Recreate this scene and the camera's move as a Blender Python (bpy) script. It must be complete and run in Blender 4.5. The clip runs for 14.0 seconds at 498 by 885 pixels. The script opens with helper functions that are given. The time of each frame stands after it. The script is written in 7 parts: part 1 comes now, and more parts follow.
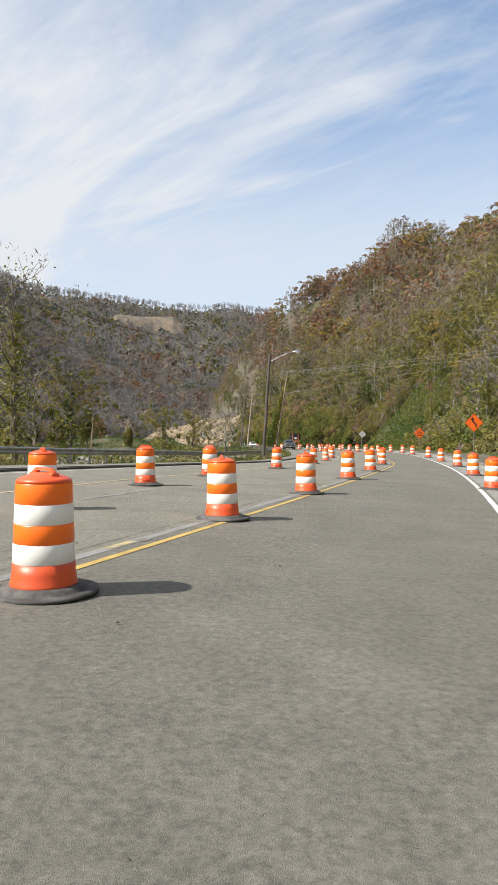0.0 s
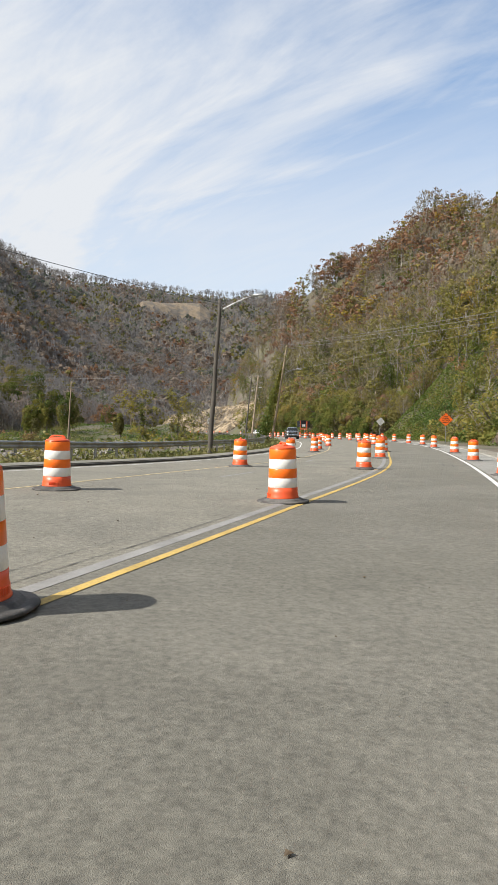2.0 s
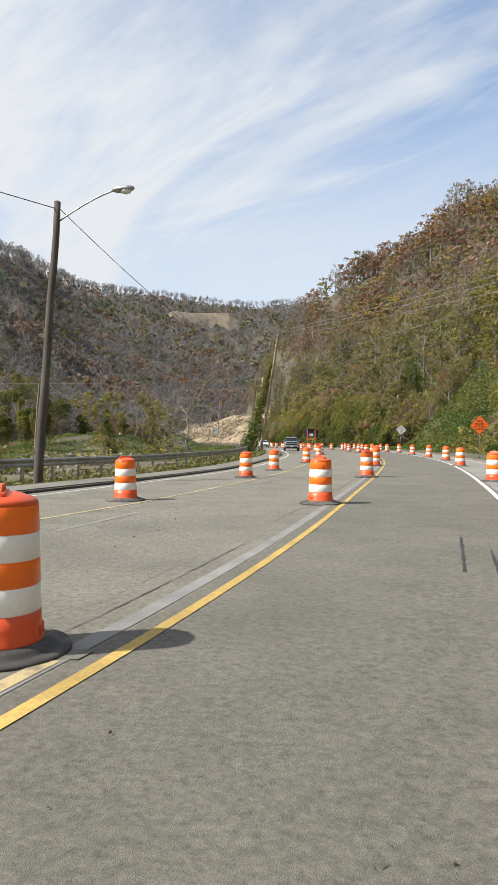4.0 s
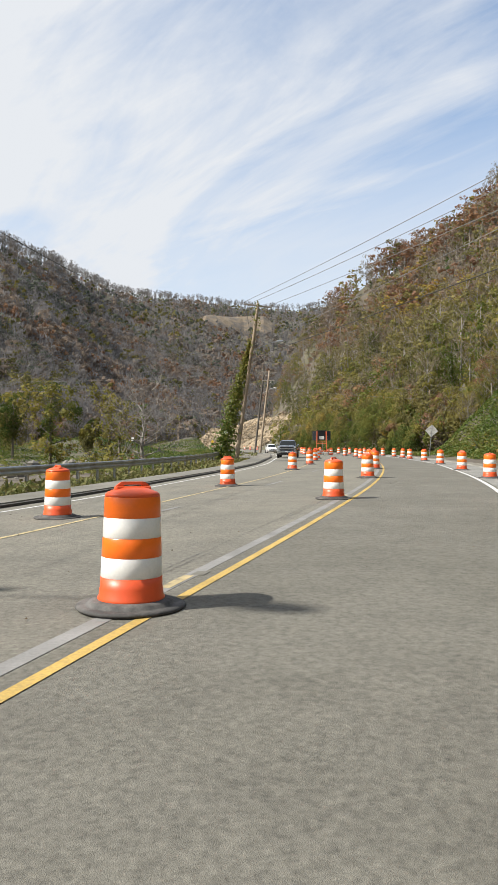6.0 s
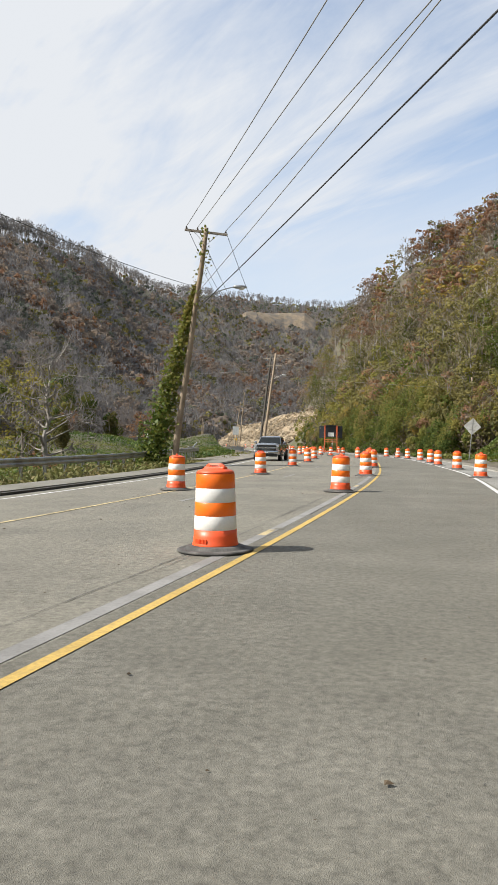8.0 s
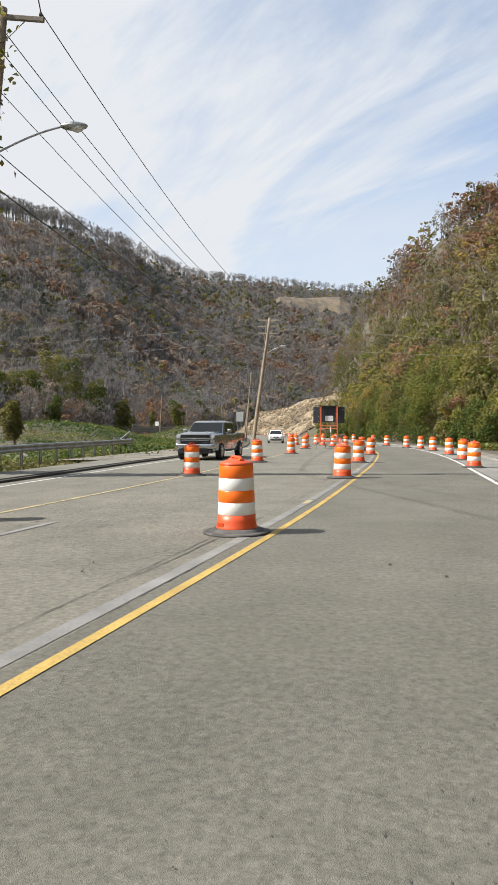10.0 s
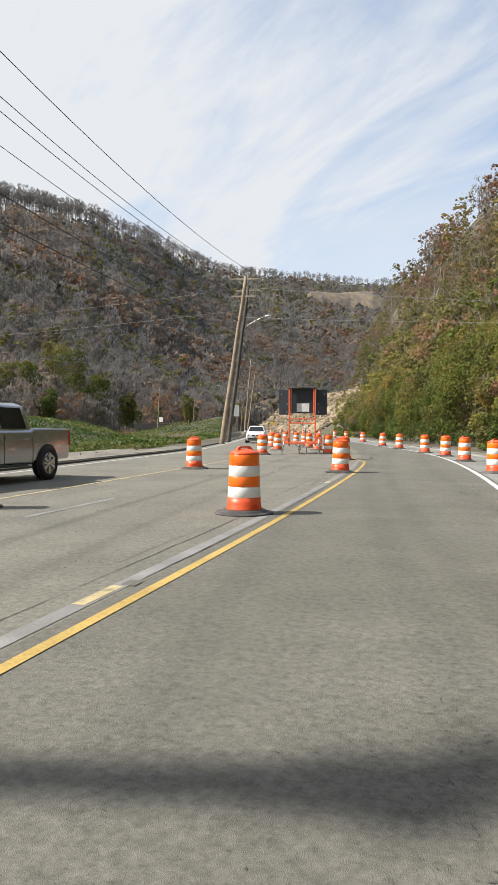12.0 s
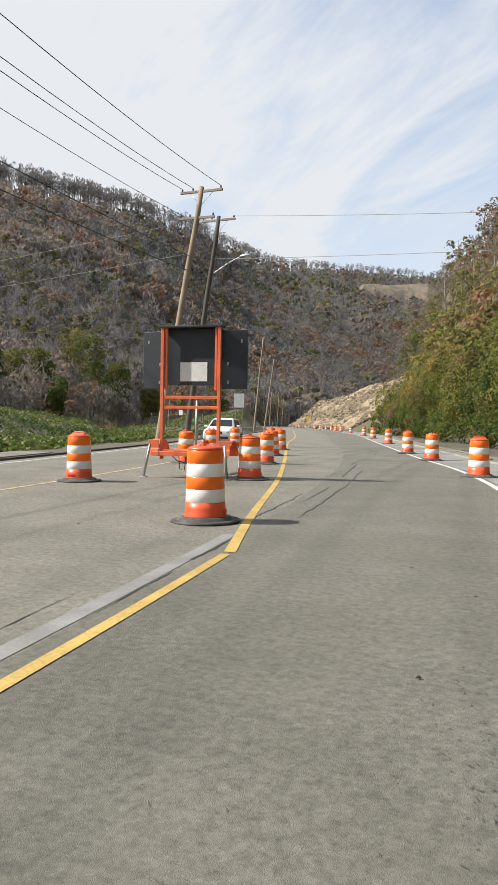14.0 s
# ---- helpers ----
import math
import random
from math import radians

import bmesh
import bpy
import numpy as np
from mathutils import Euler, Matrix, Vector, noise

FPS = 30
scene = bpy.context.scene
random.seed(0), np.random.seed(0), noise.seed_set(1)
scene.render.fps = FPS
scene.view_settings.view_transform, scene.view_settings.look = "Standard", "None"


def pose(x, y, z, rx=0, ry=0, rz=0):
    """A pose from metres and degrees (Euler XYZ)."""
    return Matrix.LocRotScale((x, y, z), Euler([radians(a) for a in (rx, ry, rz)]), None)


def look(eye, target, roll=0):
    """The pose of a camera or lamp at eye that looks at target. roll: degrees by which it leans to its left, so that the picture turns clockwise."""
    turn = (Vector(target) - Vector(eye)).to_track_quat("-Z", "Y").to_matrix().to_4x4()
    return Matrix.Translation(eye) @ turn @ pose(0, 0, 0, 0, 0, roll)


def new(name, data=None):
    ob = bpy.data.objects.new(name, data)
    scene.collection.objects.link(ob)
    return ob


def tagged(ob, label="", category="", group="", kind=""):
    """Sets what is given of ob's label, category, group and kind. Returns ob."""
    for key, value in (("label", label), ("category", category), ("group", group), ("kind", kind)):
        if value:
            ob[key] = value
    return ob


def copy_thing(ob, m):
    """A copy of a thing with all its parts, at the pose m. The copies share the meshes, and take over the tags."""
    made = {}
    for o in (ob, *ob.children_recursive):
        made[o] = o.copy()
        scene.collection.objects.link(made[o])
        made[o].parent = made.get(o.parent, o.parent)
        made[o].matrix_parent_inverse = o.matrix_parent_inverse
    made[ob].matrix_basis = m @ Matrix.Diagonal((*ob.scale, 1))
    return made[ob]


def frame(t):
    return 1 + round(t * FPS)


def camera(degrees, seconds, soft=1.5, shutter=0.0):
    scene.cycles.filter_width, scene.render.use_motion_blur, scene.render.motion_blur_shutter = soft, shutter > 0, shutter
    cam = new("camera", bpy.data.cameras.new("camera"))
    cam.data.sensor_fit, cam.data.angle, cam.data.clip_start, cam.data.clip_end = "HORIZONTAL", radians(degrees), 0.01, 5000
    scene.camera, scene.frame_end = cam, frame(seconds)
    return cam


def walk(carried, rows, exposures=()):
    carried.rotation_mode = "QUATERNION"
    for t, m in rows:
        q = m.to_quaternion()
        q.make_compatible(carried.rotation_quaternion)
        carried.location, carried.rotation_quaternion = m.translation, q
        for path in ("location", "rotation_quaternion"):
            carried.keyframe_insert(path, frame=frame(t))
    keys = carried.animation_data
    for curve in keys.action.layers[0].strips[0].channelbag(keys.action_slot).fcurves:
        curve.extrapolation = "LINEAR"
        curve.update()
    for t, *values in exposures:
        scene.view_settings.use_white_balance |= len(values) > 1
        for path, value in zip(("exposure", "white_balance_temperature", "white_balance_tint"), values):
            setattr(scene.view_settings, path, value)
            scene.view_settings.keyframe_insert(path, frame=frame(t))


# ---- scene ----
cam = camera(40.0, 14.0, soft=1.1)
PATH = [
    (0, (0.000, 0.000, 1.366), (-0.0360, 1.9997, 1.3662), 0.09),
    (0.5, (1.381, 5.095, 1.354), (1.3234, 7.0942, 1.3466), 0.23),
    (1, (2.733, 10.172, 1.325), (2.6543, 12.1706, 1.3098), 0.17),
    (1.5, (4.022, 15.223, 1.299), (3.9206, 17.2200, 1.2741), 0.29),
    (2, (5.277, 20.280, 1.270), (5.1556, 22.2763, 1.2363), 0.48),
    (2.5, (6.497, 25.284, 1.261), (6.3599, 27.2793, 1.2271), 0.33),
    (3, (7.710, 30.296, 1.266), (7.5484, 32.2897, 1.2382), 0.41),
    (3.5, (8.861, 35.396, 1.282), (8.6726, 37.3873, 1.2695), 0.39),
    (6, (13.535, 61.625, 1.312), (13.2084, 63.5977, 1.3214), 0.09),
    (6.5, (14.265, 66.754, 1.328), (13.9102, 68.7220, 1.3427), 0.10),
    (7, (14.905, 71.962, 1.353), (14.5159, 73.9239, 1.3679), 0.48),
    (7.5, (15.492, 77.184, 1.314), (15.0735, 79.1393, 1.3260), 0.71),
    (8, (15.997, 82.445, 1.292), (15.5507, 84.3949, 1.2957), 0.83),
    (10.5, (17.162, 108.115, 1.405), (16.5877, 110.0303, 1.3671), 0.06),
    (11, (17.132, 113.232, 1.366), (16.5389, 115.1414, 1.3251), 0.10),
    (11.5, (17.074, 118.392, 1.345), (16.4563, 120.2933, 1.3042), 0.08),
    (12, (16.910, 123.509, 1.342), (16.2650, 125.4012, 1.3004), 0.29),
    (12.5, (16.661, 128.813, 1.347), (15.9850, 130.6952, 1.3044), 0.41),
    (13, (16.327, 134.075, 1.333), (15.6277, 135.9480, 1.2892), 0.64),
    (13.5, (15.881, 139.439, 1.319), (15.1473, 141.2986, 1.2702), 0.66),
    (14, (15.294, 144.821, 1.298), (14.5095, 146.6605, 1.2408), 0.93),
]
walk(cam, [(t, look(eye, target, roll)) for t, eye, target, roll in PATH])

# ---- daylight: hazy autumn sun from the left, thin cirrus ----
SUN_FROM = Vector((-0.91, -0.42, 0.93)).normalized()
sun_data = bpy.data.lights.new("sun", "SUN")
sun_data.energy, sun_data.angle, sun_data.color = 5.0, radians(0.9), (1.0, 0.95, 0.87)
sun = new("sun", sun_data)
sun.matrix_world = look((0, 0, 0), -SUN_FROM)
world = bpy.data.worlds.new("sky")
scene.world = world
world.use_nodes = True


def sky_nodes(nt):
    n, l = nt.nodes, nt.links
    n.clear()
    out = n.new("ShaderNodeOutputWorld")
    bg = n.new("ShaderNodeBackground")
    sky = n.new("ShaderNodeTexSky")
    sky.sky_type, sky.sun_disc = "NISHITA", False
    sky.sun_elevation = math.asin(SUN_FROM.z)
    sky.sun_rotation = math.atan2(SUN_FROM.x, SUN_FROM.y)
    sky.air_density, sky.dust_density, sky.ozone_density = 1.0, 0.6, 1.6
    tc = n.new("ShaderNodeTexCoord")
    # project the direction onto a cloud deck
    sep = n.new("ShaderNodeSeparateXYZ")
    l.new(tc.outputs["Generated"], sep.inputs[0])
    zz = n.new("ShaderNodeMath"); zz.operation = "MAXIMUM"; zz.inputs[1].default_value = 0.0
    l.new(sep.outputs["Z"], zz.inputs[0])
    za = n.new("ShaderNodeMath"); za.operation = "ADD"; za.inputs[1].default_value = 0.22
    l.new(zz.outputs[0], za.inputs[0])
    comb = n.new("ShaderNodeCombineXYZ")
    for k in "XY":
        d = n.new("ShaderNodeMath"); d.operation = "DIVIDE"
        l.new(sep.outputs[k], d.inputs[0]); l.new(za.outputs[0], d.inputs[1])
        l.new(d.outputs[0], comb.inputs[k])

    turn = n.new("ShaderNodeMapping")
    turn.inputs["Rotation"].default_value = (0, 0, radians(-56))
    l.new(comb.outputs[0], turn.inputs[0])

    def streaks(scale, detail, dist, loc, rough=0.58):
        mp = n.new("ShaderNodeMapping")
        mp.inputs["Scale"].default_value = scale
        mp.inputs["Location"].default_value = loc
        l.new(turn.outputs[0], mp.inputs[0])
        t = n.new("ShaderNodeTexNoise")
        t.inputs["Scale"].default_value = 1.0
        t.inputs["Detail"].default_value = detail
        t.inputs["Roughness"].default_value = rough
        t.inputs["Distortion"].default_value = dist
        l.new(mp.outputs[0], t.inputs[0])
        return t

    a = streaks((2.3, 0.85, 1), 10, 1.1, (3.1, 0.4, 0), 0.6)
    b = streaks((0.95, 0.75, 1), 4, 0.6, (8.3, 2.0, 0))
    c = streaks((7.5, 1.8, 1), 8, 1.6, (1.7, 5.2, 0), 0.62)
    fine = n.new("ShaderNodeMath"); fine.operation = "MULTIPLY_ADD"
    fine.inputs[1].default_value, fine.inputs[2].default_value = 0.25, -0.125
    l.new(c.outputs["Fac"], fine.inputs[0])
    mix = n.new("ShaderNodeMath"); mix.operation = "MULTIPLY_ADD"
    mix.inputs[1].default_value = 0.62
    l.new(a.outputs["Fac"], mix.inputs[0])
    bb = n.new("ShaderNodeMath"); bb.operation = "MULTIPLY"; bb.inputs[1].default_value = 0.48
    l.new(b.outputs["Fac"], bb.inputs[0])
    bc = n.new("ShaderNodeMath"); bc.operation = "ADD"
    l.new(bb.outputs[0], bc.inputs[0]); l.new(fine.outputs[0], bc.inputs[1]); l.new(bc.outputs[0], mix.inputs[2])
    # thicker cloud near the horizon and towards the left
    left = n.new("ShaderNodeMath"); left.operation = "MULTIPLY_ADD"
    left.inputs[1].default_value, left.inputs[2].default_value = -0.34, 0.025
    l.new(sep.outputs["X"], left.inputs[0])
    add = n.new("ShaderNodeMath"); add.operation = "ADD"
    l.new(mix.outputs[0], add.inputs[0]); l.new(left.outputs[0], add.inputs[1])
    ramp = n.new("ShaderNodeValToRGB")
    ramp.color_ramp.elements[0].color = (0.20, 0.20, 0.20, 1)
    ramp.color_ramp.elements[0].position, ramp.color_ramp.elements[1].position = 0.43, 0.73
    l.new(add.outputs[0], ramp.inputs[0])
    low = n.new("ShaderNodeMapRange")
    low.inputs["From Min"].default_value, low.inputs["From Max"].default_value = 0.28, 0.52
    low.inputs["To Min"].default_value, low.inputs["To Max"].default_value = 0.74, 0.0
    l.new(sep.outputs["Z"], low.inputs["Value"])
    mx = n.new("ShaderNodeMath"); mx.operation = "MAXIMUM"
    haze = n.new("ShaderNodeMath"); haze.operation = "ADD"
    l.new(low.outputs[0], haze.inputs[0]); l.new(fine.outputs[0], haze.inputs[1])
    l.new(ramp.outputs[0], mx.inputs[0]); l.new(haze.outputs[0], mx.inputs[1])
    cl = n.new("ShaderNodeMix"); cl.data_type = "RGBA"
    l.new(mx.outputs[0], cl.inputs["Factor"])
    gain = n.new("ShaderNodeMix"); gain.data_type, gain.blend_type = "RGBA", "MULTIPLY"
    gain.inputs["Factor"].default_value = 1.0
    gain.inputs["B"].default_value = (1.3, 1.6, 1.72, 1)
    l.new(sky.outputs[0], gain.inputs["A"])
    l.new(gain.outputs["Result"], cl.inputs["A"])
    cl.inputs["B"].default_value = (6.7, 6.95, 7.3, 1)
    l.new(cl.outputs["Result"], bg.inputs[0])
    bg.inputs["Strength"].default_value = 0.085
    l.new(bg.outputs[0], out.inputs[0])


sky_nodes(world.node_tree)
scene.view_settings.exposure = 0.5

# ---- materials ----
def mat(name, base, rough=0.7, metal=0.0, vary=0.15, scale=3.0, fine=60.0, bump=0.0, bump_scale=None, second=None,
        second_at=(0.45, 0.62), second_scale=1.0, spec=0.5, rnd=0.0, island=0.0, coat=0.0, coord="Object", translucent=0.0, speck=0.0):
    m = bpy.data.materials.new(name)
    m.use_nodes = True
    n, l = m.node_tree.nodes, m.node_tree.links
    bs = n["Principled BSDF"]
    bs.inputs["Roughness"].default_value, bs.inputs["Metallic"].default_value = rough, metal
    bs.inputs["Specular IOR Level"].default_value = spec
    bs.inputs["Coat Weight"].default_value = coat
    tc = n.new("ShaderNodeTexCoord")

    def tex(s, detail=4.0, rgh=0.55):
        t = n.new("ShaderNodeTexNoise")
        t.inputs["Scale"].default_value, t.inputs["Detail"].default_value, t.inputs["Roughness"].default_value = s, detail, rgh
        l.new(tc.outputs[coord], t.inputs["Vector"])
        return t

    def mul(col, fac_socket, lo, hi):
        mr = n.new("ShaderNodeMapRange")
        mr.inputs["From Min"].default_value, mr.inputs["From Max"].default_value = 0.25, 0.75
        mr.inputs["To Min"].default_value, mr.inputs["To Max"].default_value = lo, hi
        l.new(fac_socket, mr.inputs["Value"])
        mm = n.new("ShaderNodeMix"); mm.data_type, mm.blend_type = "RGBA", "MULTIPLY"
        mm.inputs["Factor"].default_value = 1.0
        if isinstance(col, tuple):
            mm.inputs["A"].default_value = col
        else:
            l.new(col, mm.inputs["A"])
        l.new(mr.outputs["Result"], mm.inputs["B"])
        return mm.outputs["Result"]

    col = (*base, 1.0)
    if second:
        t = tex(second_scale, 5.0)
        r = n.new("ShaderNodeMapRange")
        r.inputs["From Min"].default_value, r.inputs["From Max"].default_value = second_at
        l.new(t.outputs["Fac"], r.inputs["Value"])
        mx = n.new("ShaderNodeMix"); mx.data_type = "RGBA"
        mx.inputs["A"].default_value, mx.inputs["B"].default_value = col, (*second, 1.0)
        l.new(r.outputs["Result"], mx.inputs["Factor"])
        col = mx.outputs["Result"]
    if vary:
        col = mul(col, tex(scale).outputs["Fac"], 1 - vary, 1 + vary)
        col = mul(col, tex(fine, 3.0).outputs["Fac"], 1 - 0.7 * vary, 1 + 0.7 * vary)
    if speck:
        col = mul(col, tex(16.0, 8.0, 0.8).outputs["Fac"], 1 - speck, 1 + speck)
    if rnd:
        oi = n.new("ShaderNodeObjectInfo")
        mr = n.new("ShaderNodeMapRange"); mr.inputs["To Min"].default_value, mr.inputs["To Max"].default_value = 0.0, 1.0
        l.new(oi.outputs["Random"], mr.inputs["Value"])
        sp = n.new("ShaderNodeMapRange"); sp.inputs["To Min"].default_value, sp.inputs["To Max"].default_value = 0.25, 0.75
        l.new(mr.outputs["Result"], sp.inputs["Value"])
        col = mul(col, sp.outputs["Result"], 1 - rnd, 1 + rnd)
    if island:
        ge = n.new("ShaderNodeNewGeometry")
        sp = n.new("ShaderNodeMapRange"); sp.inputs["To Min"].default_value, sp.inputs["To Max"].default_value = 0.25, 0.75
        l.new(ge.outputs["Random Per Island"], sp.inputs["Value"])
        col = mul(col, sp.outputs["Result"], 1 - island, 1 + island)
    if isinstance(col, tuple):
        bs.inputs["Base Color"].default_value = col
    else:
        l.new(col, bs.inputs["Base Color"])
    if bump:
        t = tex(bump_scale or fine, 6.0)
        b = n.new("ShaderNodeBump")
        b.inputs["Strength"].default_value, b.inputs["Distance"].default_value = bump, 0.02
        l.new(t.outputs["Fac"], b.inputs["Height"])
        l.new(b.outputs[0], bs.inputs["Normal"])
    if translucent:
        tr = n.new("ShaderNodeBsdfTranslucent")
        if isinstance(col, tuple):
            tr.inputs[0].default_value = col
        else:
            l.new(col, tr.inputs[0])
        ms = n.new("ShaderNodeMixShader"); ms.inputs[0].default_value = translucent
        l.new(bs.outputs[0], ms.inputs[1]); l.new(tr.outputs[0], ms.inputs[2])
        l.new(ms.outputs[0], n["Material Output"].inputs[0])
    return m


def crown_mat(name, cols, trans=0.35, grain=0.2):
    """Foliage of whole crowns: each tree or clump has its own tone of the ramp, its leaves stray a little from it."""
    m = bpy.data.materials.new(name)
    m.use_nodes = True
    n, l = m.node_tree.nodes, m.node_tree.links
    bs = n["Principled BSDF"]
    bs.inputs["Roughness"].default_value = 0.75
    bs.inputs["Specular IOR Level"].default_value = 0.2
    at = n.new("ShaderNodeAttribute"); at.attribute_name = "tone"
    ge = n.new("ShaderNodeNewGeometry")
    ad = n.new("ShaderNodeMath"); ad.operation = "MULTIPLY_ADD"; ad.inputs[1].default_value = grain
    l.new(ge.outputs["Random Per Island"], ad.inputs[0]); l.new(at.outputs["Fac"], ad.inputs[2])
    ramp = n.new("ShaderNodeValToRGB")
    e = ramp.color_ramp.elements
    while len(e) < len(cols):
        e.new(0.5)
    for k, c in enumerate(cols):
        e[k].position = k / (len(cols) - 1)
        e[k].color = (*c, 1)
    l.new(ad.outputs[0], ramp.inputs[0])
    l.new(ramp.outputs[0], bs.inputs["Base Color"])
    tr = n.new("ShaderNodeBsdfTranslucent"); l.new(ramp.outputs[0], tr.inputs[0])
    ms = n.new("ShaderNodeMixShader"); ms.inputs[0].default_value = trans
    l.new(bs.outputs[0], ms.inputs[1]); l.new(tr.outputs[0], ms.inputs[2])
    l.new(ms.outputs[0], n["Material Output"].inputs[0])
    return m


def leaf_mat(name, cols, trans=0.3, rough=0.6, patch=0.12):
    """Foliage: every leaf takes a colour of the ramp, drifting in patches too."""
    m = bpy.data.materials.new(name)
    m.use_nodes = True
    n, l = m.node_tree.nodes, m.node_tree.links
    bs = n["Principled BSDF"]
    bs.inputs["Roughness"].default_value = rough
    bs.inputs["Specular IOR Level"].default_value = 0.3
    ge = n.new("ShaderNodeNewGeometry")
    t = n.new("ShaderNodeTexNoise"); t.inputs["Scale"].default_value = patch; t.inputs["Detail"].default_value = 3.0
    l.new(ge.outputs["Position"], t.inputs["Vector"])
    mr = n.new("ShaderNodeMapRange")
    mr.inputs["From Min"].default_value, mr.inputs["From Max"].default_value = 0.3, 0.7
    mr.inputs["To Min"].default_value, mr.inputs["To Max"].default_value = -0.1, 0.75
    l.new(t.outputs["Fac"], mr.inputs["Value"])
    ad = n.new("ShaderNodeMath"); ad.operation = "MULTIPLY_ADD"; ad.inputs[1].default_value = 0.4
    l.new(ge.outputs["Random Per Island"], ad.inputs[0]); l.new(mr.outputs["Result"], ad.inputs[2])
    ramp = n.new("ShaderNodeValToRGB")
    e = ramp.color_ramp.elements
    while len(e) < len(cols):
        e.new(0.5)
    for k, c in enumerate(cols):
        e[k].position = k / (len(cols) - 1)
        e[k].color = (*c, 1)
    l.new(ad.outputs[0], ramp.inputs[0])
    l.new(ramp.outputs[0], bs.inputs["Base Color"])
    tr = n.new("ShaderNodeBsdfTranslucent"); l.new(ramp.outputs[0], tr.inputs[0])
    ms = n.new("ShaderNodeMixShader"); ms.inputs[0].default_value = trans
    l.new(bs.outputs[0], ms.inputs[1]); l.new(tr.outputs[0], ms.inputs[2])
    l.new(ms.outputs[0], n["Material Output"].inputs[0])
    return m


ASPHALT_NEW = mat("asphalt_lane", (0.137, 0.130, 0.106), 0.85, vary=0.13, scale=1.3, fine=45, bump=0.5, bump_scale=260, second=(0.158, 0.150, 0.124), second_scale=0.35, speck=0.6)
ASPHALT_OLD = mat("asphalt_worn", (0.192, 0.181, 0.147), 0.88, vary=0.13, scale=1.2, fine=40, bump=0.55, bump_scale=220, second=(0.163, 0.154, 0.127), second_scale=0.4, speck=0.62)
GROUND = mat("leaf_litter_soil", (0.105, 0.088, 0.068), 0.95, vary=0.3, scale=0.15, fine=3, bump=0.6, bump_scale=5, second=(0.092, 0.090, 0.050), second_scale=0.05)
CONCRETE = mat("concrete", (0.19, 0.18, 0.155), 0.9, vary=0.2, scale=1.2, fine=40, bump=0.3, second=(0.13, 0.125, 0.10), second_scale=0.6)
KERB_DARK = mat("tarred_kerb", (0.07, 0.066, 0.06), 0.85, vary=0.3, scale=2, fine=30, bump=0.3)
PAINT_YELLOW = mat("road_paint_yellow", (0.47, 0.32, 0.085), 0.75, vary=0.25, scale=1.5, fine=45, second=(0.35, 0.25, 0.085), second_at=(0.45, 0.7), second_scale=32)
PAINT_FADED = mat("faded_yellow_paint", (0.50, 0.40, 0.21), 0.75, vary=0.2, scale=1.5, fine=45, second=(0.22, 0.19, 0.13), second_at=(0.45, 0.65), second_scale=6)
PAINT_WHITE = mat("road_paint_white", (0.58, 0.58, 0.56), 0.7, vary=0.15, scale=1.5, fine=45, second=(0.42, 0.41, 0.39), second_at=(0.5, 0.72), second_scale=9)
PAINT_OLD = mat("worn_road_paint", (0.235, 0.23, 0.22), 0.8, vary=0.2, scale=1.5, fine=40, second=(0.185, 0.18, 0.17), second_at=(0.4, 0.7), second_scale=2)
TAR = mat("crack_sealant", (0.035, 0.035, 0.036), 0.6, vary=0.2, scale=3, fine=40)
ORANGE = mat("orange_plastic", (0.74, 0.098, 0.025), 0.42, vary=0.06, scale=2.5, fine=25, rnd=0.10, bump=0.05, bump_scale=12)
ORANGE_SHEET = mat("orange_reflective_sheeting", (0.94, 0.175, 0.014), 0.3, vary=0.06, scale=3, fine=40, rnd=0.10)
WHITE_SHEET = mat("white_reflective_sheeting", (0.80, 0.79, 0.75), 0.3, vary=0.07, scale=3, fine=40, rnd=0.08)
RUBBER = mat("black_rubber", (0.058, 0.056, 0.053), 0.8, vary=0.3, scale=4, fine=40, bump=0.2, second=(0.10, 0.095, 0.088), second_scale=4)
GALV = mat("galvanised_steel", (0.42, 0.43, 0.43), 0.45, 0.85, vary=0.15, scale=2, fine=30, second=(0.3, 0.29, 0.27), second_scale=1.5)
WOOD_POLE = mat("weathered_pole_wood", (0.285, 0.222, 0.155), 0.9, vary=0.28, scale=1.0, fine=30, bump=0.4, bump_scale=25)
WOOD_DARK = mat("dark_pole_wood", (0.085, 0.075, 0.062), 0.9, vary=0.3, scale=1.0, fine=30, bump=0.4, bump_scale=25)
SHOULDER_GREY = mat("pale_shoulder_surface", (0.25, 0.245, 0.225), 0.9, vary=0.16, scale=1.0, fine=40, bump=0.5, bump_scale=200, second=(0.20, 0.195, 0.175), second_scale=0.5, speck=0.4)
DIRT = mat("gravelly_dirt", (0.225, 0.205, 0.17), 0.95, vary=0.25, scale=1.0, fine=25, bump=0.7, bump_scale=40, second=(0.14, 0.13, 0.105), second_scale=0.7, speck=0.5)
CONCRETE_PALE = mat("pale_concrete", (0.36, 0.345, 0.30), 0.9, vary=0.2, scale=0.8, fine=30, bump=0.3, second=(0.24, 0.23, 0.20), second_scale=0.5)
CRACK = mat("open_crack_shadow", (0.06, 0.059, 0.056), 0.9, vary=0.2, scale=3, fine=40)
CABLE = mat("black_cable", (0.03, 0.03, 0.032), 0.6, vary=0.0)
CABLE_AL = mat("aluminium_cable", (0.24, 0.24, 0.235), 0.6, 0.2, vary=0.0)

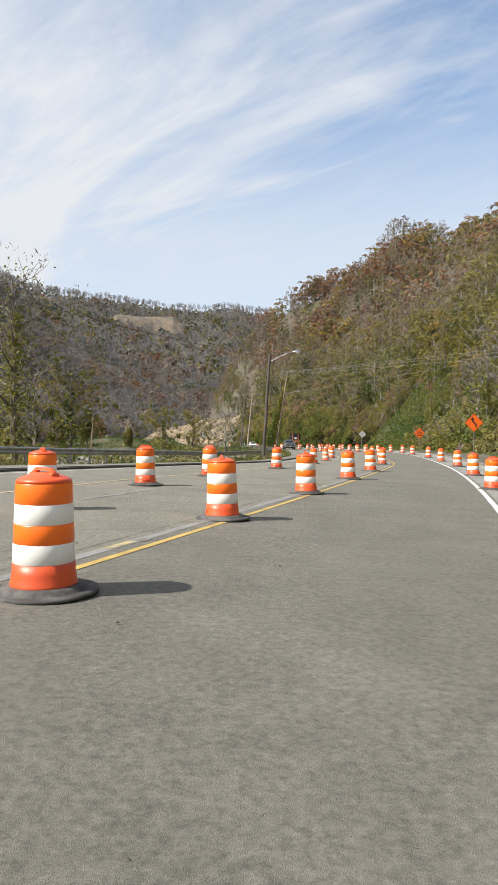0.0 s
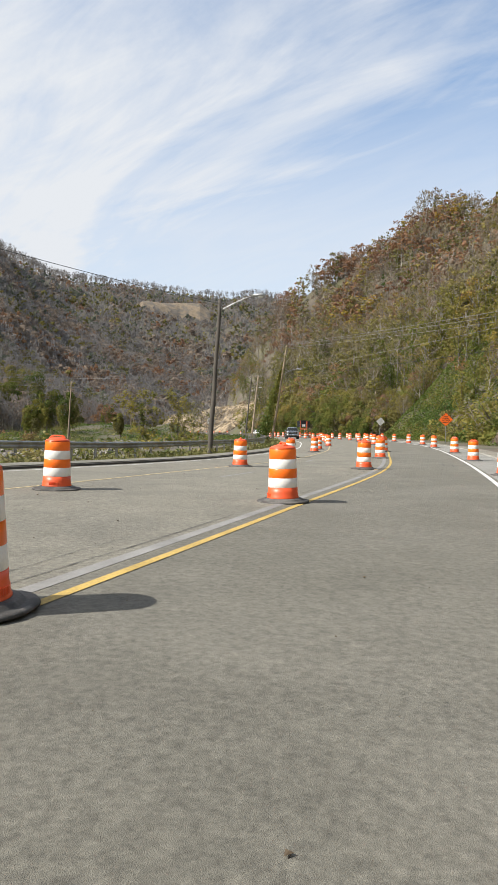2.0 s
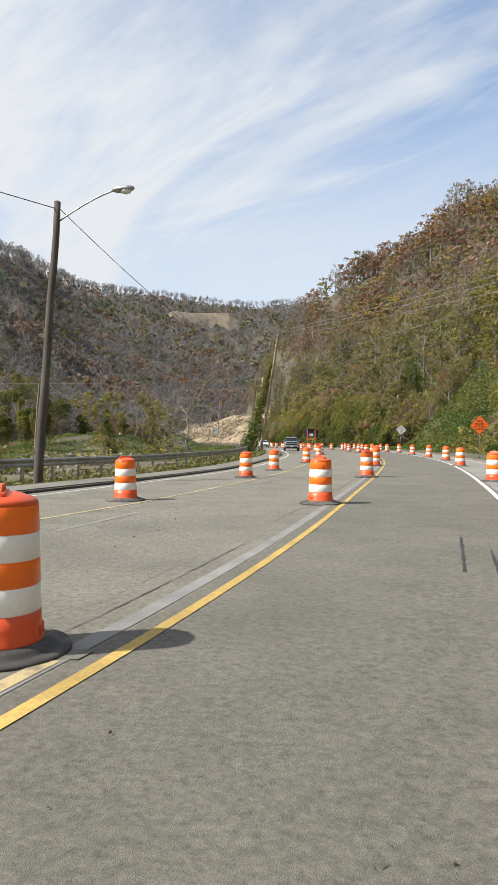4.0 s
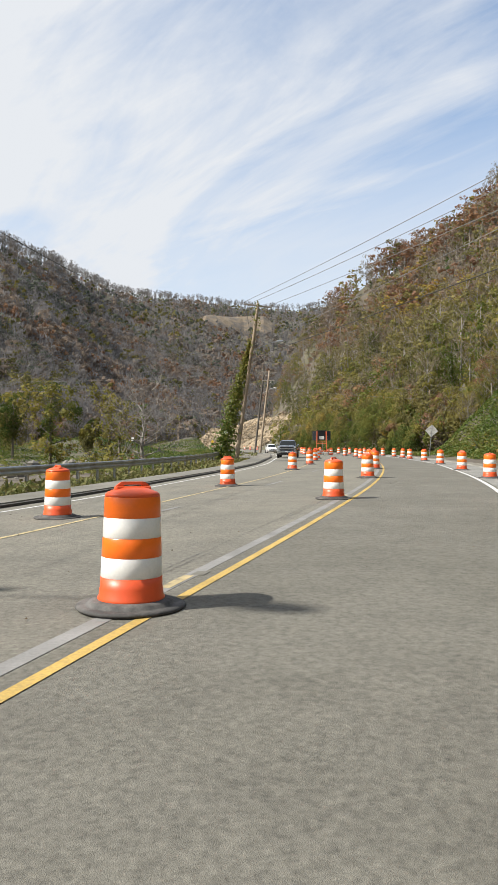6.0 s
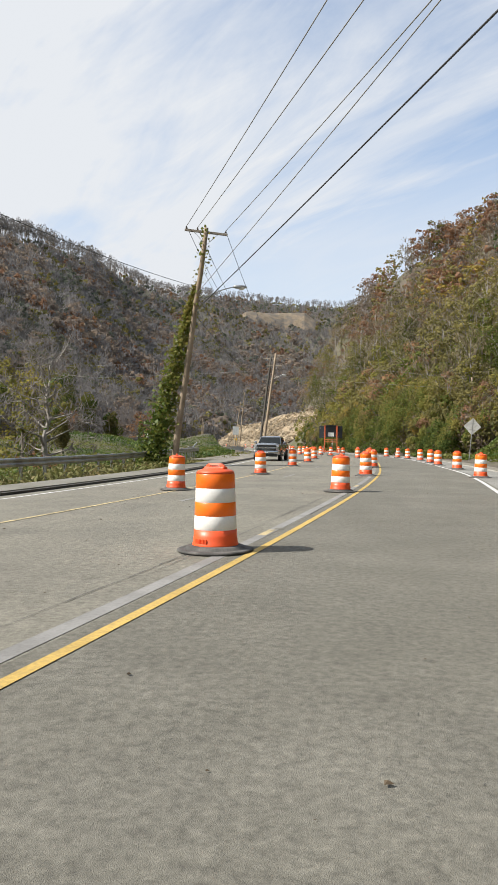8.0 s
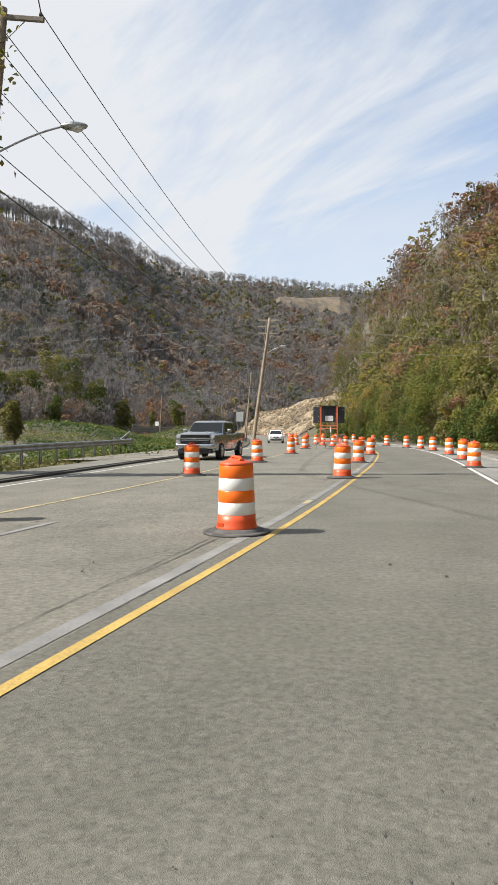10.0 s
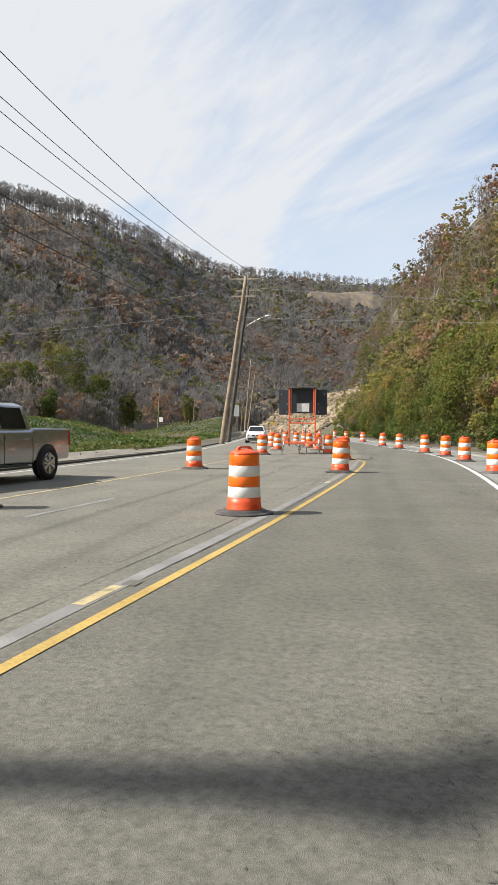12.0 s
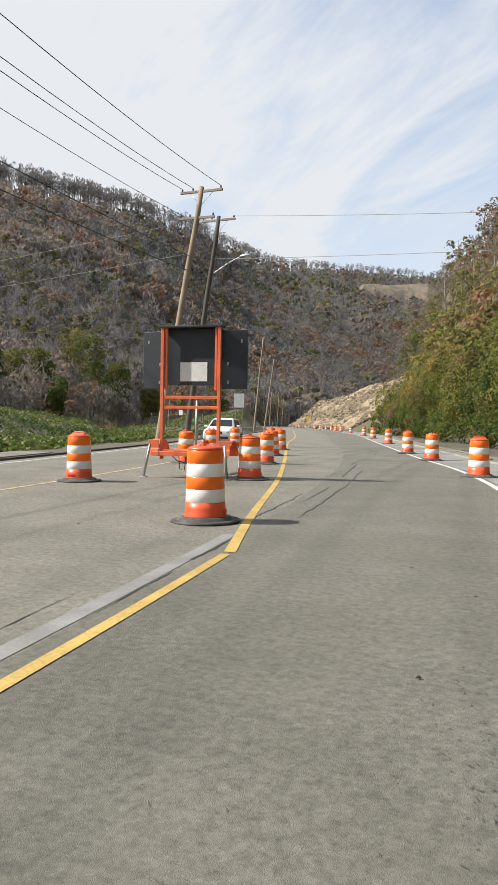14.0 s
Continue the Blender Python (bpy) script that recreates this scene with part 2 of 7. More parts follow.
# ---- plan of the road: x of each line at a given y ----
def spline(points):
    ys, xs = np.array([p[1] for p in points], float), np.array([p[0] for p in points], float)
    m = np.gradient(xs, ys)

    def f(y):
        y = np.asarray(y, float)
        i = np.clip(np.searchsorted(ys, y) - 1, 0, len(ys) - 2)
        h = ys[i + 1] - ys[i]
        t = np.clip((y - ys[i]) / h, -3, 3)
        inside = (y >= ys[0]) & (y <= ys[-1])
        tc = np.clip(t, 0, 1)
        v = (2 * tc**3 - 3 * tc**2 + 1) * xs[i] + (tc**3 - 2 * tc**2 + tc) * h * m[i] + (3 * tc**2 - 2 * tc**3) * xs[i + 1] + (tc**3 - tc**2) * h * m[i + 1]
        e = np.where(y < ys[0], xs[0] + (y - ys[0]) * m[0], xs[-1] + (y - ys[-1]) * m[-1])
        return np.where(inside, v, e)

    return f


AXIS = spline([(-34, -90), (-14, -30), (-4.0, 0), (0.5, 14.5), (4.9, 30), (8.7, 45), (11.0, 60.5), (12.7, 74), (14.0, 87), (14.75, 102), (14.85, 114), (14.5, 124.5), (13.9, 136), (12.47, 150.9), (10.3, 163), (7.0, 176), (1.5, 193), (-11.5, 234), (-33, 290), (-66, 360), (-120, 460)])
LINE_RIGHT = spline([(-29, -90), (-9.5, -30), (0.9, 0), (5.2, 15.1), (8.7, 29.3), (12.4, 47.2), (14.3, 58.4), (16.9, 77.5), (17.9, 88), (18.55, 102), (18.75, 116), (18.2, 126.3), (17.4, 138.5), (16.5, 147.5), (15.3, 155.8), (13.2, 165.3), (10.9, 172.4), (5.6, 190), (-7.6, 234), (-29, 290), (-62, 360), (-116, 460)])
LINE_LEFT = spline([(-40, -90), (-20, -30), (-9.6, 0), (-5.6, 14), (-2.4, 25), (0.4, 35), (2.9, 44.5), (5.0, 52), (6.0, 57), (7.9, 70), (8.7, 81), (9.3, 90), (9.6, 100), (9.6, 111), (9.25, 122), (8.7, 130), (7.9, 140.3), (6.6, 152.6), (4.7, 162.8), (1.2, 176), (-3.4, 193)])
EDGE_LEFT = spline([(-44, -90), (-24, -30), (-13.3, 0), (-8.0, 20), (-4.2, 34), (-0.1, 47.2), (2.1, 56.9), (3.8, 65), (5.7, 78), (6.2, 91), (6.4, 102), (6.1, 113.7), (5.2, 125.5), (3.8, 140), (2.4, 150), (0.9, 160), (-0.9, 167.2), (-3.5, 176.8), (-9.0, 196), (-20.5, 234), (-42, 290), (-75, 360), (-128, 460)])


def road_z(x, y):
    """Height of the road surface: it tips a little to one side and then the other along the bend."""
    x, y = np.asarray(x, float), np.asarray(y, float)
    a = np.interp(y, [0, 20, 33, 45, 56, 75, 95, 115, 130, 300], [0.28, 0.24, 0.10, -0.03, -0.12, -0.13, -0.08, -0.05, 0.0, 0.03])
    b = np.interp(y, [0, 17, 32, 45, 56, 79, 95, 300], [0.15, 0.10, 0.03, -0.05, -0.07, -0.04, 0.0, 0.0])
    c = np.interp(y, [0, 31, 45, 56, 70, 80, 300], [-0.11, -0.11, -0.12, -0.09, -0.02, 0.01, 0.01])
    u = np.clip(x - AXIS(np.clip(y, -90, 460)), -13.5, 7.5)
    return np.where(u < -0.5, b + (a - b) * (-0.5 - u) / 4.2, b + (c - b) * (u + 0.5) / 4.9)


def part(name, bm, material, parent=None, label=""):
    me = bpy.data.meshes.new(name)
    bm.to_mesh(me)
    bm.free()
    mats = material if isinstance(material, (list, tuple)) else [material]
    for m in mats:
        me.materials.append(m)
    ob = new(name, me)
    if parent:
        ob.parent = parent
    if label:
        ob["label"] = label
    return ob


def mesh_np(name, verts, faces, material, parent=None, smooth=False, idx=None, normals=None, tone=None):
    """A mesh from arrays: faces is (n, 3) or (n, 4)."""
    me = bpy.data.meshes.new(name)
    verts, faces = np.asarray(verts, np.float32), np.asarray(faces, np.int32)
    k = faces.shape[1]
    me.vertices.add(len(verts)); me.vertices.foreach_set("co", verts.ravel())
    me.loops.add(faces.size); me.loops.foreach_set("vertex_index", faces.ravel())
    me.polygons.add(len(faces)); me.polygons.foreach_set("loop_start", np.arange(0, faces.size, k, dtype=np.int32))
    if idx is not None:
        me.polygons.foreach_set("material_index", np.asarray(idx, np.int32))
    me.polygons.foreach_set("use_smooth", np.full(len(faces), smooth))
    for m in material if isinstance(material, (list, tuple)) else [material]:
        me.materials.append(m)
    me.update(calc_edges=True)
    if normals is not None:
        me.attributes.new("custom_normal", "FLOAT_VECTOR", "POINT").data.foreach_set("vector", np.asarray(normals, np.float32).ravel())
    if tone is not None:
        me.attributes.new("tone", "FLOAT", "POINT").data.foreach_set("value", np.asarray(tone, np.float32))
    ob = new(name, me)
    if parent:
        ob.parent = parent
    return ob


def ribbon(name, left, right, y0, y1, z, material, step=1.0, thick=0.0, parent=None):
    """A strip of road between two lines; with thick it gets side walls."""
    ys = np.linspace(y0, y1, max(2, int((y1 - y0) / step) + 1))
    a, b = left(ys), right(ys)
    n = len(ys)
    top = np.concatenate([np.stack([a, ys, np.full(n, z)], 1), np.stack([b, ys, np.full(n, z)], 1)])
    top[:, 2] += road_z(top[:, 0], top[:, 1])
    i = np.arange(n - 1)
    f = [np.stack([i, i + n, i + n + 1, i + 1], 1)]
    if thick:
        low = top.copy(); low[:, 2] -= thick
        top = np.concatenate([top, low])
        f.append(np.stack([i, i + 1, i + 1 + 2 * n, i + 2 * n], 1))
        f.append(np.stack([i + n, i + 3 * n, i + 3 * n + 1, i + n + 1], 1))
        f.append([[0, 2 * n, 3 * n, n], [n - 1, 2 * n - 1, 4 * n - 1, 3 * n - 1]])
    return mesh_np(name, top, np.concatenate(f), material, parent)


def off(line, d):
    """The line moved d metres to its right, square to it."""
    def f(y):
        s = (line(np.asarray(y) + 0.5) - line(np.asarray(y) - 0.5))
        return line(y) + d * np.sqrt(1 + s * s)
    return f


# ---- terrain height ----
def fbm(x, y, seed, octaves=4, size=60.0):
    """Smooth value noise on arrays."""
    rs = np.random.RandomState(seed)
    tab = rs.rand(256, 256)
    out, amp, tot = 0, 1.0, 0
    for o in range(octaves):
        u, v = x / size * 2**o + 17.3 * o, y / size * 2**o + 5.1 * o
        i, j = np.floor(u).astype(int), np.floor(v).astype(int)
        fu, fv = u - i, v - j
        fu, fv = fu * fu * (3 - 2 * fu), fv * fv * (3 - 2 * fv)
        g = lambda a, b: tab[a % 256, b % 256]
        out = out + amp * ((g(i, j) * (1 - fu) + g(i + 1, j) * fu) * (1 - fv) + (g(i, j + 1) * (1 - fu) + g(i + 1, j + 1) * fu) * fv)
        tot += amp
        amp *= 0.5
    return out / tot - 0.5


def smooth(a, b, x):
    t = np.clip((x - a) / (b - a), 0, 1)
    return t * t * (3 - 2 * t)


EYE0 = (12.0, 90.0)
# crest of the hills across the valley: azimuth to the left of +y, elevation of the skyline, distance
SKY_AZ = np.array([-180, -120, -70, -40, -15, -5, 0, 3, 6, 10, 13, 19, 21, 26, 30, 33, 37, 42, 50, 65, 90, 130, 180.0])
SKY_EL = np.array([13, 13, 13, 13, 11.5, 11.3, 11.3, 11.75, 11.55, 11.85, 12.2, 12.6, 12.95, 15.0, 16.15, 16.6, 17.05, 17.8, 18.7, 20.4, 20, 16, 13.0])
SKY_D = np.array([900, 900, 900, 1000, 1700, 1850, 2000, 2000, 2000, 1980, 1900, 1600, 1360, 960, 780, 700, 660, 640, 620, 600, 600, 700, 900.0])
FOOT_D = np.array([500, 500, 500, 500, 520, 520, 520, 520, 510, 480, 430, 330, 300, 240, 215, 205, 195, 185, 175, 170, 180, 300, 500.0])


def toe(y):
    """Foot of the hillside on the right."""
    return np.interp(y, [-90, 0, 40, 70, 100, 118, 135, 150, 163, 180, 200, 240, 265, 290, 330, 400], [-18, 8, 19.5, 24, 26, 26.3, 25.3, 23.4, 19.6, 14.4, 7.5, -5.0, -13.5, -25.5, -44, -80])


def height(x, y):
    x, y = np.asarray(x, float), np.asarray(y, float)
    dx, dy = x - EYE0[0], y - EYE0[1]
    r = np.hypot(dx, dy)
    az = np.degrees(np.arctan2(-dx, dy))
    crest = np.interp(az, SKY_AZ, SKY_D)
    foot = np.interp(az, SKY_AZ, FOOT_D)
    top = crest * np.tan(np.radians(np.interp(az, SKY_AZ, SKY_EL))) - 12
    t = np.clip((r - foot) / (crest - foot), 0, 1.25)
    rise = np.where(t < 1, t**1.15 * 0.86 + 0.14 * smooth(0, 1, t), 1 - 1.2 * (t - 1))
    spur = fbm(x, y, 3, 4, 190.0)
    far = top * rise + spur * 26 * smooth(0, 0.25, t) * (1 - smooth(0.65, 0.98, t))
    # the valley floor left of the road, with the river bed
    u = x - EDGE_LEFT(np.clip(y, -90, 460))
    bank = -0.22 - 0.5 * smooth(-6.0, -12, u) - 0.7 * smooth(-14, -40, u)
    bank = bank + 1.2 * fbm(x, y, 9, 3, 22.0) * smooth(-8, -20, u)
    bed = np.exp(-((u + 29) / 6.5) ** 2) * smooth(60, 90, y) * (1 - smooth(140, 165, y))
    bank = bank - 1.0 * bed
    mound = 4.2 * np.exp(-((x + 36) / 17) ** 2 - ((y - 268) / 22) ** 2) + 4.0 * np.exp(-((x + 46) / 17) ** 2 - ((y - 203) / 24) ** 2) * smooth(-12, -26, u)
    left = np.where(u < -4.5, bank + mound, -0.08) + road_z(x, y) * smooth(-30, -6, u)
    # the steep hillside on the right of the road
    w = x - toe(np.clip(y, -90, 400)) - 5.5 * smooth(152, 166, y) * (1 - smooth(248, 268, y))
    fade = 1 - smooth(355, 425, y)
    n1 = fbm(x, y, 21, 4, 38.0)
    w = np.maximum(w, 0)
    slope = np.interp(w, [0, 2, 8, 20, 45, 80, 125, 200, 320], [0, 1.6, 8.5, 22.5, 50, 84, 109, 119, 90]) * (1 + 0.0 * w)
    right = slope * (0.9 + 0.45 * n1) * fade * (1 - 0.08 * smooth(262, 300, y) * (1 - smooth(25, 60, w))) * (1 - 0.20 * smooth(165, 205, y) * (1 - smooth(330, 370, y)) * (1 - 0.4 * smooth(45, 85, w))) + 1.5 * fbm(x, y, 5, 3, 7.0) * smooth(0.5, 5, w)
    # the slope opens towards the valley past the bend
    e = x + 8.0 + 0.17 * (y - 265)
    cap = 11.5 - 3.0 * smooth(-6, -22, e) + 2.2 * np.maximum(e + 1, 0)
    right = np.where(y > 258, np.minimum(right, cap + 60 * (1 - smooth(258, 282, y))), right)
    # beyond the bend the cut rock face and the spur behind it
    tail = 10 * smooth(8, 80, w) * (1 - fade)
    h = np.where(w > 0, np.maximum(right + tail, 0) - 0.08 + road_z(x, y), left)
    return np.maximum(h, np.where(t > 0, far + np.minimum(left, 0), -1e3))


def terrain():
    """One sheet: fine near the road, wider towards the hills."""
    gx = np.concatenate([np.arange(-1700, -260, 28), np.arange(-260, -90, 8), np.arange(-90, 120, 1.6), np.arange(120, 260, 6), np.arange(260, 1300, 40)])
    gy = np.concatenate([np.arange(-1100, -120, 50), np.arange(-120, -10, 5), np.arange(-10, 270, 1.6), np.arange(270, 470, 6), np.arange(470, 2700, 28)])
    X, Y = np.meshgrid(gx, gy)
    Z = height(X, Y)
    on_road = (X > EDGE_LEFT(np.clip(Y, -90, 460)) - 4.4) & (X < toe(np.clip(Y, -90, 300)) - 0.2) & (Y < 460) & (Y > -100)
    Z = np.where(on_road, np.minimum(Z, -0.08 + road_z(X, Y)), Z)
    n, m = X.shape
    i = np.arange(n * m).reshape(n, m)
    f = np.stack([i[:-1, :-1], i[:-1, 1:], i[1:, 1:], i[1:, :-1]], -1).reshape(-1, 4)
    return mesh_np("ground", np.stack([X, Y, Z], -1).reshape(-1, 3), f, GROUND, smooth=True)


ground = tagged(terrain(), "brown leaf-strewn valley floor and wooded hillsides", "ground", kind="structure")

# ---- road ----
Y0, Y1 = -60, 430
SEAM = off(AXIS, -0.2)
SHOULDER = off(LINE_RIGHT, 2.6)
road = tagged(ribbon("road", EDGE_LEFT, SEAM, Y0, Y1, 0.0, ASPHALT_OLD, 1.0, 0.12), "worn grey asphalt of the closed lanes", "road", kind="structure")
lane = tagged(ribbon("road_lane", SEAM, SHOULDER, Y0, Y1, 0.0, ASPHALT_NEW, 1.0, 0.12), "darker asphalt travel lane with fine cracks", "road", kind="structure")
KERB_IN = off(EDGE_LEFT, -0.55)
kerb = tagged(ribbon("kerb", off(EDGE_LEFT, -0.70), KERB_IN, Y0, 330, 0.07, KERB_DARK, 1.0, 0.2), "low tarred kerb along the road", "kerb", kind="structure")
gutter = tagged(ribbon("road_gutter", off(EDGE_LEFT, -0.6), EDGE_LEFT, Y0, 330, -0.002, ASPHALT_OLD, 1.0, 0.1), "dusty asphalt gutter beside the kerb", "road", kind="structure")
walkway = tagged(ribbon("pavement", off(EDGE_LEFT, -2.3), off(EDGE_LEFT, -0.75), Y0, 165, 0.10, CONCRETE, 1.0, 0.2), "grey concrete walkway behind the kerb", "pavement", kind="structure")


def line(name, axis, y0, y1, half, material, label, z=0.006):
    ob = ribbon(name, off(axis, -half), off(axis, half), y0, y1, z, material, 0.7)
    return tagged(ob, label, "road marking", kind="structure")


TAPER = spline([(12.47, 151.0), (11.93, 152.6), (9.93, 159), (7.0, 167.5), (4.0, 175.9), (-0.6, 189), (-4.1, 200), (-16.0, 234), (-37, 290), (-70, 360)])
line("trim_yellow_line", AXIS, Y0, 150.9, 0.05, PAINT_YELLOW, "yellow painted line at the edge of the lane")
line("trim_yellow_taper", TAPER, 151.0, 350, 0.06, PAINT_YELLOW, "yellow painted line tapering across the road", 0.007)
line("trim_yellow_far_line", LINE_LEFT, Y0, 196, 0.05, PAINT_FADED, "faded yellow line beside the oncoming lane")
line("trim_white_line", LINE_RIGHT, Y0, 350, 0.07, PAINT_WHITE, "white edge line of the travel lane")
line("trim_white_far_line", off(EDGE_LEFT, 0.12), Y0, 300, 0.06, PAINT_WHITE, "white edge line beside the kerb")
line("trim_old_stripe", off(AXIS, -0.30), Y0, 152, 0.075, PAINT_OLD, "ground-off grey stripe of an older marking", 0.004)


# ---- old lane dashes, seams and cracks ----
OLD_LANE = off(AXIS, -3.65)
for k, y in enumerate((3, 15, 28, 40, 52, 64, 75.5, 87, 99, 111, 123, 133.5, 145)):
    line("trim_old_dash", OLD_LANE, y - 1.5, y + 1.5, 0.06, PAINT_OLD, "faded dash of the old lane marking", 0.005)


def crack(y0, y1, axis, width, seed, wander=0.06, label="dark sealed crack in the asphalt"):
    rs = np.random.RandomState(seed)
    ys = np.arange(y0, y1, 0.12)
    walk_ = np.cumsum(rs.normal(size=len(ys))) * 0.17 + rs.normal(size=len(ys)) * 0.12
    walk_ = wander * (walk_ - np.linspace(walk_[0], walk_[-1], len(ys)))
    x = axis(ys) + walk_
    w = width * rs.uniform(0.3, 1.2, len(ys)) * np.clip(0.6 + np.sin(ys * 0.9 + seed) + np.sin(ys * 0.37 + 2 * seed), 0.05, 1)
    n = len(ys)
    z = road_z(x, ys) + 0.0045
    v = np.concatenate([np.stack([x - w / 2, ys, z], 1), np.stack([x + w / 2, ys, z], 1)])
    i = np.arange(n - 1)
    ob = mesh_np("trim_crack", v, np.stack([i, i + n, i + n + 1, i + 1], 1), TAR)
    tagged(ob, label, "crack", kind="structure")


SEAM_END = spline([(12.3, 150.5), (11.93, 153.6), (11.41, 157.6), (10.22, 164.3), (8.3, 175), (6.2, 184)])
crack(-20, 150, off(AXIS, -0.58), 0.016, 2, 0.02)
crack(-20, 150, off(AXIS, -0.86), 0.012, 3, 0.03)
crack(95, 150, off(AXIS, -0.20), 0.016, 4, 0.02)
crack(150.5, 184, SEAM_END, 0.05, 5, 0.02)
crack(151.5, 180, off(SEAM_END, 0.26), 0.035, 6, 0.06)
crack(153, 170, off(SEAM_END, -0.22), 0.03, 7, 0.09)
crack(30, 120, off(LINE_LEFT, 1.4), 0.009, 12, 0.08)
crack(100, 160, off(LINE_LEFT, 0.8), 0.009, 13, 0.08)
crack(40, 130, off(LINE_LEFT, -1.7), 0.02, 14, 0.05)
for k, (dx, y) in enumerate(((-1.1, 49.5), (-0.75, 49.0))):
    crack(y - 1.4, y + 1.4, off(LINE_RIGHT, dx), 0.05, 20 + k, 0.0, "short dark skid mark")


def crazing(y0, y1, axis, spread, count, seed):
    """Short fine broken cracks scattered along a wheel track."""
    rs = np.random.RandomState(seed)
    y = rs.uniform(y0, y1, count)
    dense = 0.5 + fbm(y, y * 0, seed, 3, 9.0)
    ok = rs.rand(count) < np.clip(dense * 1.3, 0.1, 1)
    y = y[ok]
    n = len(y)
    x = axis(y) + spread * rs.normal(size=n) + 0.2 * fbm(y, y * 0, seed + 1, 2, 14.0)
    a = np.where(rs.rand(n) < 0.55, rs.normal(size=n) * 0.5, rs.normal(size=n) * 0.5 + 1.57)
    ln, w = 0.007 + 0.022 * rs.rand(n) ** 2, rs.uniform(0.002, 0.005, n)
    d = np.stack([np.sin(a), np.cos(a)], 1)
    e = np.stack([np.cos(a), -np.sin(a)], 1)
    c = np.stack([x, y], 1)
    corners = [c - d * ln[:, None], c + e * w[:, None], c + d * ln[:, None] + e * rs.normal(size=(n, 1)) * 0.01, c - e * w[:, None] * 0.4]
    v = np.stack(corners, 1).reshape(-1, 2)
    v = np.concatenate([v, (road_z(v[:, 0], v[:, 1]) + 0.0045)[:, None]], 1)
    tagged(mesh_np("trim_crazing", v, np.arange(4 * n).reshape(n, 4), CRACK), "fine broken cracks in the worn lane", "crack", kind="structure")


crazing(88, 165, off(LINE_RIGHT, -1.35), 0.15, 8000, 31)
crazing(88, 165, off(LINE_RIGHT, -2.3), 0.35, 500, 32)
crazing(0, 88, off(LINE_RIGHT, -1.3), 0.22, 700, 33)
crazing(-10, 165, off(AXIS, -2.0), 0.9, 900, 34)


# ---- pale shoulder beyond the white line, dirt at its edge ----
tagged(ribbon("road_shoulder", off(LINE_RIGHT, 0.16), off(LINE_RIGHT, 2.1), Y0, 330, 0.004, SHOULDER_GREY, 1.0), "pale gritty shoulder beyond the white line", "road", kind="structure")
tagged(ribbon("road_dirt_edge", off(LINE_RIGHT, 2.08), off(LINE_RIGHT, 3.4), Y0, 330, 0.009, DIRT, 1.0), "gravelly dirt at the outer edge of the shoulder", "dirt", kind="structure")
tagged(ribbon("kerb_edge_strip", off(LINE_RIGHT, 2.0), off(LINE_RIGHT, 2.22), Y0, 250, 0.03, CONCRETE_PALE, 1.0, 0.08), "pale concrete strip edging the shoulder", "kerb", kind="structure")
tagged(ribbon("pull_off", off(EDGE_LEFT, -4.2), off(EDGE_LEFT, -0.72), 130, 159, 0.104, DIRT, 1.0), "broken grey gravel pull-off behind the kerb", "pull-off", kind="structure")


# ---- remnants of old yellow paint and worn markers beside the grey stripe ----
for k, y in enumerate((8.5, 20.5, 32.5, 44.5, 56.5, 68.5, 80.5, 92.5, 104.5, 116.5, 128.5, 140.5)):
    line("trim_paint_remnant", off(AXIS, -0.31), y - 0.55, y + 0.1, 0.055, PAINT_FADED, "remnant of old yellow paint on the grey stripe", 0.0075)
    line("trim_marker_scar", off(AXIS, -0.24), y + 0.14, y + 0.34, 0.07, CONCRETE, "scar of a removed road marker", 0.0078)


def debris():
    """Dry leaves, bark and grit scattered over the closed lanes."""
    rs = np.random.RandomState(61)
    n = 2600
    y = rs.uniform(2, 185, n)
    s = rs.rand(n)
    x = np.where(s < 0.6, AXIS(y) - rs.uniform(0.5, 7.5, n), np.where(s < 0.75, AXIS(y) + rs.uniform(0.3, 4, n), LINE_RIGHT(y) + rs.uniform(0.2, 3.2, n)))
    size = 0.005 + 0.018 * rs.rand(n) ** 4
    c = np.stack([x, y, road_z(x, y) + 0.006 + size * 0.35], 1)
    base = np.array([[1, 0, 0], [-0.5, 0.8, 0], [-0.6, -0.8, 0], [0.1, 0.1, 0.5], [0, 0, -0.3]], float)
    v = c[:, None] + base[None] * size[:, None, None] * rs.uniform(0.5, 1.5, (n, 5, 1))
    tri = np.array([[0, 1, 3], [1, 2, 3], [2, 0, 3], [1, 0, 4], [2, 1, 4], [0, 2, 4]])
    f = tri[None] + 5 * np.arange(n)[:, None, None]
    tagged(mesh_np("road_debris", v.reshape(-1, 3), f.reshape(-1, 3), mat("dry_leaf_bits", (0.085, 0.06, 0.035), 0.9, vary=0.3, scale=3, fine=30, island=0.5)), "bits of dry leaf, bark and grit on the asphalt", "debris", kind="stuff")


debris()

# ---- mesh helpers ----
def lathe(profile, seg=24, bm=None, cap=True):
    """A turned shape from (radius, z) pairs."""
    bm = bm or bmesh.new()
    rings = []
    for r, z in profile:
        rings.append([bm.verts.new((r * math.cos(2 * math.pi * k / seg), r * math.sin(2 * math.pi * k / seg), z)) for k in range(seg)])
    for a, b in zip(rings, rings[1:]):
        for k in range(seg):
            bm.faces.new((a[k], a[(k + 1) % seg], b[(k + 1) % seg], b[k])).smooth = True
    if cap:
        bm.faces.new(rings[-1])
        bm.faces.new(rings[0][::-1])
    return bm


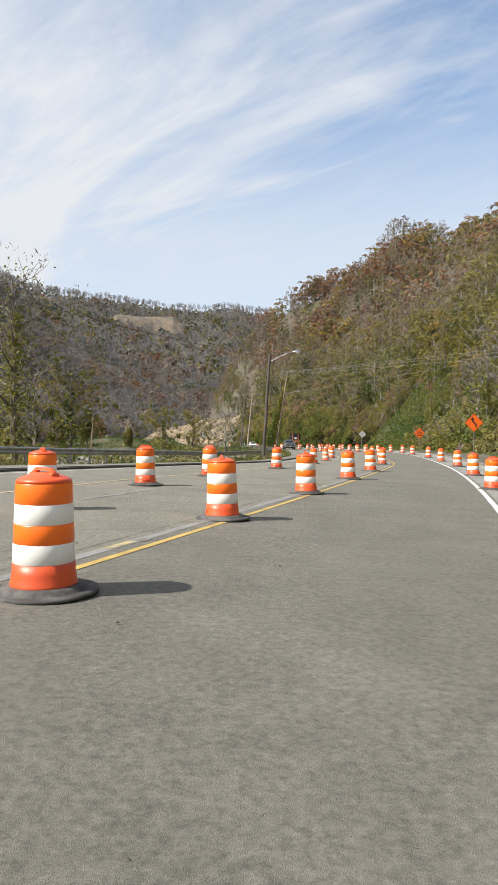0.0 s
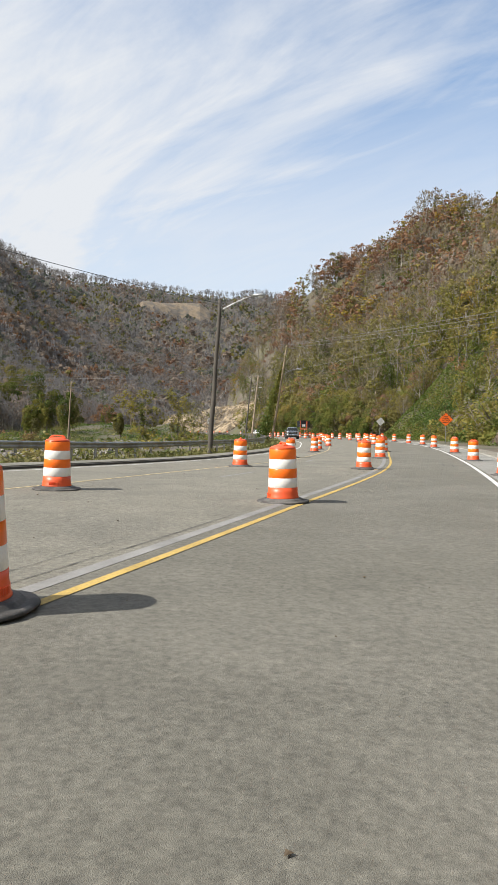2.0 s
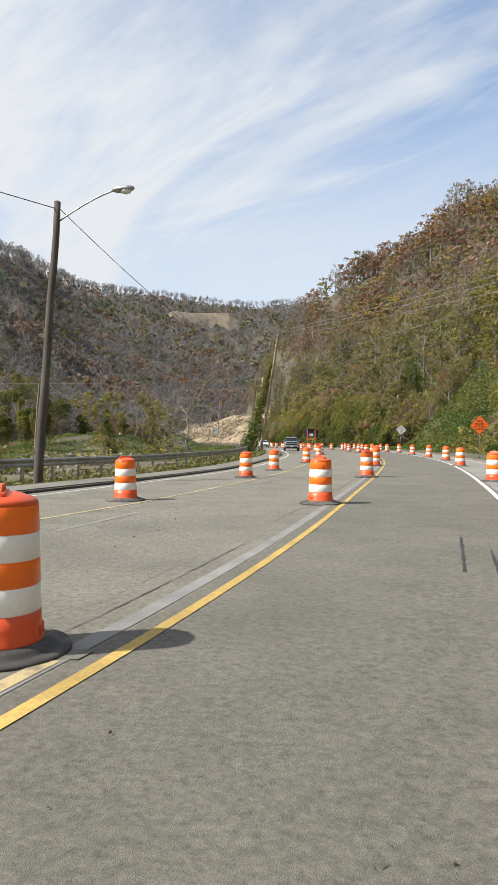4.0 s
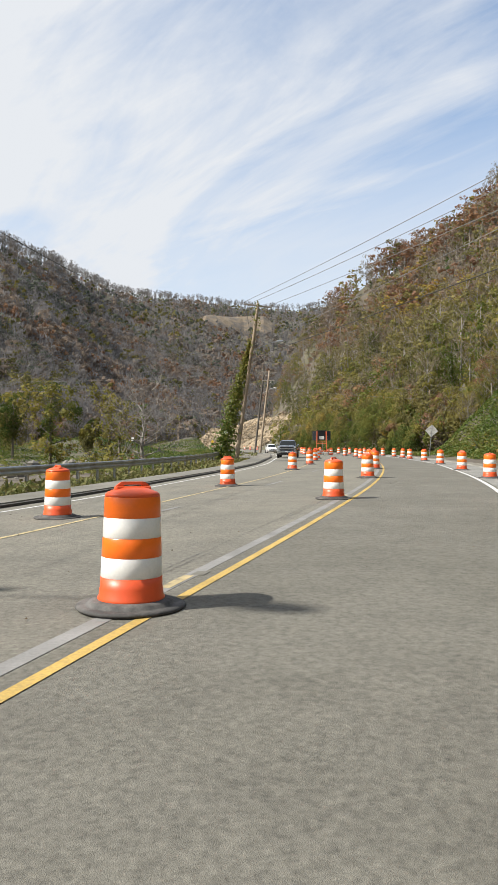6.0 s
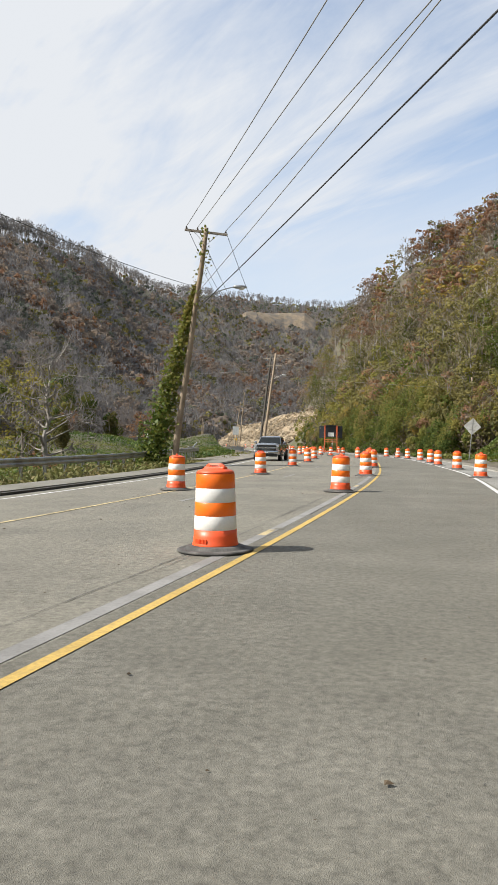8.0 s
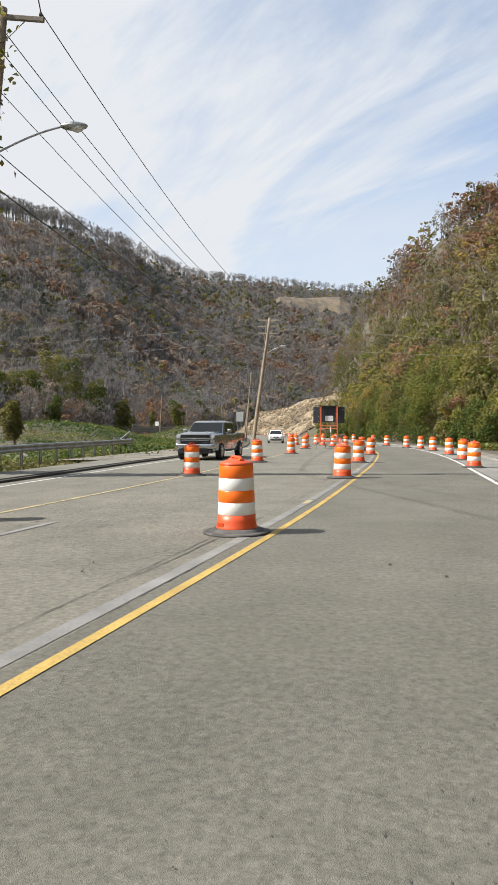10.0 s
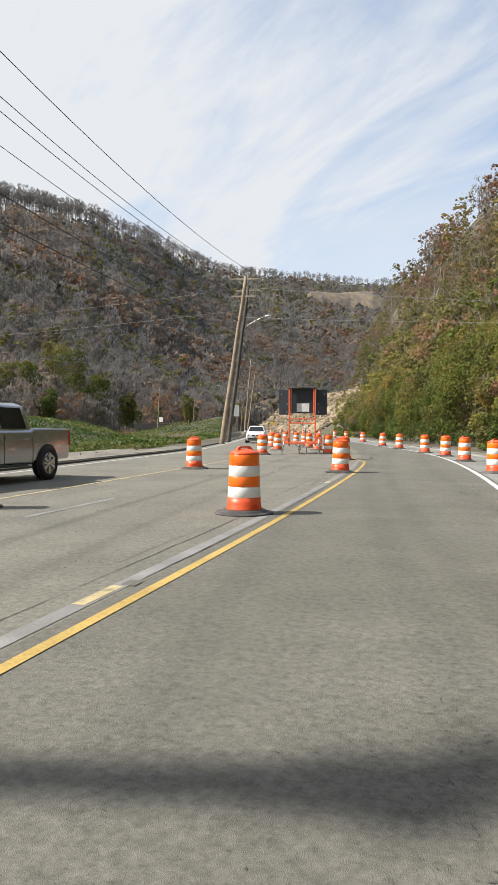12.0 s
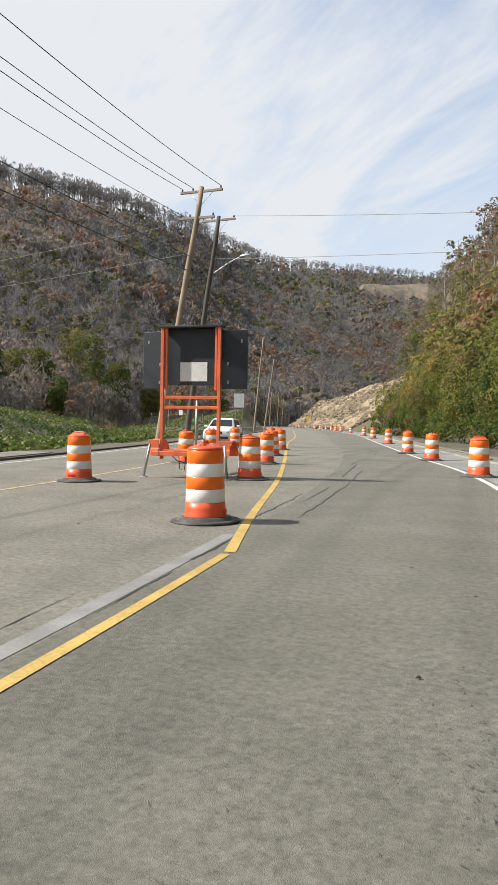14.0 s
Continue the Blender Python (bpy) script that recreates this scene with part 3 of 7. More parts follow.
def box(bm, c, s, bevel=0.0, rot=None):
    """A box of size s round c, with its edges broken."""
    m = Matrix.Translation(c) @ (rot.to_4x4() if rot else Matrix()) @ Matrix.Diagonal((*s, 1))
    got = bmesh.ops.create_cube(bm, size=1, matrix=m)
    if bevel:
        edges = list({e for v in got["verts"] for e in v.link_edges})
        bmesh.ops.bevel(bm, geom=edges, offset=bevel, segments=2, affect="EDGES", profile=0.5)
    return bm


def tube(bm, points, radius, seg=8, closed=False):
    """A bar of round section through the points; radius may be one for each."""
    points = [Vector(p) for p in points]
    rings = []
    side = None
    for k, p in enumerate(points):
        d = (points[min(k + 1, len(points) - 1)] - points[max(k - 1, 0)]).normalized()
        if closed:
            d = (points[(k + 1) % len(points)] - points[k - 1]).normalized()
        if side is None:
            side = d.orthogonal().normalized()
        side = (side - d * side.dot(d)).normalized()
        up = d.cross(side)
        r = radius[k] if isinstance(radius, (list, tuple)) else radius
        rings.append([bm.verts.new(p + r * (math.cos(2 * math.pi * j / seg) * side + math.sin(2 * math.pi * j / seg) * up)) for j in range(seg)])
    pairs = list(zip(rings, rings[1:])) + ([(rings[-1], rings[0])] if closed else [])
    for a, b in pairs:
        for j in range(seg):
            bm.faces.new((a[j], a[(j + 1) % seg], b[(j + 1) % seg], b[j])).smooth = True
    if not closed:
        bm.faces.new(rings[0][::-1])
        bm.faces.new(rings[-1])
    return bm


def thing(name, m, label, category, group=""):
    ob = new(name)
    ob.matrix_world = m
    return tagged(ob, label, category, group)


# ---- traffic drums ----
def traffic_drum(m, label):
    root = thing("traffic_drum", m, label, "traffic drum", "drums along the road works")
    base = lathe([(0.425, 0.0), (0.432, 0.012), (0.425, 0.026), (0.395, 0.033), (0.36, 0.030), (0.335, 0.036), (0.325, 0.055), (0.30, 0.066), (0.275, 0.07), (0.26, 0.072)], 28)
    for k in range(28):
        if k % 7 < 2:  # the cut tyre sags here and there
            base.verts.ensure_lookup_table()
            for ring_no in (0, 1, 2, 3):
                base.verts[ring_no * 28 + k].co.x *= 0.985
                base.verts[ring_no * 28 + k].co.y *= 0.985
    part("rubber_base", base, RUBBER, root, "black rubber tyre ring")
    foot = lathe([(0.262, 0.058), (0.262, 0.085), (0.252, 0.10), (0.249, 0.15), (0.243, 0.162), (0.2415, 0.245)], 28)
    for k in range(9):
        a = -1.9 + 0.075 * k
        box(foot, (0.253 * math.cos(a), 0.253 * math.sin(a), 0.125), (0.012, 0.012, 0.05), 0.003, Matrix.Rotation(a, 3, "Z"))
    part("foot", foot, ORANGE, root)
    z, r = 0.245, 0.2405
    for k, (h, material) in enumerate(((0.155, WHITE_SHEET), (0.150, ORANGE_SHEET), (0.155, WHITE_SHEET), (0.160, ORANGE_SHEET))):
        r2 = r - 0.006
        band = lathe([(r - 0.004, z), (r, z + 0.006), (r2 + 0.001, z + h - 0.006), (r2 - 0.004, z + h)], 28, cap=False)
        part("band", band, material, root, "white reflective band" if material is WHITE_SHEET else "")
        z, r = z + h, r2
    top = lathe([(r - 0.002, z), (r - 0.004, z + 0.02), (r - 0.02, z + 0.035), (r - 0.09, z + 0.062), (r - 0.13, z + 0.072)], 28)
    part("lid", top, ORANGE, root)
    # moulded ridge across the lid that rises into a flat slotted grip
    grip = bmesh.new()
    deep = 0.021
    outer = [(-0.155, z + 0.045), (-0.135, z + 0.085), (-0.105, z + 0.108), (-0.085, z + 0.116), (0.085, z + 0.116), (0.105, z + 0.108), (0.135, z + 0.085), (0.155, z + 0.045)]
    inner = [(-0.082, z + 0.074), (-0.076, z + 0.092), (-0.066, z + 0.090), (-0.056, z + 0.093), (0.056, z + 0.093), (0.066, z + 0.090), (0.076, z + 0.092), (0.082, z + 0.074)]
    rows = []
    for pts, d in ((outer, deep * 0.6), (inner, deep), (inner, -deep), (outer, -deep * 0.6)):
        rows.append([grip.verts.new((x, d, h)) for x, h in pts])
    for a, b in zip(rows, rows[1:] + rows[:1]):
        for k in range(7):
            grip.faces.new((a[k], a[k + 1], b[k + 1], b[k]))
    for k in (0, 7):
        grip.faces.new([r[k] for r in rows][:: 1 if k else -1])
    bmesh.ops.recalc_face_normals(grip, faces=grip.faces)
    box(grip, (0, 0, z + 0.062), (0.29, 0.075, 0.036), 0.012)
    part("handle", grip, ORANGE, root)
    for ob in root.children:
        ob.data.transform(Matrix.Scale(1.08, 4))
    return root


DRUMS = [
    # beside the yellow line of the lane
    (-5.3, -8.0), (-1.85, 5.8), (-0.64, 11.32), (1.13, 17.27), (3.13, 24.73), (5.15, 32.38), (7.88, 44.77), (9.88, 55.77), (11.6, 67.2), (12.81, 79.21), (13.76, 90.47),
    (14.25, 101.48), (14.36, 112.0), (14.14, 123.43), (13.37, 133.67), (12.8, 144.25), (11.28, 152.82), (9.17, 159.24), (7.22, 165.1),
    (5.34, 170.6), (3.6, 176.2), (1.54, 181.4), (-0.9, 186.5),
    # beside the oncoming lane
    (-3.8, 11.8), (-3.05, 17.98), (-1.77, 23.31), (0.74, 33.33), (3.44, 45.22), (5.29, 56.4), (6.91, 67.39), (7.5, 74.56), (8.86, 85.29), (9.52, 101.34),
    (9.7, 112.35), (9.31, 123.49), (8.96, 132.72), (7.95, 144.23), (6.3, 156.75), (4.99, 163.91), (2.6, 170.6), (0.6, 177.4),
    # along the white line
    (5.0, 12.3), (7.4, 22.0), (9.55, 30.98), (12.26, 42.97), (14.15, 54.14), (15.78, 64.88), (17.34, 78.78), (18.65, 90.64), (18.84, 99.96), (19.07, 112.48), (18.88, 123.07),
    (18.16, 130.87), (17.9, 138.0), (17.31, 145.67), (16.22, 153.46), (15.2, 158.5), (13.85, 163.27), (11.56, 170.95), (9.66, 176.63),
]
FAR_DRUMS = [11.58, 12.82, 13.58, 14.66, 15.45, 15.9, 16.25, 16.7, 17.18, 17.63, 18.38, 18.97]


def place_drums():
    """One drum, then its copies, each turned a little its own way; the far ones follow the white line round the bend."""
    spots = list(DRUMS)
    for az in FAR_DRUMS:
        ys = np.linspace(172, 420, 2000)
        xs = LINE_RIGHT(ys) + 0.65
        a = np.degrees(np.arctan2(-(xs - 15.3), ys - 144.8))
        k = int(np.argmin(np.abs(a - az)))
        spots.append((float(xs[k]), float(ys[k])))
    rs = random.Random(4)
    first = None
    for x, y in spots:
        m = pose(x, y, float(road_z(x, y)), rs.uniform(-1.2, 1.2), rs.uniform(-1.2, 1.2), rs.uniform(0, 360))
        if first is None:
            first = traffic_drum(m, "orange and white banded traffic drum on a black rubber ring")
        else:
            copy_thing(first, m)


place_drums()


# ---- guardrail along the river side ----
RAIL = spline([(-20, 0), (-13.2, 22), (-9.4, 36), (-6.2, 48), (-3.0, 58.5), (0.3, 73), (2.0, 86), (2.4, 98), (2.2, 106), (1.5, 116), (0.2, 127), (-1.4, 136), (-3.0, 143.5)])


def guardrail(axis, y0, y1, base, label, terminal=True):
    root = thing("guardrail", Matrix(), label, "guardrail")
    prof = [(0.0, 0.44), (0.045, 0.47), (0.06, 0.51), (0.045, 0.55), (0.0, 0.585), (0.0, 0.615), (0.045, 0.65), (0.06, 0.69), (0.045, 0.73), (0.0, 0.76)]
    ys = np.linspace(y0, y1, int((y1 - y0) / 1.0))
    v, f = [], []
    for y in ys:
        x = float(axis(y))
        base_y = base + float(road_z(x, y))
        s = float(axis(y + 0.5) - axis(y - 0.5))
        n = Vector((1, -s, 0)).normalized()
        v += [(x + n.x * d, y + n.y * d, base_y + z) for d, z in prof] + [(x + n.x * (d - 0.006), y + n.y * (d - 0.006), base_y + z) for d, z in prof]
    k = len(prof)
    for i in range(len(ys) - 1):
        for j in range(k - 1):
            a, b = i * 2 * k + j, (i + 1) * 2 * k + j
            f.append((a, b, b + 1, a + 1))
            f.append((a + k, a + k + 1, b + k + 1, b + k))
    mesh_np("rail", v, f, GALV, root, smooth=True)
    y = y0 + 0.5
    first = None
    while y < y1 - 0.3:
        x = float(axis(y)) - 0.12
        m = Matrix.Translation((x, y, base + float(road_z(x, y))))
        if first is None:
            bm = bmesh.new()
            box(bm, (-0.07, 0, 0.25), (0.10, 0.008, 1.1))
            box(bm, (-0.12, 0, 0.25), (0.008, 0.10, 1.1))
            box(bm, (-0.02, 0, 0.25), (0.008, 0.10, 1.1))
            first = part("post", bm, GALV, root)
            bm = bmesh.new()
            box(bm, (0.05, 0, 0.60), (0.13, 0.13, 0.34), 0.01)
            blk = part("offset_block", bm, WOOD_POLE, root)
            first.matrix_world = m
            blk.matrix_world = m
        else:
            for src in (first, blk):
                o = src.copy()
                scene.collection.objects.link(o)
                o.matrix_world = m
        y += 1.9
    if terminal:
        bm = bmesh.new()
        x = float(axis(y1))
        box(bm, (x + 0.02, y1 - 0.15, base + 0.62), (0.1, 0.5, 0.42), 0.03, Matrix.Rotation(0.2, 3, "Z"))
        box(bm, (x - 0.1, y1 - 0.9, base + 0.98), (0.09, 1.5, 0.16), 0.02, Matrix.Rotation(0.35, 3, "X"))
        box(bm, (x - 0.35, y1 - 1.3, base + 0.82), (0.08, 1.2, 0.14), 0.02, Matrix.Rotation(-0.2, 3, "Z"))
        part("end_terminal", bm, GALV, root, "bent galvanised end piece")
    return root


guardrail(RAIL, 8, 145.8, 0.08, "galvanised steel guardrail with a bent end on the river side")
guardrail(off(EDGE_LEFT, -1.7), 194, 252, -0.10, "dull steel guardrail along the far bend", False)


# ---- utility poles ----
def frustum_pole(name, base, top, r0, r1, material, root, bm=None):
    bm = bm or bmesh.new()
    base, top = Vector(base), Vector(top)
    pts = [base.lerp(top, k / 10) + Vector((math.sin(k * 1.7) * 0.02, math.cos(k * 2.1) * 0.02, 0)) for k in range(11)]
    tube(bm, pts, [r0 + (r1 - r0) * k / 10 for k in range(11)], 12)
    return part(name, bm, material, root)


ARM_WOOD = mat("grey_arm_wood", (0.27, 0.235, 0.19), 0.9, vary=0.3, scale=1.0, fine=30)


def crossarm(root, at, direction, length, material=WOOD_DARK, name="crossarm", pins=(-0.46, -0.2, 0.46)):
    """A timber arm with pin insulators; gives the insulator tops."""
    d = Vector(direction).normalized()
    bm = bmesh.new()
    rot = d.to_track_quat("X", "Z").to_matrix()
    box(bm, at, (length, 0.11, 0.13), 0.01, rot)
    part(name, bm, material, root)
    tops = []
    for k in pins:
        p = Vector(at) + d * length * k
        b = lathe([(0.02, 0.06), (0.02, 0.10), (0.055, 0.11), (0.06, 0.15), (0.035, 0.17), (0.045, 0.2), (0.025, 0.23)], 10)
        o = part("insulator", b, WOOD_DARK, root, "brown porcelain insulator")
        o.matrix_local = Matrix.Translation(p)
        tops.append(p + Vector((0, 0, 0.22)))
    bm = bmesh.new()
    for s in (-1, 1):
        tube(bm, [Vector(at) + d * s * length * 0.3, Vector(at) - Vector((0, 0, 0.75))], 0.014, 6)
    part("brace", bm, GALV, root)
    return tops


def cobra_head(root, start, tip, drop=0.25):
    bm = bmesh.new()
    start, tip = Vector(start), Vector(tip)
    pts = [start + (tip - start) * (k / 8) + Vector((0, 0, 0.45 * math.sin(math.pi * 0.5 * k / 8) - 0.0)) for k in range(9)]
    shift = Vector((0, 0, pts[-1].z - tip.z))
    pts = [p - shift * 1.0 for p in pts]
    tube(bm, pts, 0.03, 8)
    part("lamp_arm", bm, GALV, root)
    d = (tip - start); d.z = 0; d.normalize()
    head = bmesh.new()
    bmesh.ops.create_uvsphere(head, u_segments=16, v_segments=10, radius=1, matrix=Matrix.Translation(tip + d * 0.28) @ d.to_track_quat("X", "Z").to_matrix().to_4x4() @ Matrix.Diagonal((0.42, 0.17, 0.12, 1)))
    for f in head.faces:
        f.smooth = True
    part("lamp_head", head, GALV, root, "grey cobra-head luminaire")
    lens = bmesh.new()
    bmesh.ops.create_uvsphere(lens, u_segments=14, v_segments=8, radius=1, matrix=Matrix.Translation(tip + d * 0.38 + Vector((0, 0, -0.06))) @ Matrix.Diagonal((0.2, 0.14, 0.12, 1)))
    part("lamp_lens", lens, mat("lamp_glass", (0.7, 0.7, 0.66), 0.2, vary=0.05), root, "clear prismatic lens")


def utility_pole(base, top, label, material=WOOD_POLE, r0=0.19, r1=0.12, arm=None, arm_dir=(1, 0.2, 0), pins=(-0.46, -0.2, 0.46)):
    root = thing("utility_pole", Matrix(), label, "utility pole", "poles along the road")
    frustum_pole("shaft", base, top, r0, r1, material, root)
    tops = []
    if arm:
        p = Vector(top) + (Vector(top) - Vector(base)).normalized() * -0.25
        tops = crossarm(root, p, arm_dir, arm, ARM_WOOD, pins=pins)
    return root, tops


lamp_pole, _ = utility_pole((0.10, 63.15, -1.6), (0.76, 63.44, 9.55), "dark creosoted pole carrying a street lamp on an arm", WOOD_DARK, 0.17, 0.11)
cobra_head(lamp_pole, (0.76, 63.44, 9.3), (2.95, 63.0, 9.72))
pole_b, tops_b = utility_pole((2.35, 121.23, -1.3), (4.60, 120.45, 13.75), "leaning weathered utility pole with a crossarm", WOOD_POLE, 0.2, 0.13, 2.5, (1, 0.2, -0.12))
pole_c, tops_c = utility_pole((-3.75, 176.5, -1.3), (-2.31, 178.9, 14.3), "leaning weathered utility pole with a crossarm", WOOD_POLE, 0.23, 0.14, 2.75, (1, -0.1, -0.06))
crossarm(pole_c, Vector((-2.47, 178.63, 12.55)), (1, -0.1, -0.06), 2.3, ARM_WOOD)
pole_d, tops_d = utility_pole((-5.65, 183.2, -1.3), (-4.2, 185.0, 14.6), "dark leaning utility pole with a crossarm and a street lamp", WOOD_DARK, 0.2, 0.13, 2.5, (1, -0.1, -0.04))
cobra_head(pole_d, (-4.55, 184.6, 11.2), (-2.3, 184.4, 11.75))

# ---- vegetation ----
BARK = mat("bark_grey", (0.17, 0.145, 0.115), 0.95, vary=0.3, scale=0.8, fine=12, island=0.25)
TWIGS = leaf_mat("bare_twigs", [(0.18, 0.163, 0.153), (0.22, 0.197, 0.183), (0.265, 0.236, 0.215)], 0.5, 0.8)
RUSSET = leaf_mat("russet_leaves", [(0.225, 0.132, 0.08), (0.31, 0.165, 0.08), (0.37, 0.215, 0.09)], 0.4)
OLIVE = leaf_mat("olive_leaves", [(0.115, 0.135, 0.034), (0.235, 0.212, 0.05), (0.36, 0.29, 0.068)], 0.5)
YELLOW = leaf_mat("yellow_leaves", [(0.20, 0.18, 0.04), (0.31, 0.24, 0.05), (0.36, 0.23, 0.045)], 0.45)
EVERGREEN = leaf_mat("evergreen_needles", [(0.022, 0.036, 0.018), (0.035, 0.055, 0.024), (0.05, 0.07, 0.03)], 0.15)
VINE = leaf_mat("vine_leaves", [(0.045, 0.095, 0.018), (0.10, 0.15, 0.03), (0.175, 0.19, 0.04), (0.28, 0.24, 0.065), (0.25, 0.165, 0.07)], 0.42, 0.5, 0.07)
KUDZU = leaf_mat("kudzu_leaves", [(0.040, 0.080, 0.016), (0.080, 0.128, 0.024), (0.14, 0.168, 0.036), (0.25, 0.225, 0.072)], 0.4, 0.5, 0.12)
DRYGRASS = leaf_mat("dry_grass", [(0.09, 0.12, 0.03), (0.16, 0.16, 0.05), (0.26, 0.215, 0.10)], 0.3, 0.7, 0.3)
PALE_BARK = mat("pale_bark", (0.24, 0.22, 0.195), 0.9, vary=0.2, scale=0.5, fine=8, island=0.35)
DULL = leaf_mat("dull_brown_crowns", [(0.165, 0.138, 0.118), (0.22, 0.178, 0.142), (0.28, 0.215, 0.155)], 0.45, 0.8, 0.02)
DULL_RUST = leaf_mat("faded_rust_crowns", [(0.20, 0.148, 0.115), (0.27, 0.185, 0.128), (0.34, 0.225, 0.14)], 0.45, 0.8, 0.03)
DULL_GREEN = leaf_mat("faded_olive_crowns", [(0.095, 0.10, 0.075), (0.14, 0.138, 0.09), (0.20, 0.178, 0.10)], 0.45, 0.8, 0.03)
TREE_MATS = [BARK, TWIGS, RUSSET, OLIVE, YELLOW, EVERGREEN, VINE, PALE_BARK, DULL, DULL_RUST, DULL_GREEN]


def cards(rs, centres, size, flat=0.0, stretch=1.4, lift=0.0, out=None):
    """A small leaf-like kite, folded along its middle, at each centre. Gives vertices and triangles."""
    n = len(centres)
    size = np.broadcast_to(np.asarray(size, float), (n,))
    nrm = rs.normal(size=(n, 3))
    nrm[:, 2] = np.abs(nrm[:, 2]) + flat if not lift else 0.2 * nrm[:, 2]
    if out is not None:
        nrm = 0.45 * nrm + out
    nrm /= np.linalg.norm(nrm, axis=1, keepdims=True)
    a = rs.normal(size=(n, 3)) + [0, 0, lift]
    a -= nrm * (a * nrm).sum(1, keepdims=True)
    a /= np.linalg.norm(a, axis=1, keepdims=True) + 1e-9
    b = np.cross(nrm, a)
    s = size[:, None] * rs.uniform(0.65, 1.35, (n, 1))
    c = np.asarray(centres)
    fold = nrm * s * rs.uniform(-0.25, 0.25, (n, 1))
    v = np.stack([c - a * s * 0.5 * stretch, c + b * s * 0.5 + fold, c + a * s * 0.5 * stretch, c - b * s * 0.5 + fold], 1).reshape(-1, 3)
    k = 4 * np.arange(n)[:, None]
    f = np.concatenate([k + [0, 1, 2], k + [0, 2, 3]])
    return v, f


def sliver_tube(p, q, r0, r1, seg=4):
    p, q = np.asarray(p, float), np.asarray(q, float)
    d = (q - p) / (np.linalg.norm(q - p) + 1e-9)
    s = np.cross(d, [0.3, 0.9, 0.2]); s /= np.linalg.norm(s)
    u = np.cross(d, s)
    an = 2 * np.pi * np.arange(seg) / seg
    ring = np.cos(an)[:, None] * s + np.sin(an)[:, None] * u
    v = np.concatenate([p + ring * r0, q + ring * r1])
    i = np.arange(seg)
    j = (i + 1) % seg
    return v, np.concatenate([np.stack([i, j, j + seg], 1), np.stack([i, j + seg, i + seg], 1)])


class Bag:
    """Gathers pieces of triangle mesh with a material number each."""
    def __init__(self):
        self.v, self.f, self.m, self.n, self.nrm = [], [], [], 0, []

    def add(self, v, f, m):
        self.v.append(np.asarray(v, np.float32)); self.f.append(np.asarray(f) + self.n); self.m.append(np.full(len(f), m, np.int32))
        self.n += len(v)

    def arrays(self):
        return np.concatenate(self.v), np.concatenate(self.f), np.concatenate(self.m)


def tree_shape(seed, tall=1.0, leaves=400, kind=3, leaf=0.035, spread=0.33, first=0.28, limbs=11, twigs=3, bare=0.0, vine=0, vine_leaf=0.03):
    """A tree one unit tall: bent tapered trunk, limbs, twigs and an uneven crown of leaves on the twigs."""
    rs = np.random.RandomState(seed)
    bag = Bag()
    bend = rs.uniform(-0.05, 0.05, 2)
    spine = [np.array([bend[0] * math.sin(2.5 * t) + 0.012 * rs.normal(), bend[1] * math.sin(2.1 * t) + 0.012 * rs.normal(), t * 0.93]) for t in np.linspace(0, 1, 7)]
    spine[0][:2] = 0
    r = lambda t: 0.018 * (1 - t) + 0.003
    for k in range(6):
        bag.add(*sliver_tube(spine[k], spine[k + 1], r(k / 6), r((k + 1) / 6), 6), 0)
    at = lambda t: spine[min(int(t * 6), 5)] + (spine[min(int(t * 6), 5) + 1] - spine[min(int(t * 6), 5)]) * (t * 6 - min(int(t * 6), 5))
    tips = []
    for k in range(limbs):
        t = first + (0.97 - first) * (k + rs.uniform(0, 0.8)) / limbs
        a = k * 2.4 + rs.uniform(-0.5, 0.5)
        reach = spread * (0.55 + 0.45 * math.sin(math.pi * min(1, (t - first) / (1 - first) * 0.8 + 0.2))) * rs.uniform(0.65, 1.2)
        p = at(t)
        up = rs.uniform(0.35, 0.9)
        d = np.array([math.cos(a), math.sin(a), up]); d /= np.linalg.norm(d)
        mid = p + d * reach * 0.55 + rs.normal(size=3) * 0.012
        q = mid + (d + [0, 0, 0.25]) * reach * 0.45 + rs.normal(size=3) * 0.02
        bag.add(*sliver_tube(p, mid, r(t) * 0.55 + 0.001, 0.0035, 4), 0)
        bag.add(*sliver_tube(mid, q, 0.0035, 0.0015, 3), 0)
        tips += [mid, q]
        for _ in range(twigs):
            w = mid + (q - mid) * rs.uniform(0, 1)
            e = w + rs.normal(size=3) * 0.07 + [0, 0, 0.03]
            bag.add(*sliver_tube(w, e, 0.002, 0.0008, 3), 0)
            tips.append(e)
    tips = np.array(tips)
    if leaves:
        q = rs.normal(size=(leaves, 3))
        q[:, 2] += 0.3
        q /= np.linalg.norm(q, axis=1, keepdims=True)
        j = rs.randint(len(tips), size=leaves)
        blob = rs.uniform(0.02, 0.085, len(tips))
        c = tips[j] + q * (blob[j] * rs.uniform(0.5, 1.15, leaves))[:, None]
        n_b = int(leaves * bare)
        if n_b:
            bag.add(*cards(rs, c[:n_b], leaf * 0.34, stretch=7.0, lift=1.5), 1)
        if leaves - n_b:
            bag.add(*cards(rs, c[n_b:], leaf, out=q[n_b:]), kind)
    if vine:
        t = rs.uniform(0, 0.85, vine)
        c = np.array([at(x) for x in t]) + rs.normal(size=(vine, 3)) * (0.05 * (1.2 - t))[:, None] * [1, 1, 0.6]
        bag.add(*cards(rs, c, vine_leaf, flat=0.3), 6)
    return bag.arrays()


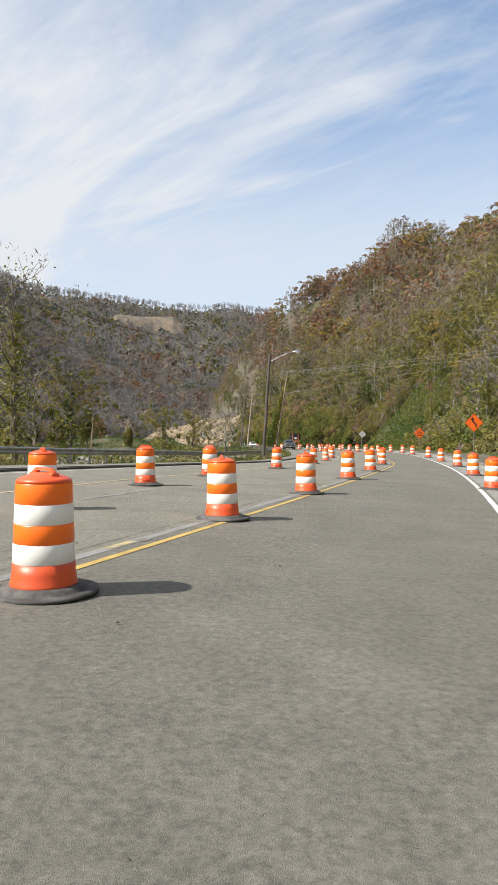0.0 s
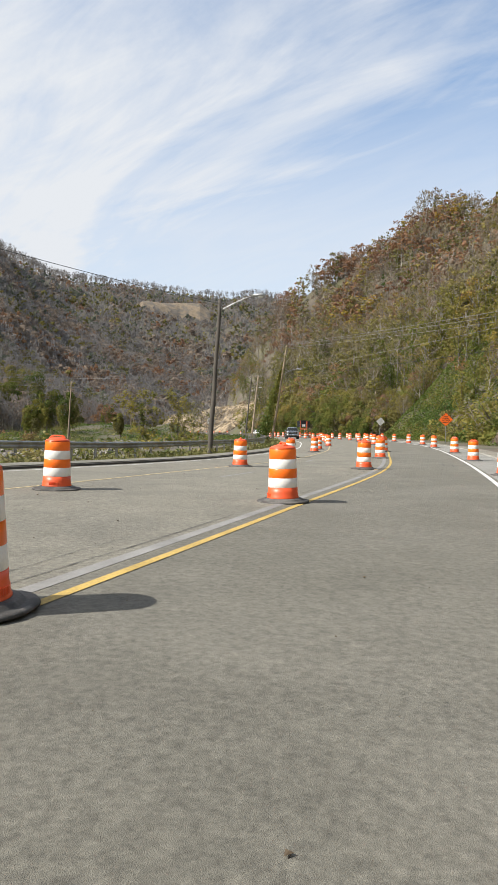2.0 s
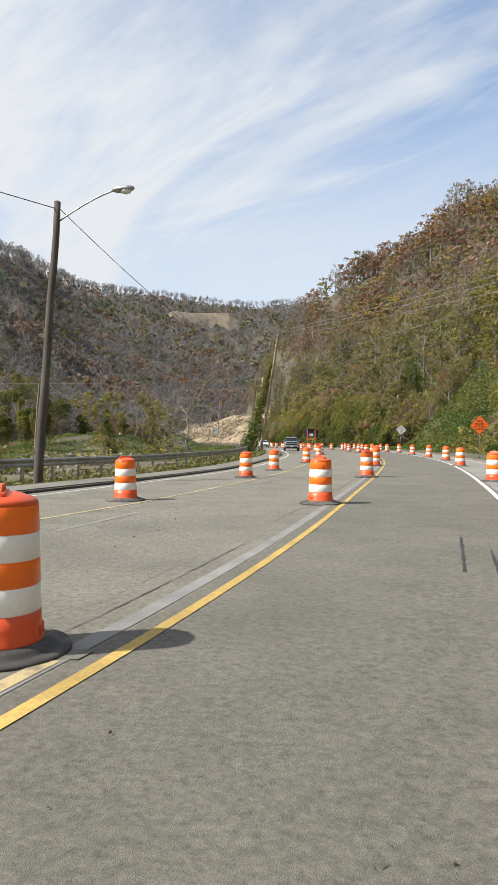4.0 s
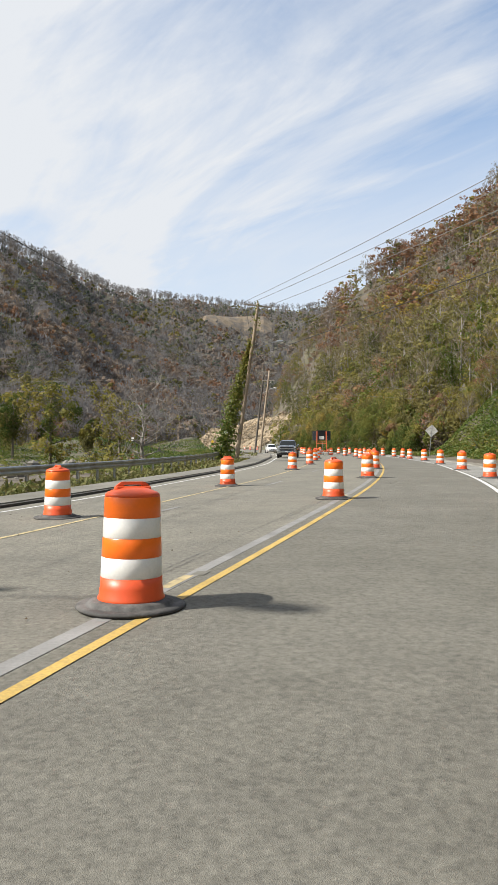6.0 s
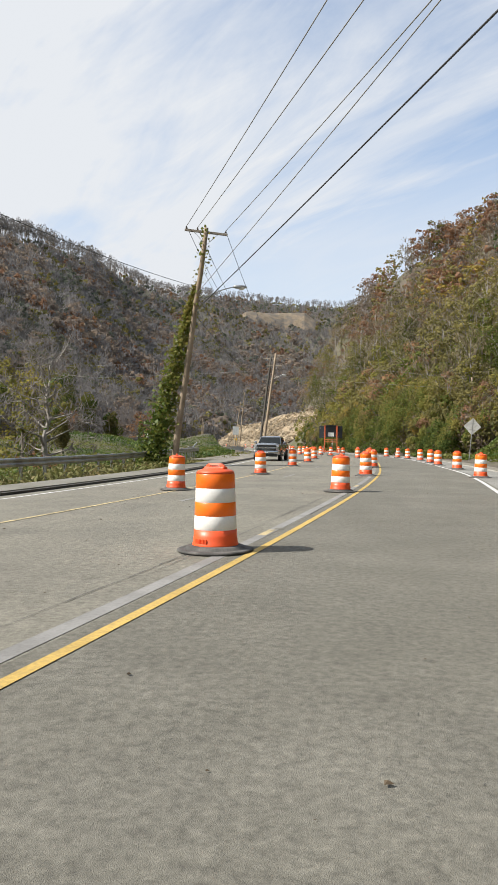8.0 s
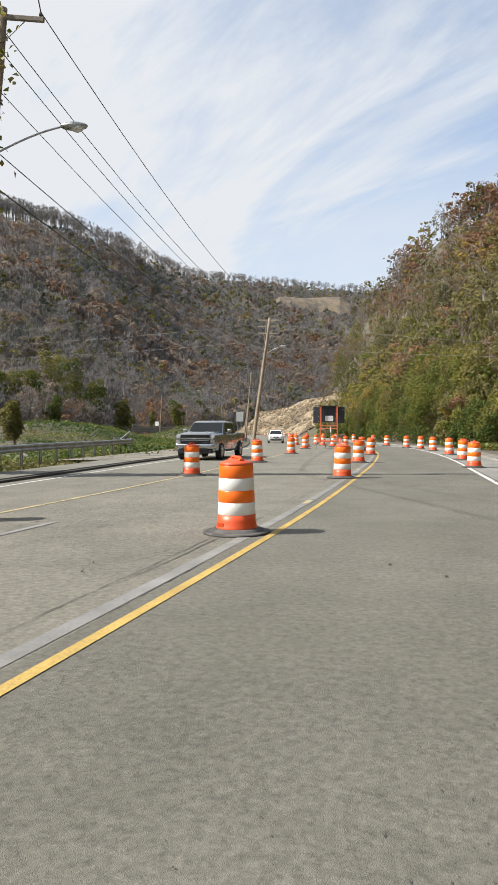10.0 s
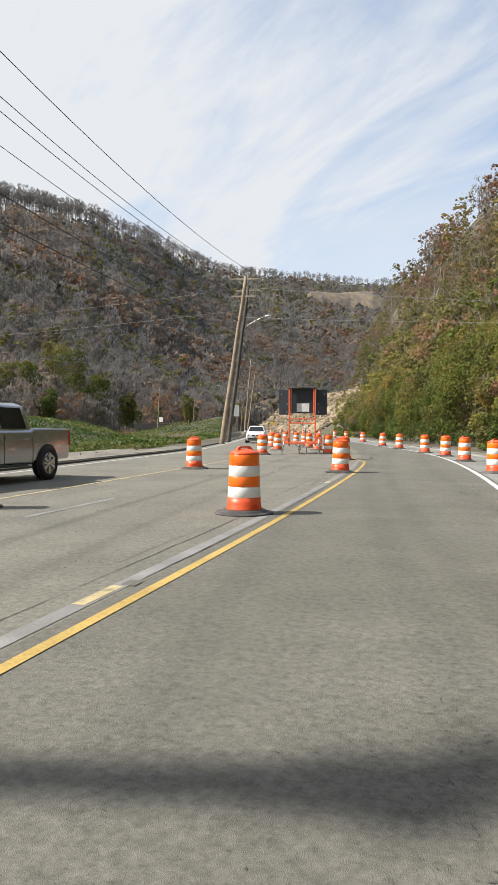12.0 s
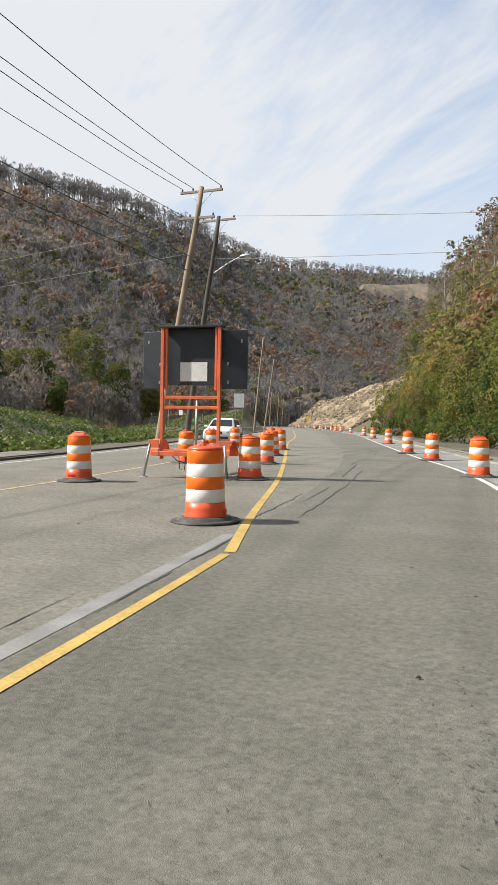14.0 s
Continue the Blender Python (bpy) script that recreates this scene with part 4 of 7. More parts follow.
def conifer_shape(seed, whorls=16, per=9):
    rs = np.random.RandomState(seed)
    bag = Bag()
    bag.add(*sliver_tube((0, 0, 0), (0.01, 0.01, 1), 0.014, 0.002, 6), 0)
    for k in range(whorls):
        t = 0.25 + 0.73 * k / whorls
        ln = 0.2 * (1 - t) ** 0.7 + 0.02
        for j in range(per):
            a = rs.uniform(0, 6.28)
            m = 5
            s = np.linspace(0.2, 1, m)[:, None]
            c = np.array([0, 0, t]) + s * np.array([math.cos(a) * ln, math.sin(a) * ln, -0.04]) + rs.normal(size=(m, 3)) * 0.008
            bag.add(*cards(rs, c, 0.04, flat=1.5, stretch=1.6), 5)
    return bag.arrays()


def strew(name, shapes, spots, heights, picks, label, category, seed, widths=None):
    """Many copies of the shapes joined into one mesh."""
    rs = np.random.RandomState(seed)
    vs, fs, ms, n = [], [], [], 0
    spin = rs.uniform(0, 2 * np.pi, len(spots))
    for k, (v, f, m) in enumerate(shapes):
        sel = np.where(picks == k)[0]
        if not len(sel):
            continue
        c, s = np.cos(spin[sel])[:, None], np.sin(spin[sel])[:, None]
        h = heights[sel][:, None]
        wd = (widths[sel][:, None] if widths is not None else 1.0) * h
        out = np.empty((len(sel), len(v), 3), np.float32)
        out[:, :, 0] = (c * v[:, 0] - s * v[:, 1]) * wd + spots[sel, 0:1]
        out[:, :, 1] = (s * v[:, 0] + c * v[:, 1]) * wd + spots[sel, 1:2]
        out[:, :, 2] = v[:, 2] * h + spots[sel, 2:3]
        vs.append(out.reshape(-1, 3))
        fs.append((f[None] + (np.arange(len(sel)) * len(v))[:, None, None]).reshape(-1, 3) + n)
        ms.append(np.tile(m, len(sel)))
        n += len(sel) * len(v)
    ob = mesh_np(name, np.concatenate(vs), np.concatenate(fs), TREE_MATS, idx=np.concatenate(ms))
    return tagged(ob, label, category, kind="stuff")


# haze over the far hills is put into twig, brown and evergreen tones
W_TWIG = crown_mat("haze_grey_twig_crowns", [(0.185, 0.176, 0.170), (0.243, 0.228, 0.218), (0.298, 0.276, 0.260)], 0.5)
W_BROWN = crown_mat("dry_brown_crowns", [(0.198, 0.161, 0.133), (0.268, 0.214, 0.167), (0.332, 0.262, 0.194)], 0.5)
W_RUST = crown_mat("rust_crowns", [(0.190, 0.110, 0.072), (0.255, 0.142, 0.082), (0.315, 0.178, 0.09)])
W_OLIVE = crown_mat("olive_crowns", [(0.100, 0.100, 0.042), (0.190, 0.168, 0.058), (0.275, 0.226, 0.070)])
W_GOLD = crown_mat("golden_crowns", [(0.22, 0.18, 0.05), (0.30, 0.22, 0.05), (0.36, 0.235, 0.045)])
# the darkest end stands in for shade in the gaps of the thicket
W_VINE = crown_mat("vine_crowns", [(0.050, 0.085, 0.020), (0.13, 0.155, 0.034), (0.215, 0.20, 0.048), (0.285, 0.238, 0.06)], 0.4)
# the same bare twigs with the warmth of sunlight put into the colour
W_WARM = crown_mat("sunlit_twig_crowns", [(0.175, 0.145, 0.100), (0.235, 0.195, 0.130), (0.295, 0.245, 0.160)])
W_DARK = crown_mat("haze_lifted_evergreen_crowns", [(0.110, 0.122, 0.098), (0.145, 0.156, 0.112), (0.185, 0.188, 0.124)], 0.4)
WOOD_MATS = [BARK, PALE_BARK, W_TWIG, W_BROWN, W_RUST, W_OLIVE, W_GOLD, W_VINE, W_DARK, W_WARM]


def unit(v):
    return v / (np.linalg.norm(v, axis=1, keepdims=True) + 1e-9)


def vertex_normals(v, f):
    out = np.zeros((len(v), 3))
    n = np.cross(v[f[:, 1]] - v[f[:, 0]], v[f[:, 2]] - v[f[:, 0]])
    for k in range(3):
        np.add.at(out, f[:, k], n)
    return unit(out)


def puffs(rs, centres, outward, size, stretch=1.2, loose=0.38, leafy=0.35):
    """Folded leaf kites that look outward; they are lit as one soft mass. Gives vertices, triangles and shading normals."""
    n = len(centres)
    nrm = unit(outward + loose * rs.normal(size=(n, 3)))
    a = rs.normal(size=(n, 3))
    a = unit(a - nrm * (a * nrm).sum(1, keepdims=True))
    b = np.cross(nrm, a)
    s = (np.broadcast_to(np.asarray(size, float), (n,)) * rs.uniform(0.6, 1.4, n))[:, None]
    v = np.stack([centres - a * s * 0.5 * stretch, centres - b * s * 0.5 - nrm * s * 0.12, centres + a * s * 0.5 * stretch, centres + b * s * 0.5 - nrm * s * 0.12], 1).reshape(-1, 3)
    k = 4 * np.arange(n)[:, None]
    f = np.concatenate([k + [0, 1, 2], k + [0, 2, 3]])
    g = np.cross(v[f[:n, 1]] - v[f[:n, 0]], v[f[:n, 2]] - v[f[:n, 0]])
    wrong = (g * nrm).sum(1) < 0
    both = np.concatenate([wrong, wrong])
    f[both] = f[both][:, ::-1]
    shade = unit(unit(outward) + leafy * nrm)
    return v, f, np.repeat(shade, 4, 0)


class Grove(Bag):
    """A bag that keeps shading normals too."""
    def put(self, v, f, m, nrm=None):
        v, f = np.asarray(v, float), np.asarray(f)
        self.nrm.append(vertex_normals(v, f) if nrm is None else nrm)
        self.add(v, f, m)

    def shape(self):
        v, f, m = self.arrays()
        return v, f, m, np.concatenate(self.nrm)


def wood_tree(seed, kind, n=260, leaf=0.045, lobes=11, wide=0.24, first=0.38, twigs=0, trunk=1, full=0.13, vine=0, seg=4):
    """A tree of the woods, one unit tall: slender bent trunk, rising limbs and a crown of leafy lobes with gaps between them."""
    rs = np.random.RandomState(seed)
    bag = Grove()
    bend = rs.uniform(-0.06, 0.06, 2)
    at = lambda t: np.array([bend[0] * math.sin(2.6 * t), bend[1] * math.sin(2.2 * t), 0.94 * t])
    cuts = np.linspace(-0.06, 1, 5 if lobes > 5 else 2)
    r = lambda t: 0.0135 * (1 - max(t, 0)) ** 0.8 + 0.002
    for p, q in zip(cuts, cuts[1:]):
        bag.put(*sliver_tube(at(p), at(q), r(p), r(q), seg), trunk)
    hubs, size = [], []
    for k in range(lobes):
        t = first + (1.0 - first) * (k + rs.uniform(0.1, 0.9)) / lobes
        a = k * 2.4 + rs.uniform(-0.5, 0.5)
        g = (t - first) / (1 - first)
        reach = wide * (0.35 + 0.65 * math.sin(math.pi * min(1.0, 0.22 + 0.72 * g))) * rs.uniform(0.55, 1.15)
        c = at(t) + [math.cos(a) * reach, math.sin(a) * reach, 0.03]
        start = at(max(0.15, t - rs.uniform(0.14, 0.26)))
        bag.put(*sliver_tube(start, c, 0.006, 0.0022, 3), trunk)
        for _ in range(twigs):
            e = c + rs.normal(size=3) * 0.055 + [0, 0, 0.05]
            bag.put(*sliver_tube(start + (c - start) * rs.uniform(0.5, 1), e, 0.0026, 0.001, 3), kind if kind in (2, 9) else trunk)
        hubs.append(c); size.append(full * rs.uniform(0.7, 1.25) * (1 - 0.35 * g))
    hubs, size = np.array(hubs), np.array(size)
    k = rs.randint(lobes, size=n)
    q = rs.normal(size=(n, 3)); q[:, 2] = q[:, 2] * 0.85 + 0.3
    q = unit(q)
    c = hubs[k] + q * (size[k] * rs.uniform(0.45, 1.08, n) ** 0.7)[:, None] * [1, 1, 0.8]
    out = unit(0.75 * q + 0.45 * unit(c - [0, 0, (1 + first) / 2]))
    if kind in (2, 9):
        h = 4 * n // 5
        v, f = cards(rs, c[:h], leaf * 0.28, stretch=7.0, lift=3.2)
        bag.put(v, f[:, ::-1], kind, np.repeat(out[:h], 4, 0))
        bag.put(*_with(puffs(rs, c[h:], out[h:], leaf * 0.6, 1.5, 0.5), kind))
    else:
        bag.put(*_with(puffs(rs, c, out, leaf), kind))
    if vine:
        t = rs.uniform(0.0, 0.8, vine)
        q = unit(rs.normal(size=(vine, 3)) * [1, 1, 0.3])
        c = np.array([at(x) for x in t]) + q * (0.075 * (1.15 - t) * rs.uniform(0.5, 1.2, vine))[:, None]
        bag.put(*_with(puffs(rs, c, q, leaf * 0.9), 7))
    return bag.shape()


def _with(vfn, m):
    return vfn[0], vfn[1], m, vfn[2]


def plant_woods(name, shapes, spots, heights, picks, label, category, seed, widths, tones):
    """Many trees joined into one mesh; each has a tone of its own."""
    rs = np.random.RandomState(seed)
    vs, fs, ms, ns, ts, n = [], [], [], [], [], 0
    spin = rs.uniform(0, 2 * np.pi, len(spots))
    for k, (v, f, m, nr) in enumerate(shapes):
        sel = np.where(picks == k)[0]
        if not len(sel):
            continue
        c, s = np.cos(spin[sel])[:, None], np.sin(spin[sel])[:, None]
        h = heights[sel][:, None]
        wd = widths[sel][:, None] * h
        out, nn = np.empty((len(sel), len(v), 3), np.float32), np.empty((len(sel), len(v), 3), np.float32)
        out[:, :, 0] = (c * v[:, 0] - s * v[:, 1]) * wd + spots[sel, 0:1]
        out[:, :, 1] = (s * v[:, 0] + c * v[:, 1]) * wd + spots[sel, 1:2]
        out[:, :, 2] = v[:, 2] * h + spots[sel, 2:3]
        nn[:, :, 0], nn[:, :, 1], nn[:, :, 2] = c * nr[:, 0] - s * nr[:, 1], s * nr[:, 0] + c * nr[:, 1], nr[:, 2]
        vs.append(out.reshape(-1, 3)); ns.append(nn.reshape(-1, 3))
        fs.append((f[None] + (np.arange(len(sel)) * len(v))[:, None, None]).reshape(-1, 3) + n)
        ms.append(np.tile(m, len(sel))); ts.append(np.repeat(tones[sel], len(v)))
        n += len(sel) * len(v)
    ob = mesh_np(name, np.concatenate(vs), np.concatenate(fs), WOOD_MATS, idx=np.concatenate(ms), normals=np.concatenate(ns), tone=np.concatenate(ts))
    return tagged(ob, label, category, kind="stuff")


def clumps(name, centres, radii, outward, per, leaf, kinds, tones, label, category, seed, parent=None):
    """A mass of foliage built of leafy clumps, hanging where their radii are taller than wide."""
    rs = np.random.RandomState(seed)
    L = len(centres)
    q = rs.normal(size=(L, per, 3)) + 0.8 * outward[:, None]
    q /= np.linalg.norm(q, axis=2, keepdims=True)
    ph = rs.uniform(0, 6.28, (L, 1))
    bump = 1 + 0.22 * np.sin(5 * np.arctan2(q[:, :, 1], q[:, :, 0]) + 3 * q[:, :, 2] + ph) * np.cos(4 * q[:, :, 2] + 2 * ph)
    c = centres[:, None] + q * radii[:, None] * (bump * rs.uniform(0.72, 1.06, (L, per)))[:, :, None]
    out = unit((q / radii[:, None]).reshape(-1, 3))
    out = unit(out + 0.25 * np.repeat(outward, per, 0))
    v, f, nr = puffs(rs, c.reshape(-1, 3), out, leaf, 1.15, 0.6, 1.6)
    kind = np.repeat(kinds, per)
    ob = mesh_np(name, v, f, WOOD_MATS, parent, idx=np.concatenate([kind, kind]), normals=nr, tone=np.repeat(np.repeat(tones, per) + 0.11 * rs.normal(size=L * per), 4))
    return tagged(ob, label, category, kind="stuff")


def polar_spots(rs, az0, az1, r0, r1, gap):
    """Jittered places between two azimuths and distances, r0 and r1 as functions of the azimuth."""
    out = []
    area = math.radians(az1 - az0)
    n = int(area * 0.5 * (r1**2 - r0**2) / gap**2)
    az = np.radians(rs.uniform(az0, az1, n))
    r = np.sqrt(rs.uniform(r0**2, r1**2, n))
    return EYE0[0] - r * np.sin(az), EYE0[1] + r * np.cos(az), np.degrees(az), r


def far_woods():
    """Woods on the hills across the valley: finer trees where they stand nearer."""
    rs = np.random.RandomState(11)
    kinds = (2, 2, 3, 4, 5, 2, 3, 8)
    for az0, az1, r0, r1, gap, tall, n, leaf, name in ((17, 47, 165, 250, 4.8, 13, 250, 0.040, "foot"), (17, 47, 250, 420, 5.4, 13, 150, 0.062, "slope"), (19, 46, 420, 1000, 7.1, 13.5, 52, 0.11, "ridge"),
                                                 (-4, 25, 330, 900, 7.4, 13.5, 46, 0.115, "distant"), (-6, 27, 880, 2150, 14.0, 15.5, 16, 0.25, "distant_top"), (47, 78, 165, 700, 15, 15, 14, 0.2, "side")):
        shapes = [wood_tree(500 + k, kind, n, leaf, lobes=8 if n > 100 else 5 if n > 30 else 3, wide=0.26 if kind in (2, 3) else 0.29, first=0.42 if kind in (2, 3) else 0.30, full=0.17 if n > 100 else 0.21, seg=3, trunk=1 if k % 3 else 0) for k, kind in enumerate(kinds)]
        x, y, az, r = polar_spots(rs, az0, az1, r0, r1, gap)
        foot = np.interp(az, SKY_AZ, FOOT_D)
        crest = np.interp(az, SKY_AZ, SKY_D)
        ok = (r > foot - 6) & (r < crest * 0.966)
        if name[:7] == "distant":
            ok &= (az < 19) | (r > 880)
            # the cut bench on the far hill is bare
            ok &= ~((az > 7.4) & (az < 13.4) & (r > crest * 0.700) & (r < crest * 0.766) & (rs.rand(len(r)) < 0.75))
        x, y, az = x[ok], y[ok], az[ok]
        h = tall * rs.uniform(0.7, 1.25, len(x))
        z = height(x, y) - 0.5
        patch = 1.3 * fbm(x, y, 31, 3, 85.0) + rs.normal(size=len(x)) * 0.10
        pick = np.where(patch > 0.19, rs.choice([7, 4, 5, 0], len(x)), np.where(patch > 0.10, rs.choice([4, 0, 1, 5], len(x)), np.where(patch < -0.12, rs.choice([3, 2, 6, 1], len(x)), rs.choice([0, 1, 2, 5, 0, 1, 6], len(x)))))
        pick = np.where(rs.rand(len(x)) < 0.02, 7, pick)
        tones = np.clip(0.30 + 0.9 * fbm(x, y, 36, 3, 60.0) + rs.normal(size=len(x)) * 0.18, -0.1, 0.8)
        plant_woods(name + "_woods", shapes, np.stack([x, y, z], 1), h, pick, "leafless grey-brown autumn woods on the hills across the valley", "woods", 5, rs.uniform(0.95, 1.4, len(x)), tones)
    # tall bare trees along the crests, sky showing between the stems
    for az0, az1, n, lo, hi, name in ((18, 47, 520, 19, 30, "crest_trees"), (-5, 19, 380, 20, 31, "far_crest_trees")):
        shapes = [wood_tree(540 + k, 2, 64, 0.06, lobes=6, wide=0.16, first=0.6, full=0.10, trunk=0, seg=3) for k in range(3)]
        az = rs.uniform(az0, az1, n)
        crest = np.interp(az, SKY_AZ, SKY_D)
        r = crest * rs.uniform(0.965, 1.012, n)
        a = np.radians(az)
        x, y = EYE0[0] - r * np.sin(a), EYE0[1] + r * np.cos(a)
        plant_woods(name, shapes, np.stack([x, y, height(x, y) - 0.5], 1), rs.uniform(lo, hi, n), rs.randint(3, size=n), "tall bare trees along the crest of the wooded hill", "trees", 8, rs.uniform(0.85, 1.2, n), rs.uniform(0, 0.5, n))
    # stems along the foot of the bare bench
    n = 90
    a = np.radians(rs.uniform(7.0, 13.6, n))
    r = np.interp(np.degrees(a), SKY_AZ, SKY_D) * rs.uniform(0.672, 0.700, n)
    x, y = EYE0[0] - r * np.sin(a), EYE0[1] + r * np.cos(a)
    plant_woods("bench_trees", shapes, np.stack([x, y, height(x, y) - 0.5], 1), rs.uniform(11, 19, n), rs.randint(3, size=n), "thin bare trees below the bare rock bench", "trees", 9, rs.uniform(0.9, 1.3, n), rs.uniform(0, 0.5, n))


far_woods()


def hillside_woods():
    """The woods on the steep slope right of the road, finer near it."""
    rs = np.random.RandomState(23)
    for lo, hi, gap, n, leaf, name in ((4.0, 46, 4.4, 430, 0.025, "hillside_woods"), (46, 130, 5.2, 140, 0.052, "hilltop_woods")):
        count = int(410 * (hi - lo) / gap**2)
        y = rs.uniform(15, 425, count)
        w = rs.uniform(lo, hi, count)
        x = toe(np.clip(y, -90, 400)) + w
        z = height(x, y) - 0.4
        ok = (z > 0.5) & ((x < 0.37 * y + (12 if hi < 50 else 34)) | (rs.rand(count) < 0.2))
        ok &= ~((np.abs(y - 150) < 17) & (w < 11))  # an open slide under vines
        ok &= ~((y > 255) & (x < -7.0 - 0.17 * (y - 265)))  # open towards the valley past the bend
        ok &= ~((y > 160) & (y < 262) & (w < 12))  # the roadside thicket stands here
        ok &= (w > 10) | (rs.rand(count) < 0.5)
        x, y, z, w = x[ok], y[ok], z[ok], w[ok]
        m = len(x)
        many = lambda f: int(n * f)
        shapes = [wood_tree(601, 9, many(0.8), leaf, 10, 0.22, 0.35, 2), wood_tree(602, 9, many(0.8), leaf, 9, 0.17, 0.45, 2, vine=many(0.3)), wood_tree(603, 3, many(1.0), leaf, 11, 0.26, 0.3, 1),
                  wood_tree(604, 4, many(1.1), leaf, 12, 0.28, 0.32), wood_tree(605, 4, many(0.9), leaf, 10, 0.24, 0.4, 1), wood_tree(606, 5, many(1.1), leaf, 11, 0.26, 0.28, 1, vine=many(0.35)),
                  wood_tree(607, 5, many(0.8), leaf, 9, 0.2, 0.4, 1, vine=many(0.6)), wood_tree(608, 6, many(1.0), leaf, 11, 0.26, 0.3), wood_tree(609, 7, many(0.9), leaf, 8, 0.14, 0.3, vine=many(1.0))]
        near_edge = (y > 250) & (x < 3.0 - 0.17 * (y - 265))
        tall = np.where((w < 12) | near_edge, rs.uniform(6.5, 11, m), np.where(w < 46, rs.uniform(9.0, 14.5, m), rs.uniform(10.0, 15.0, m)))
        tone = fbm(x, y, 57, 3, 30.0) + rs.normal(size=m) * 0.13
        up = smooth(16, 60, w)
        low = np.where(tone < -0.12, rs.choice([5, 1, 6, 6], m), np.where(tone < 0.1, rs.choice([5, 6, 5, 8, 1], m), rs.choice([8, 5, 8, 7, 6], m)))
        high = np.where(tone < -0.10, rs.choice([0, 0, 1, 2], m), np.where(tone < 0.12, rs.choice([0, 2, 3, 4, 5, 0], m), rs.choice([3, 4, 2, 7, 5], m)))
        pick = np.where(rs.rand(m) < up, high, low)
        tones = np.clip(0.38 + 0.7 * fbm(x, y, 58, 3, 18.0) + rs.normal(size=m) * 0.2, -0.1, 0.85)
        plant_woods(name, shapes, np.stack([x, y, z], 1), tall, pick, "autumn trees in grey, brown, rust and olive on the steep slope", "woods", 6, rs.uniform(0.95, 1.4, m), tones)


hillside_woods()


def rusty_tree(x, y, top, seed):
    """A broad rust-coloured tree that stands out on the skyline, with dark limbs and a full crown."""
    z = float(height(x, y)) - 0.5
    tall = min(max(top - z, 15.0), 27.0)
    v, f, m, nr = wood_tree(seed, 4, 2900, 0.019, lobes=30, wide=0.29, first=0.22, twigs=4, trunk=0, full=0.135, seg=6)
    root = thing("tree", pose(x, y, z, 0, 0, seed * 37 % 360), "broad rust-leaved tree standing out on the skyline", "tree")
    for name, sel in (("trunk", m == 0), ("crown", m != 0)):
        used, inv = np.unique(f[sel], return_inverse=True)
        mesh_np(name, v[used] * [tall * 1.1, tall * 1.1, tall], inv.reshape(f[sel].shape), WOOD_MATS, root, idx=m[sel], normals=nr[used], tone=np.full(len(used), 0.35))


rusty_tree(4.0, 376.0, 74.0, 651)
rusty_tree(30.4, 361.0, 86.0, 652)


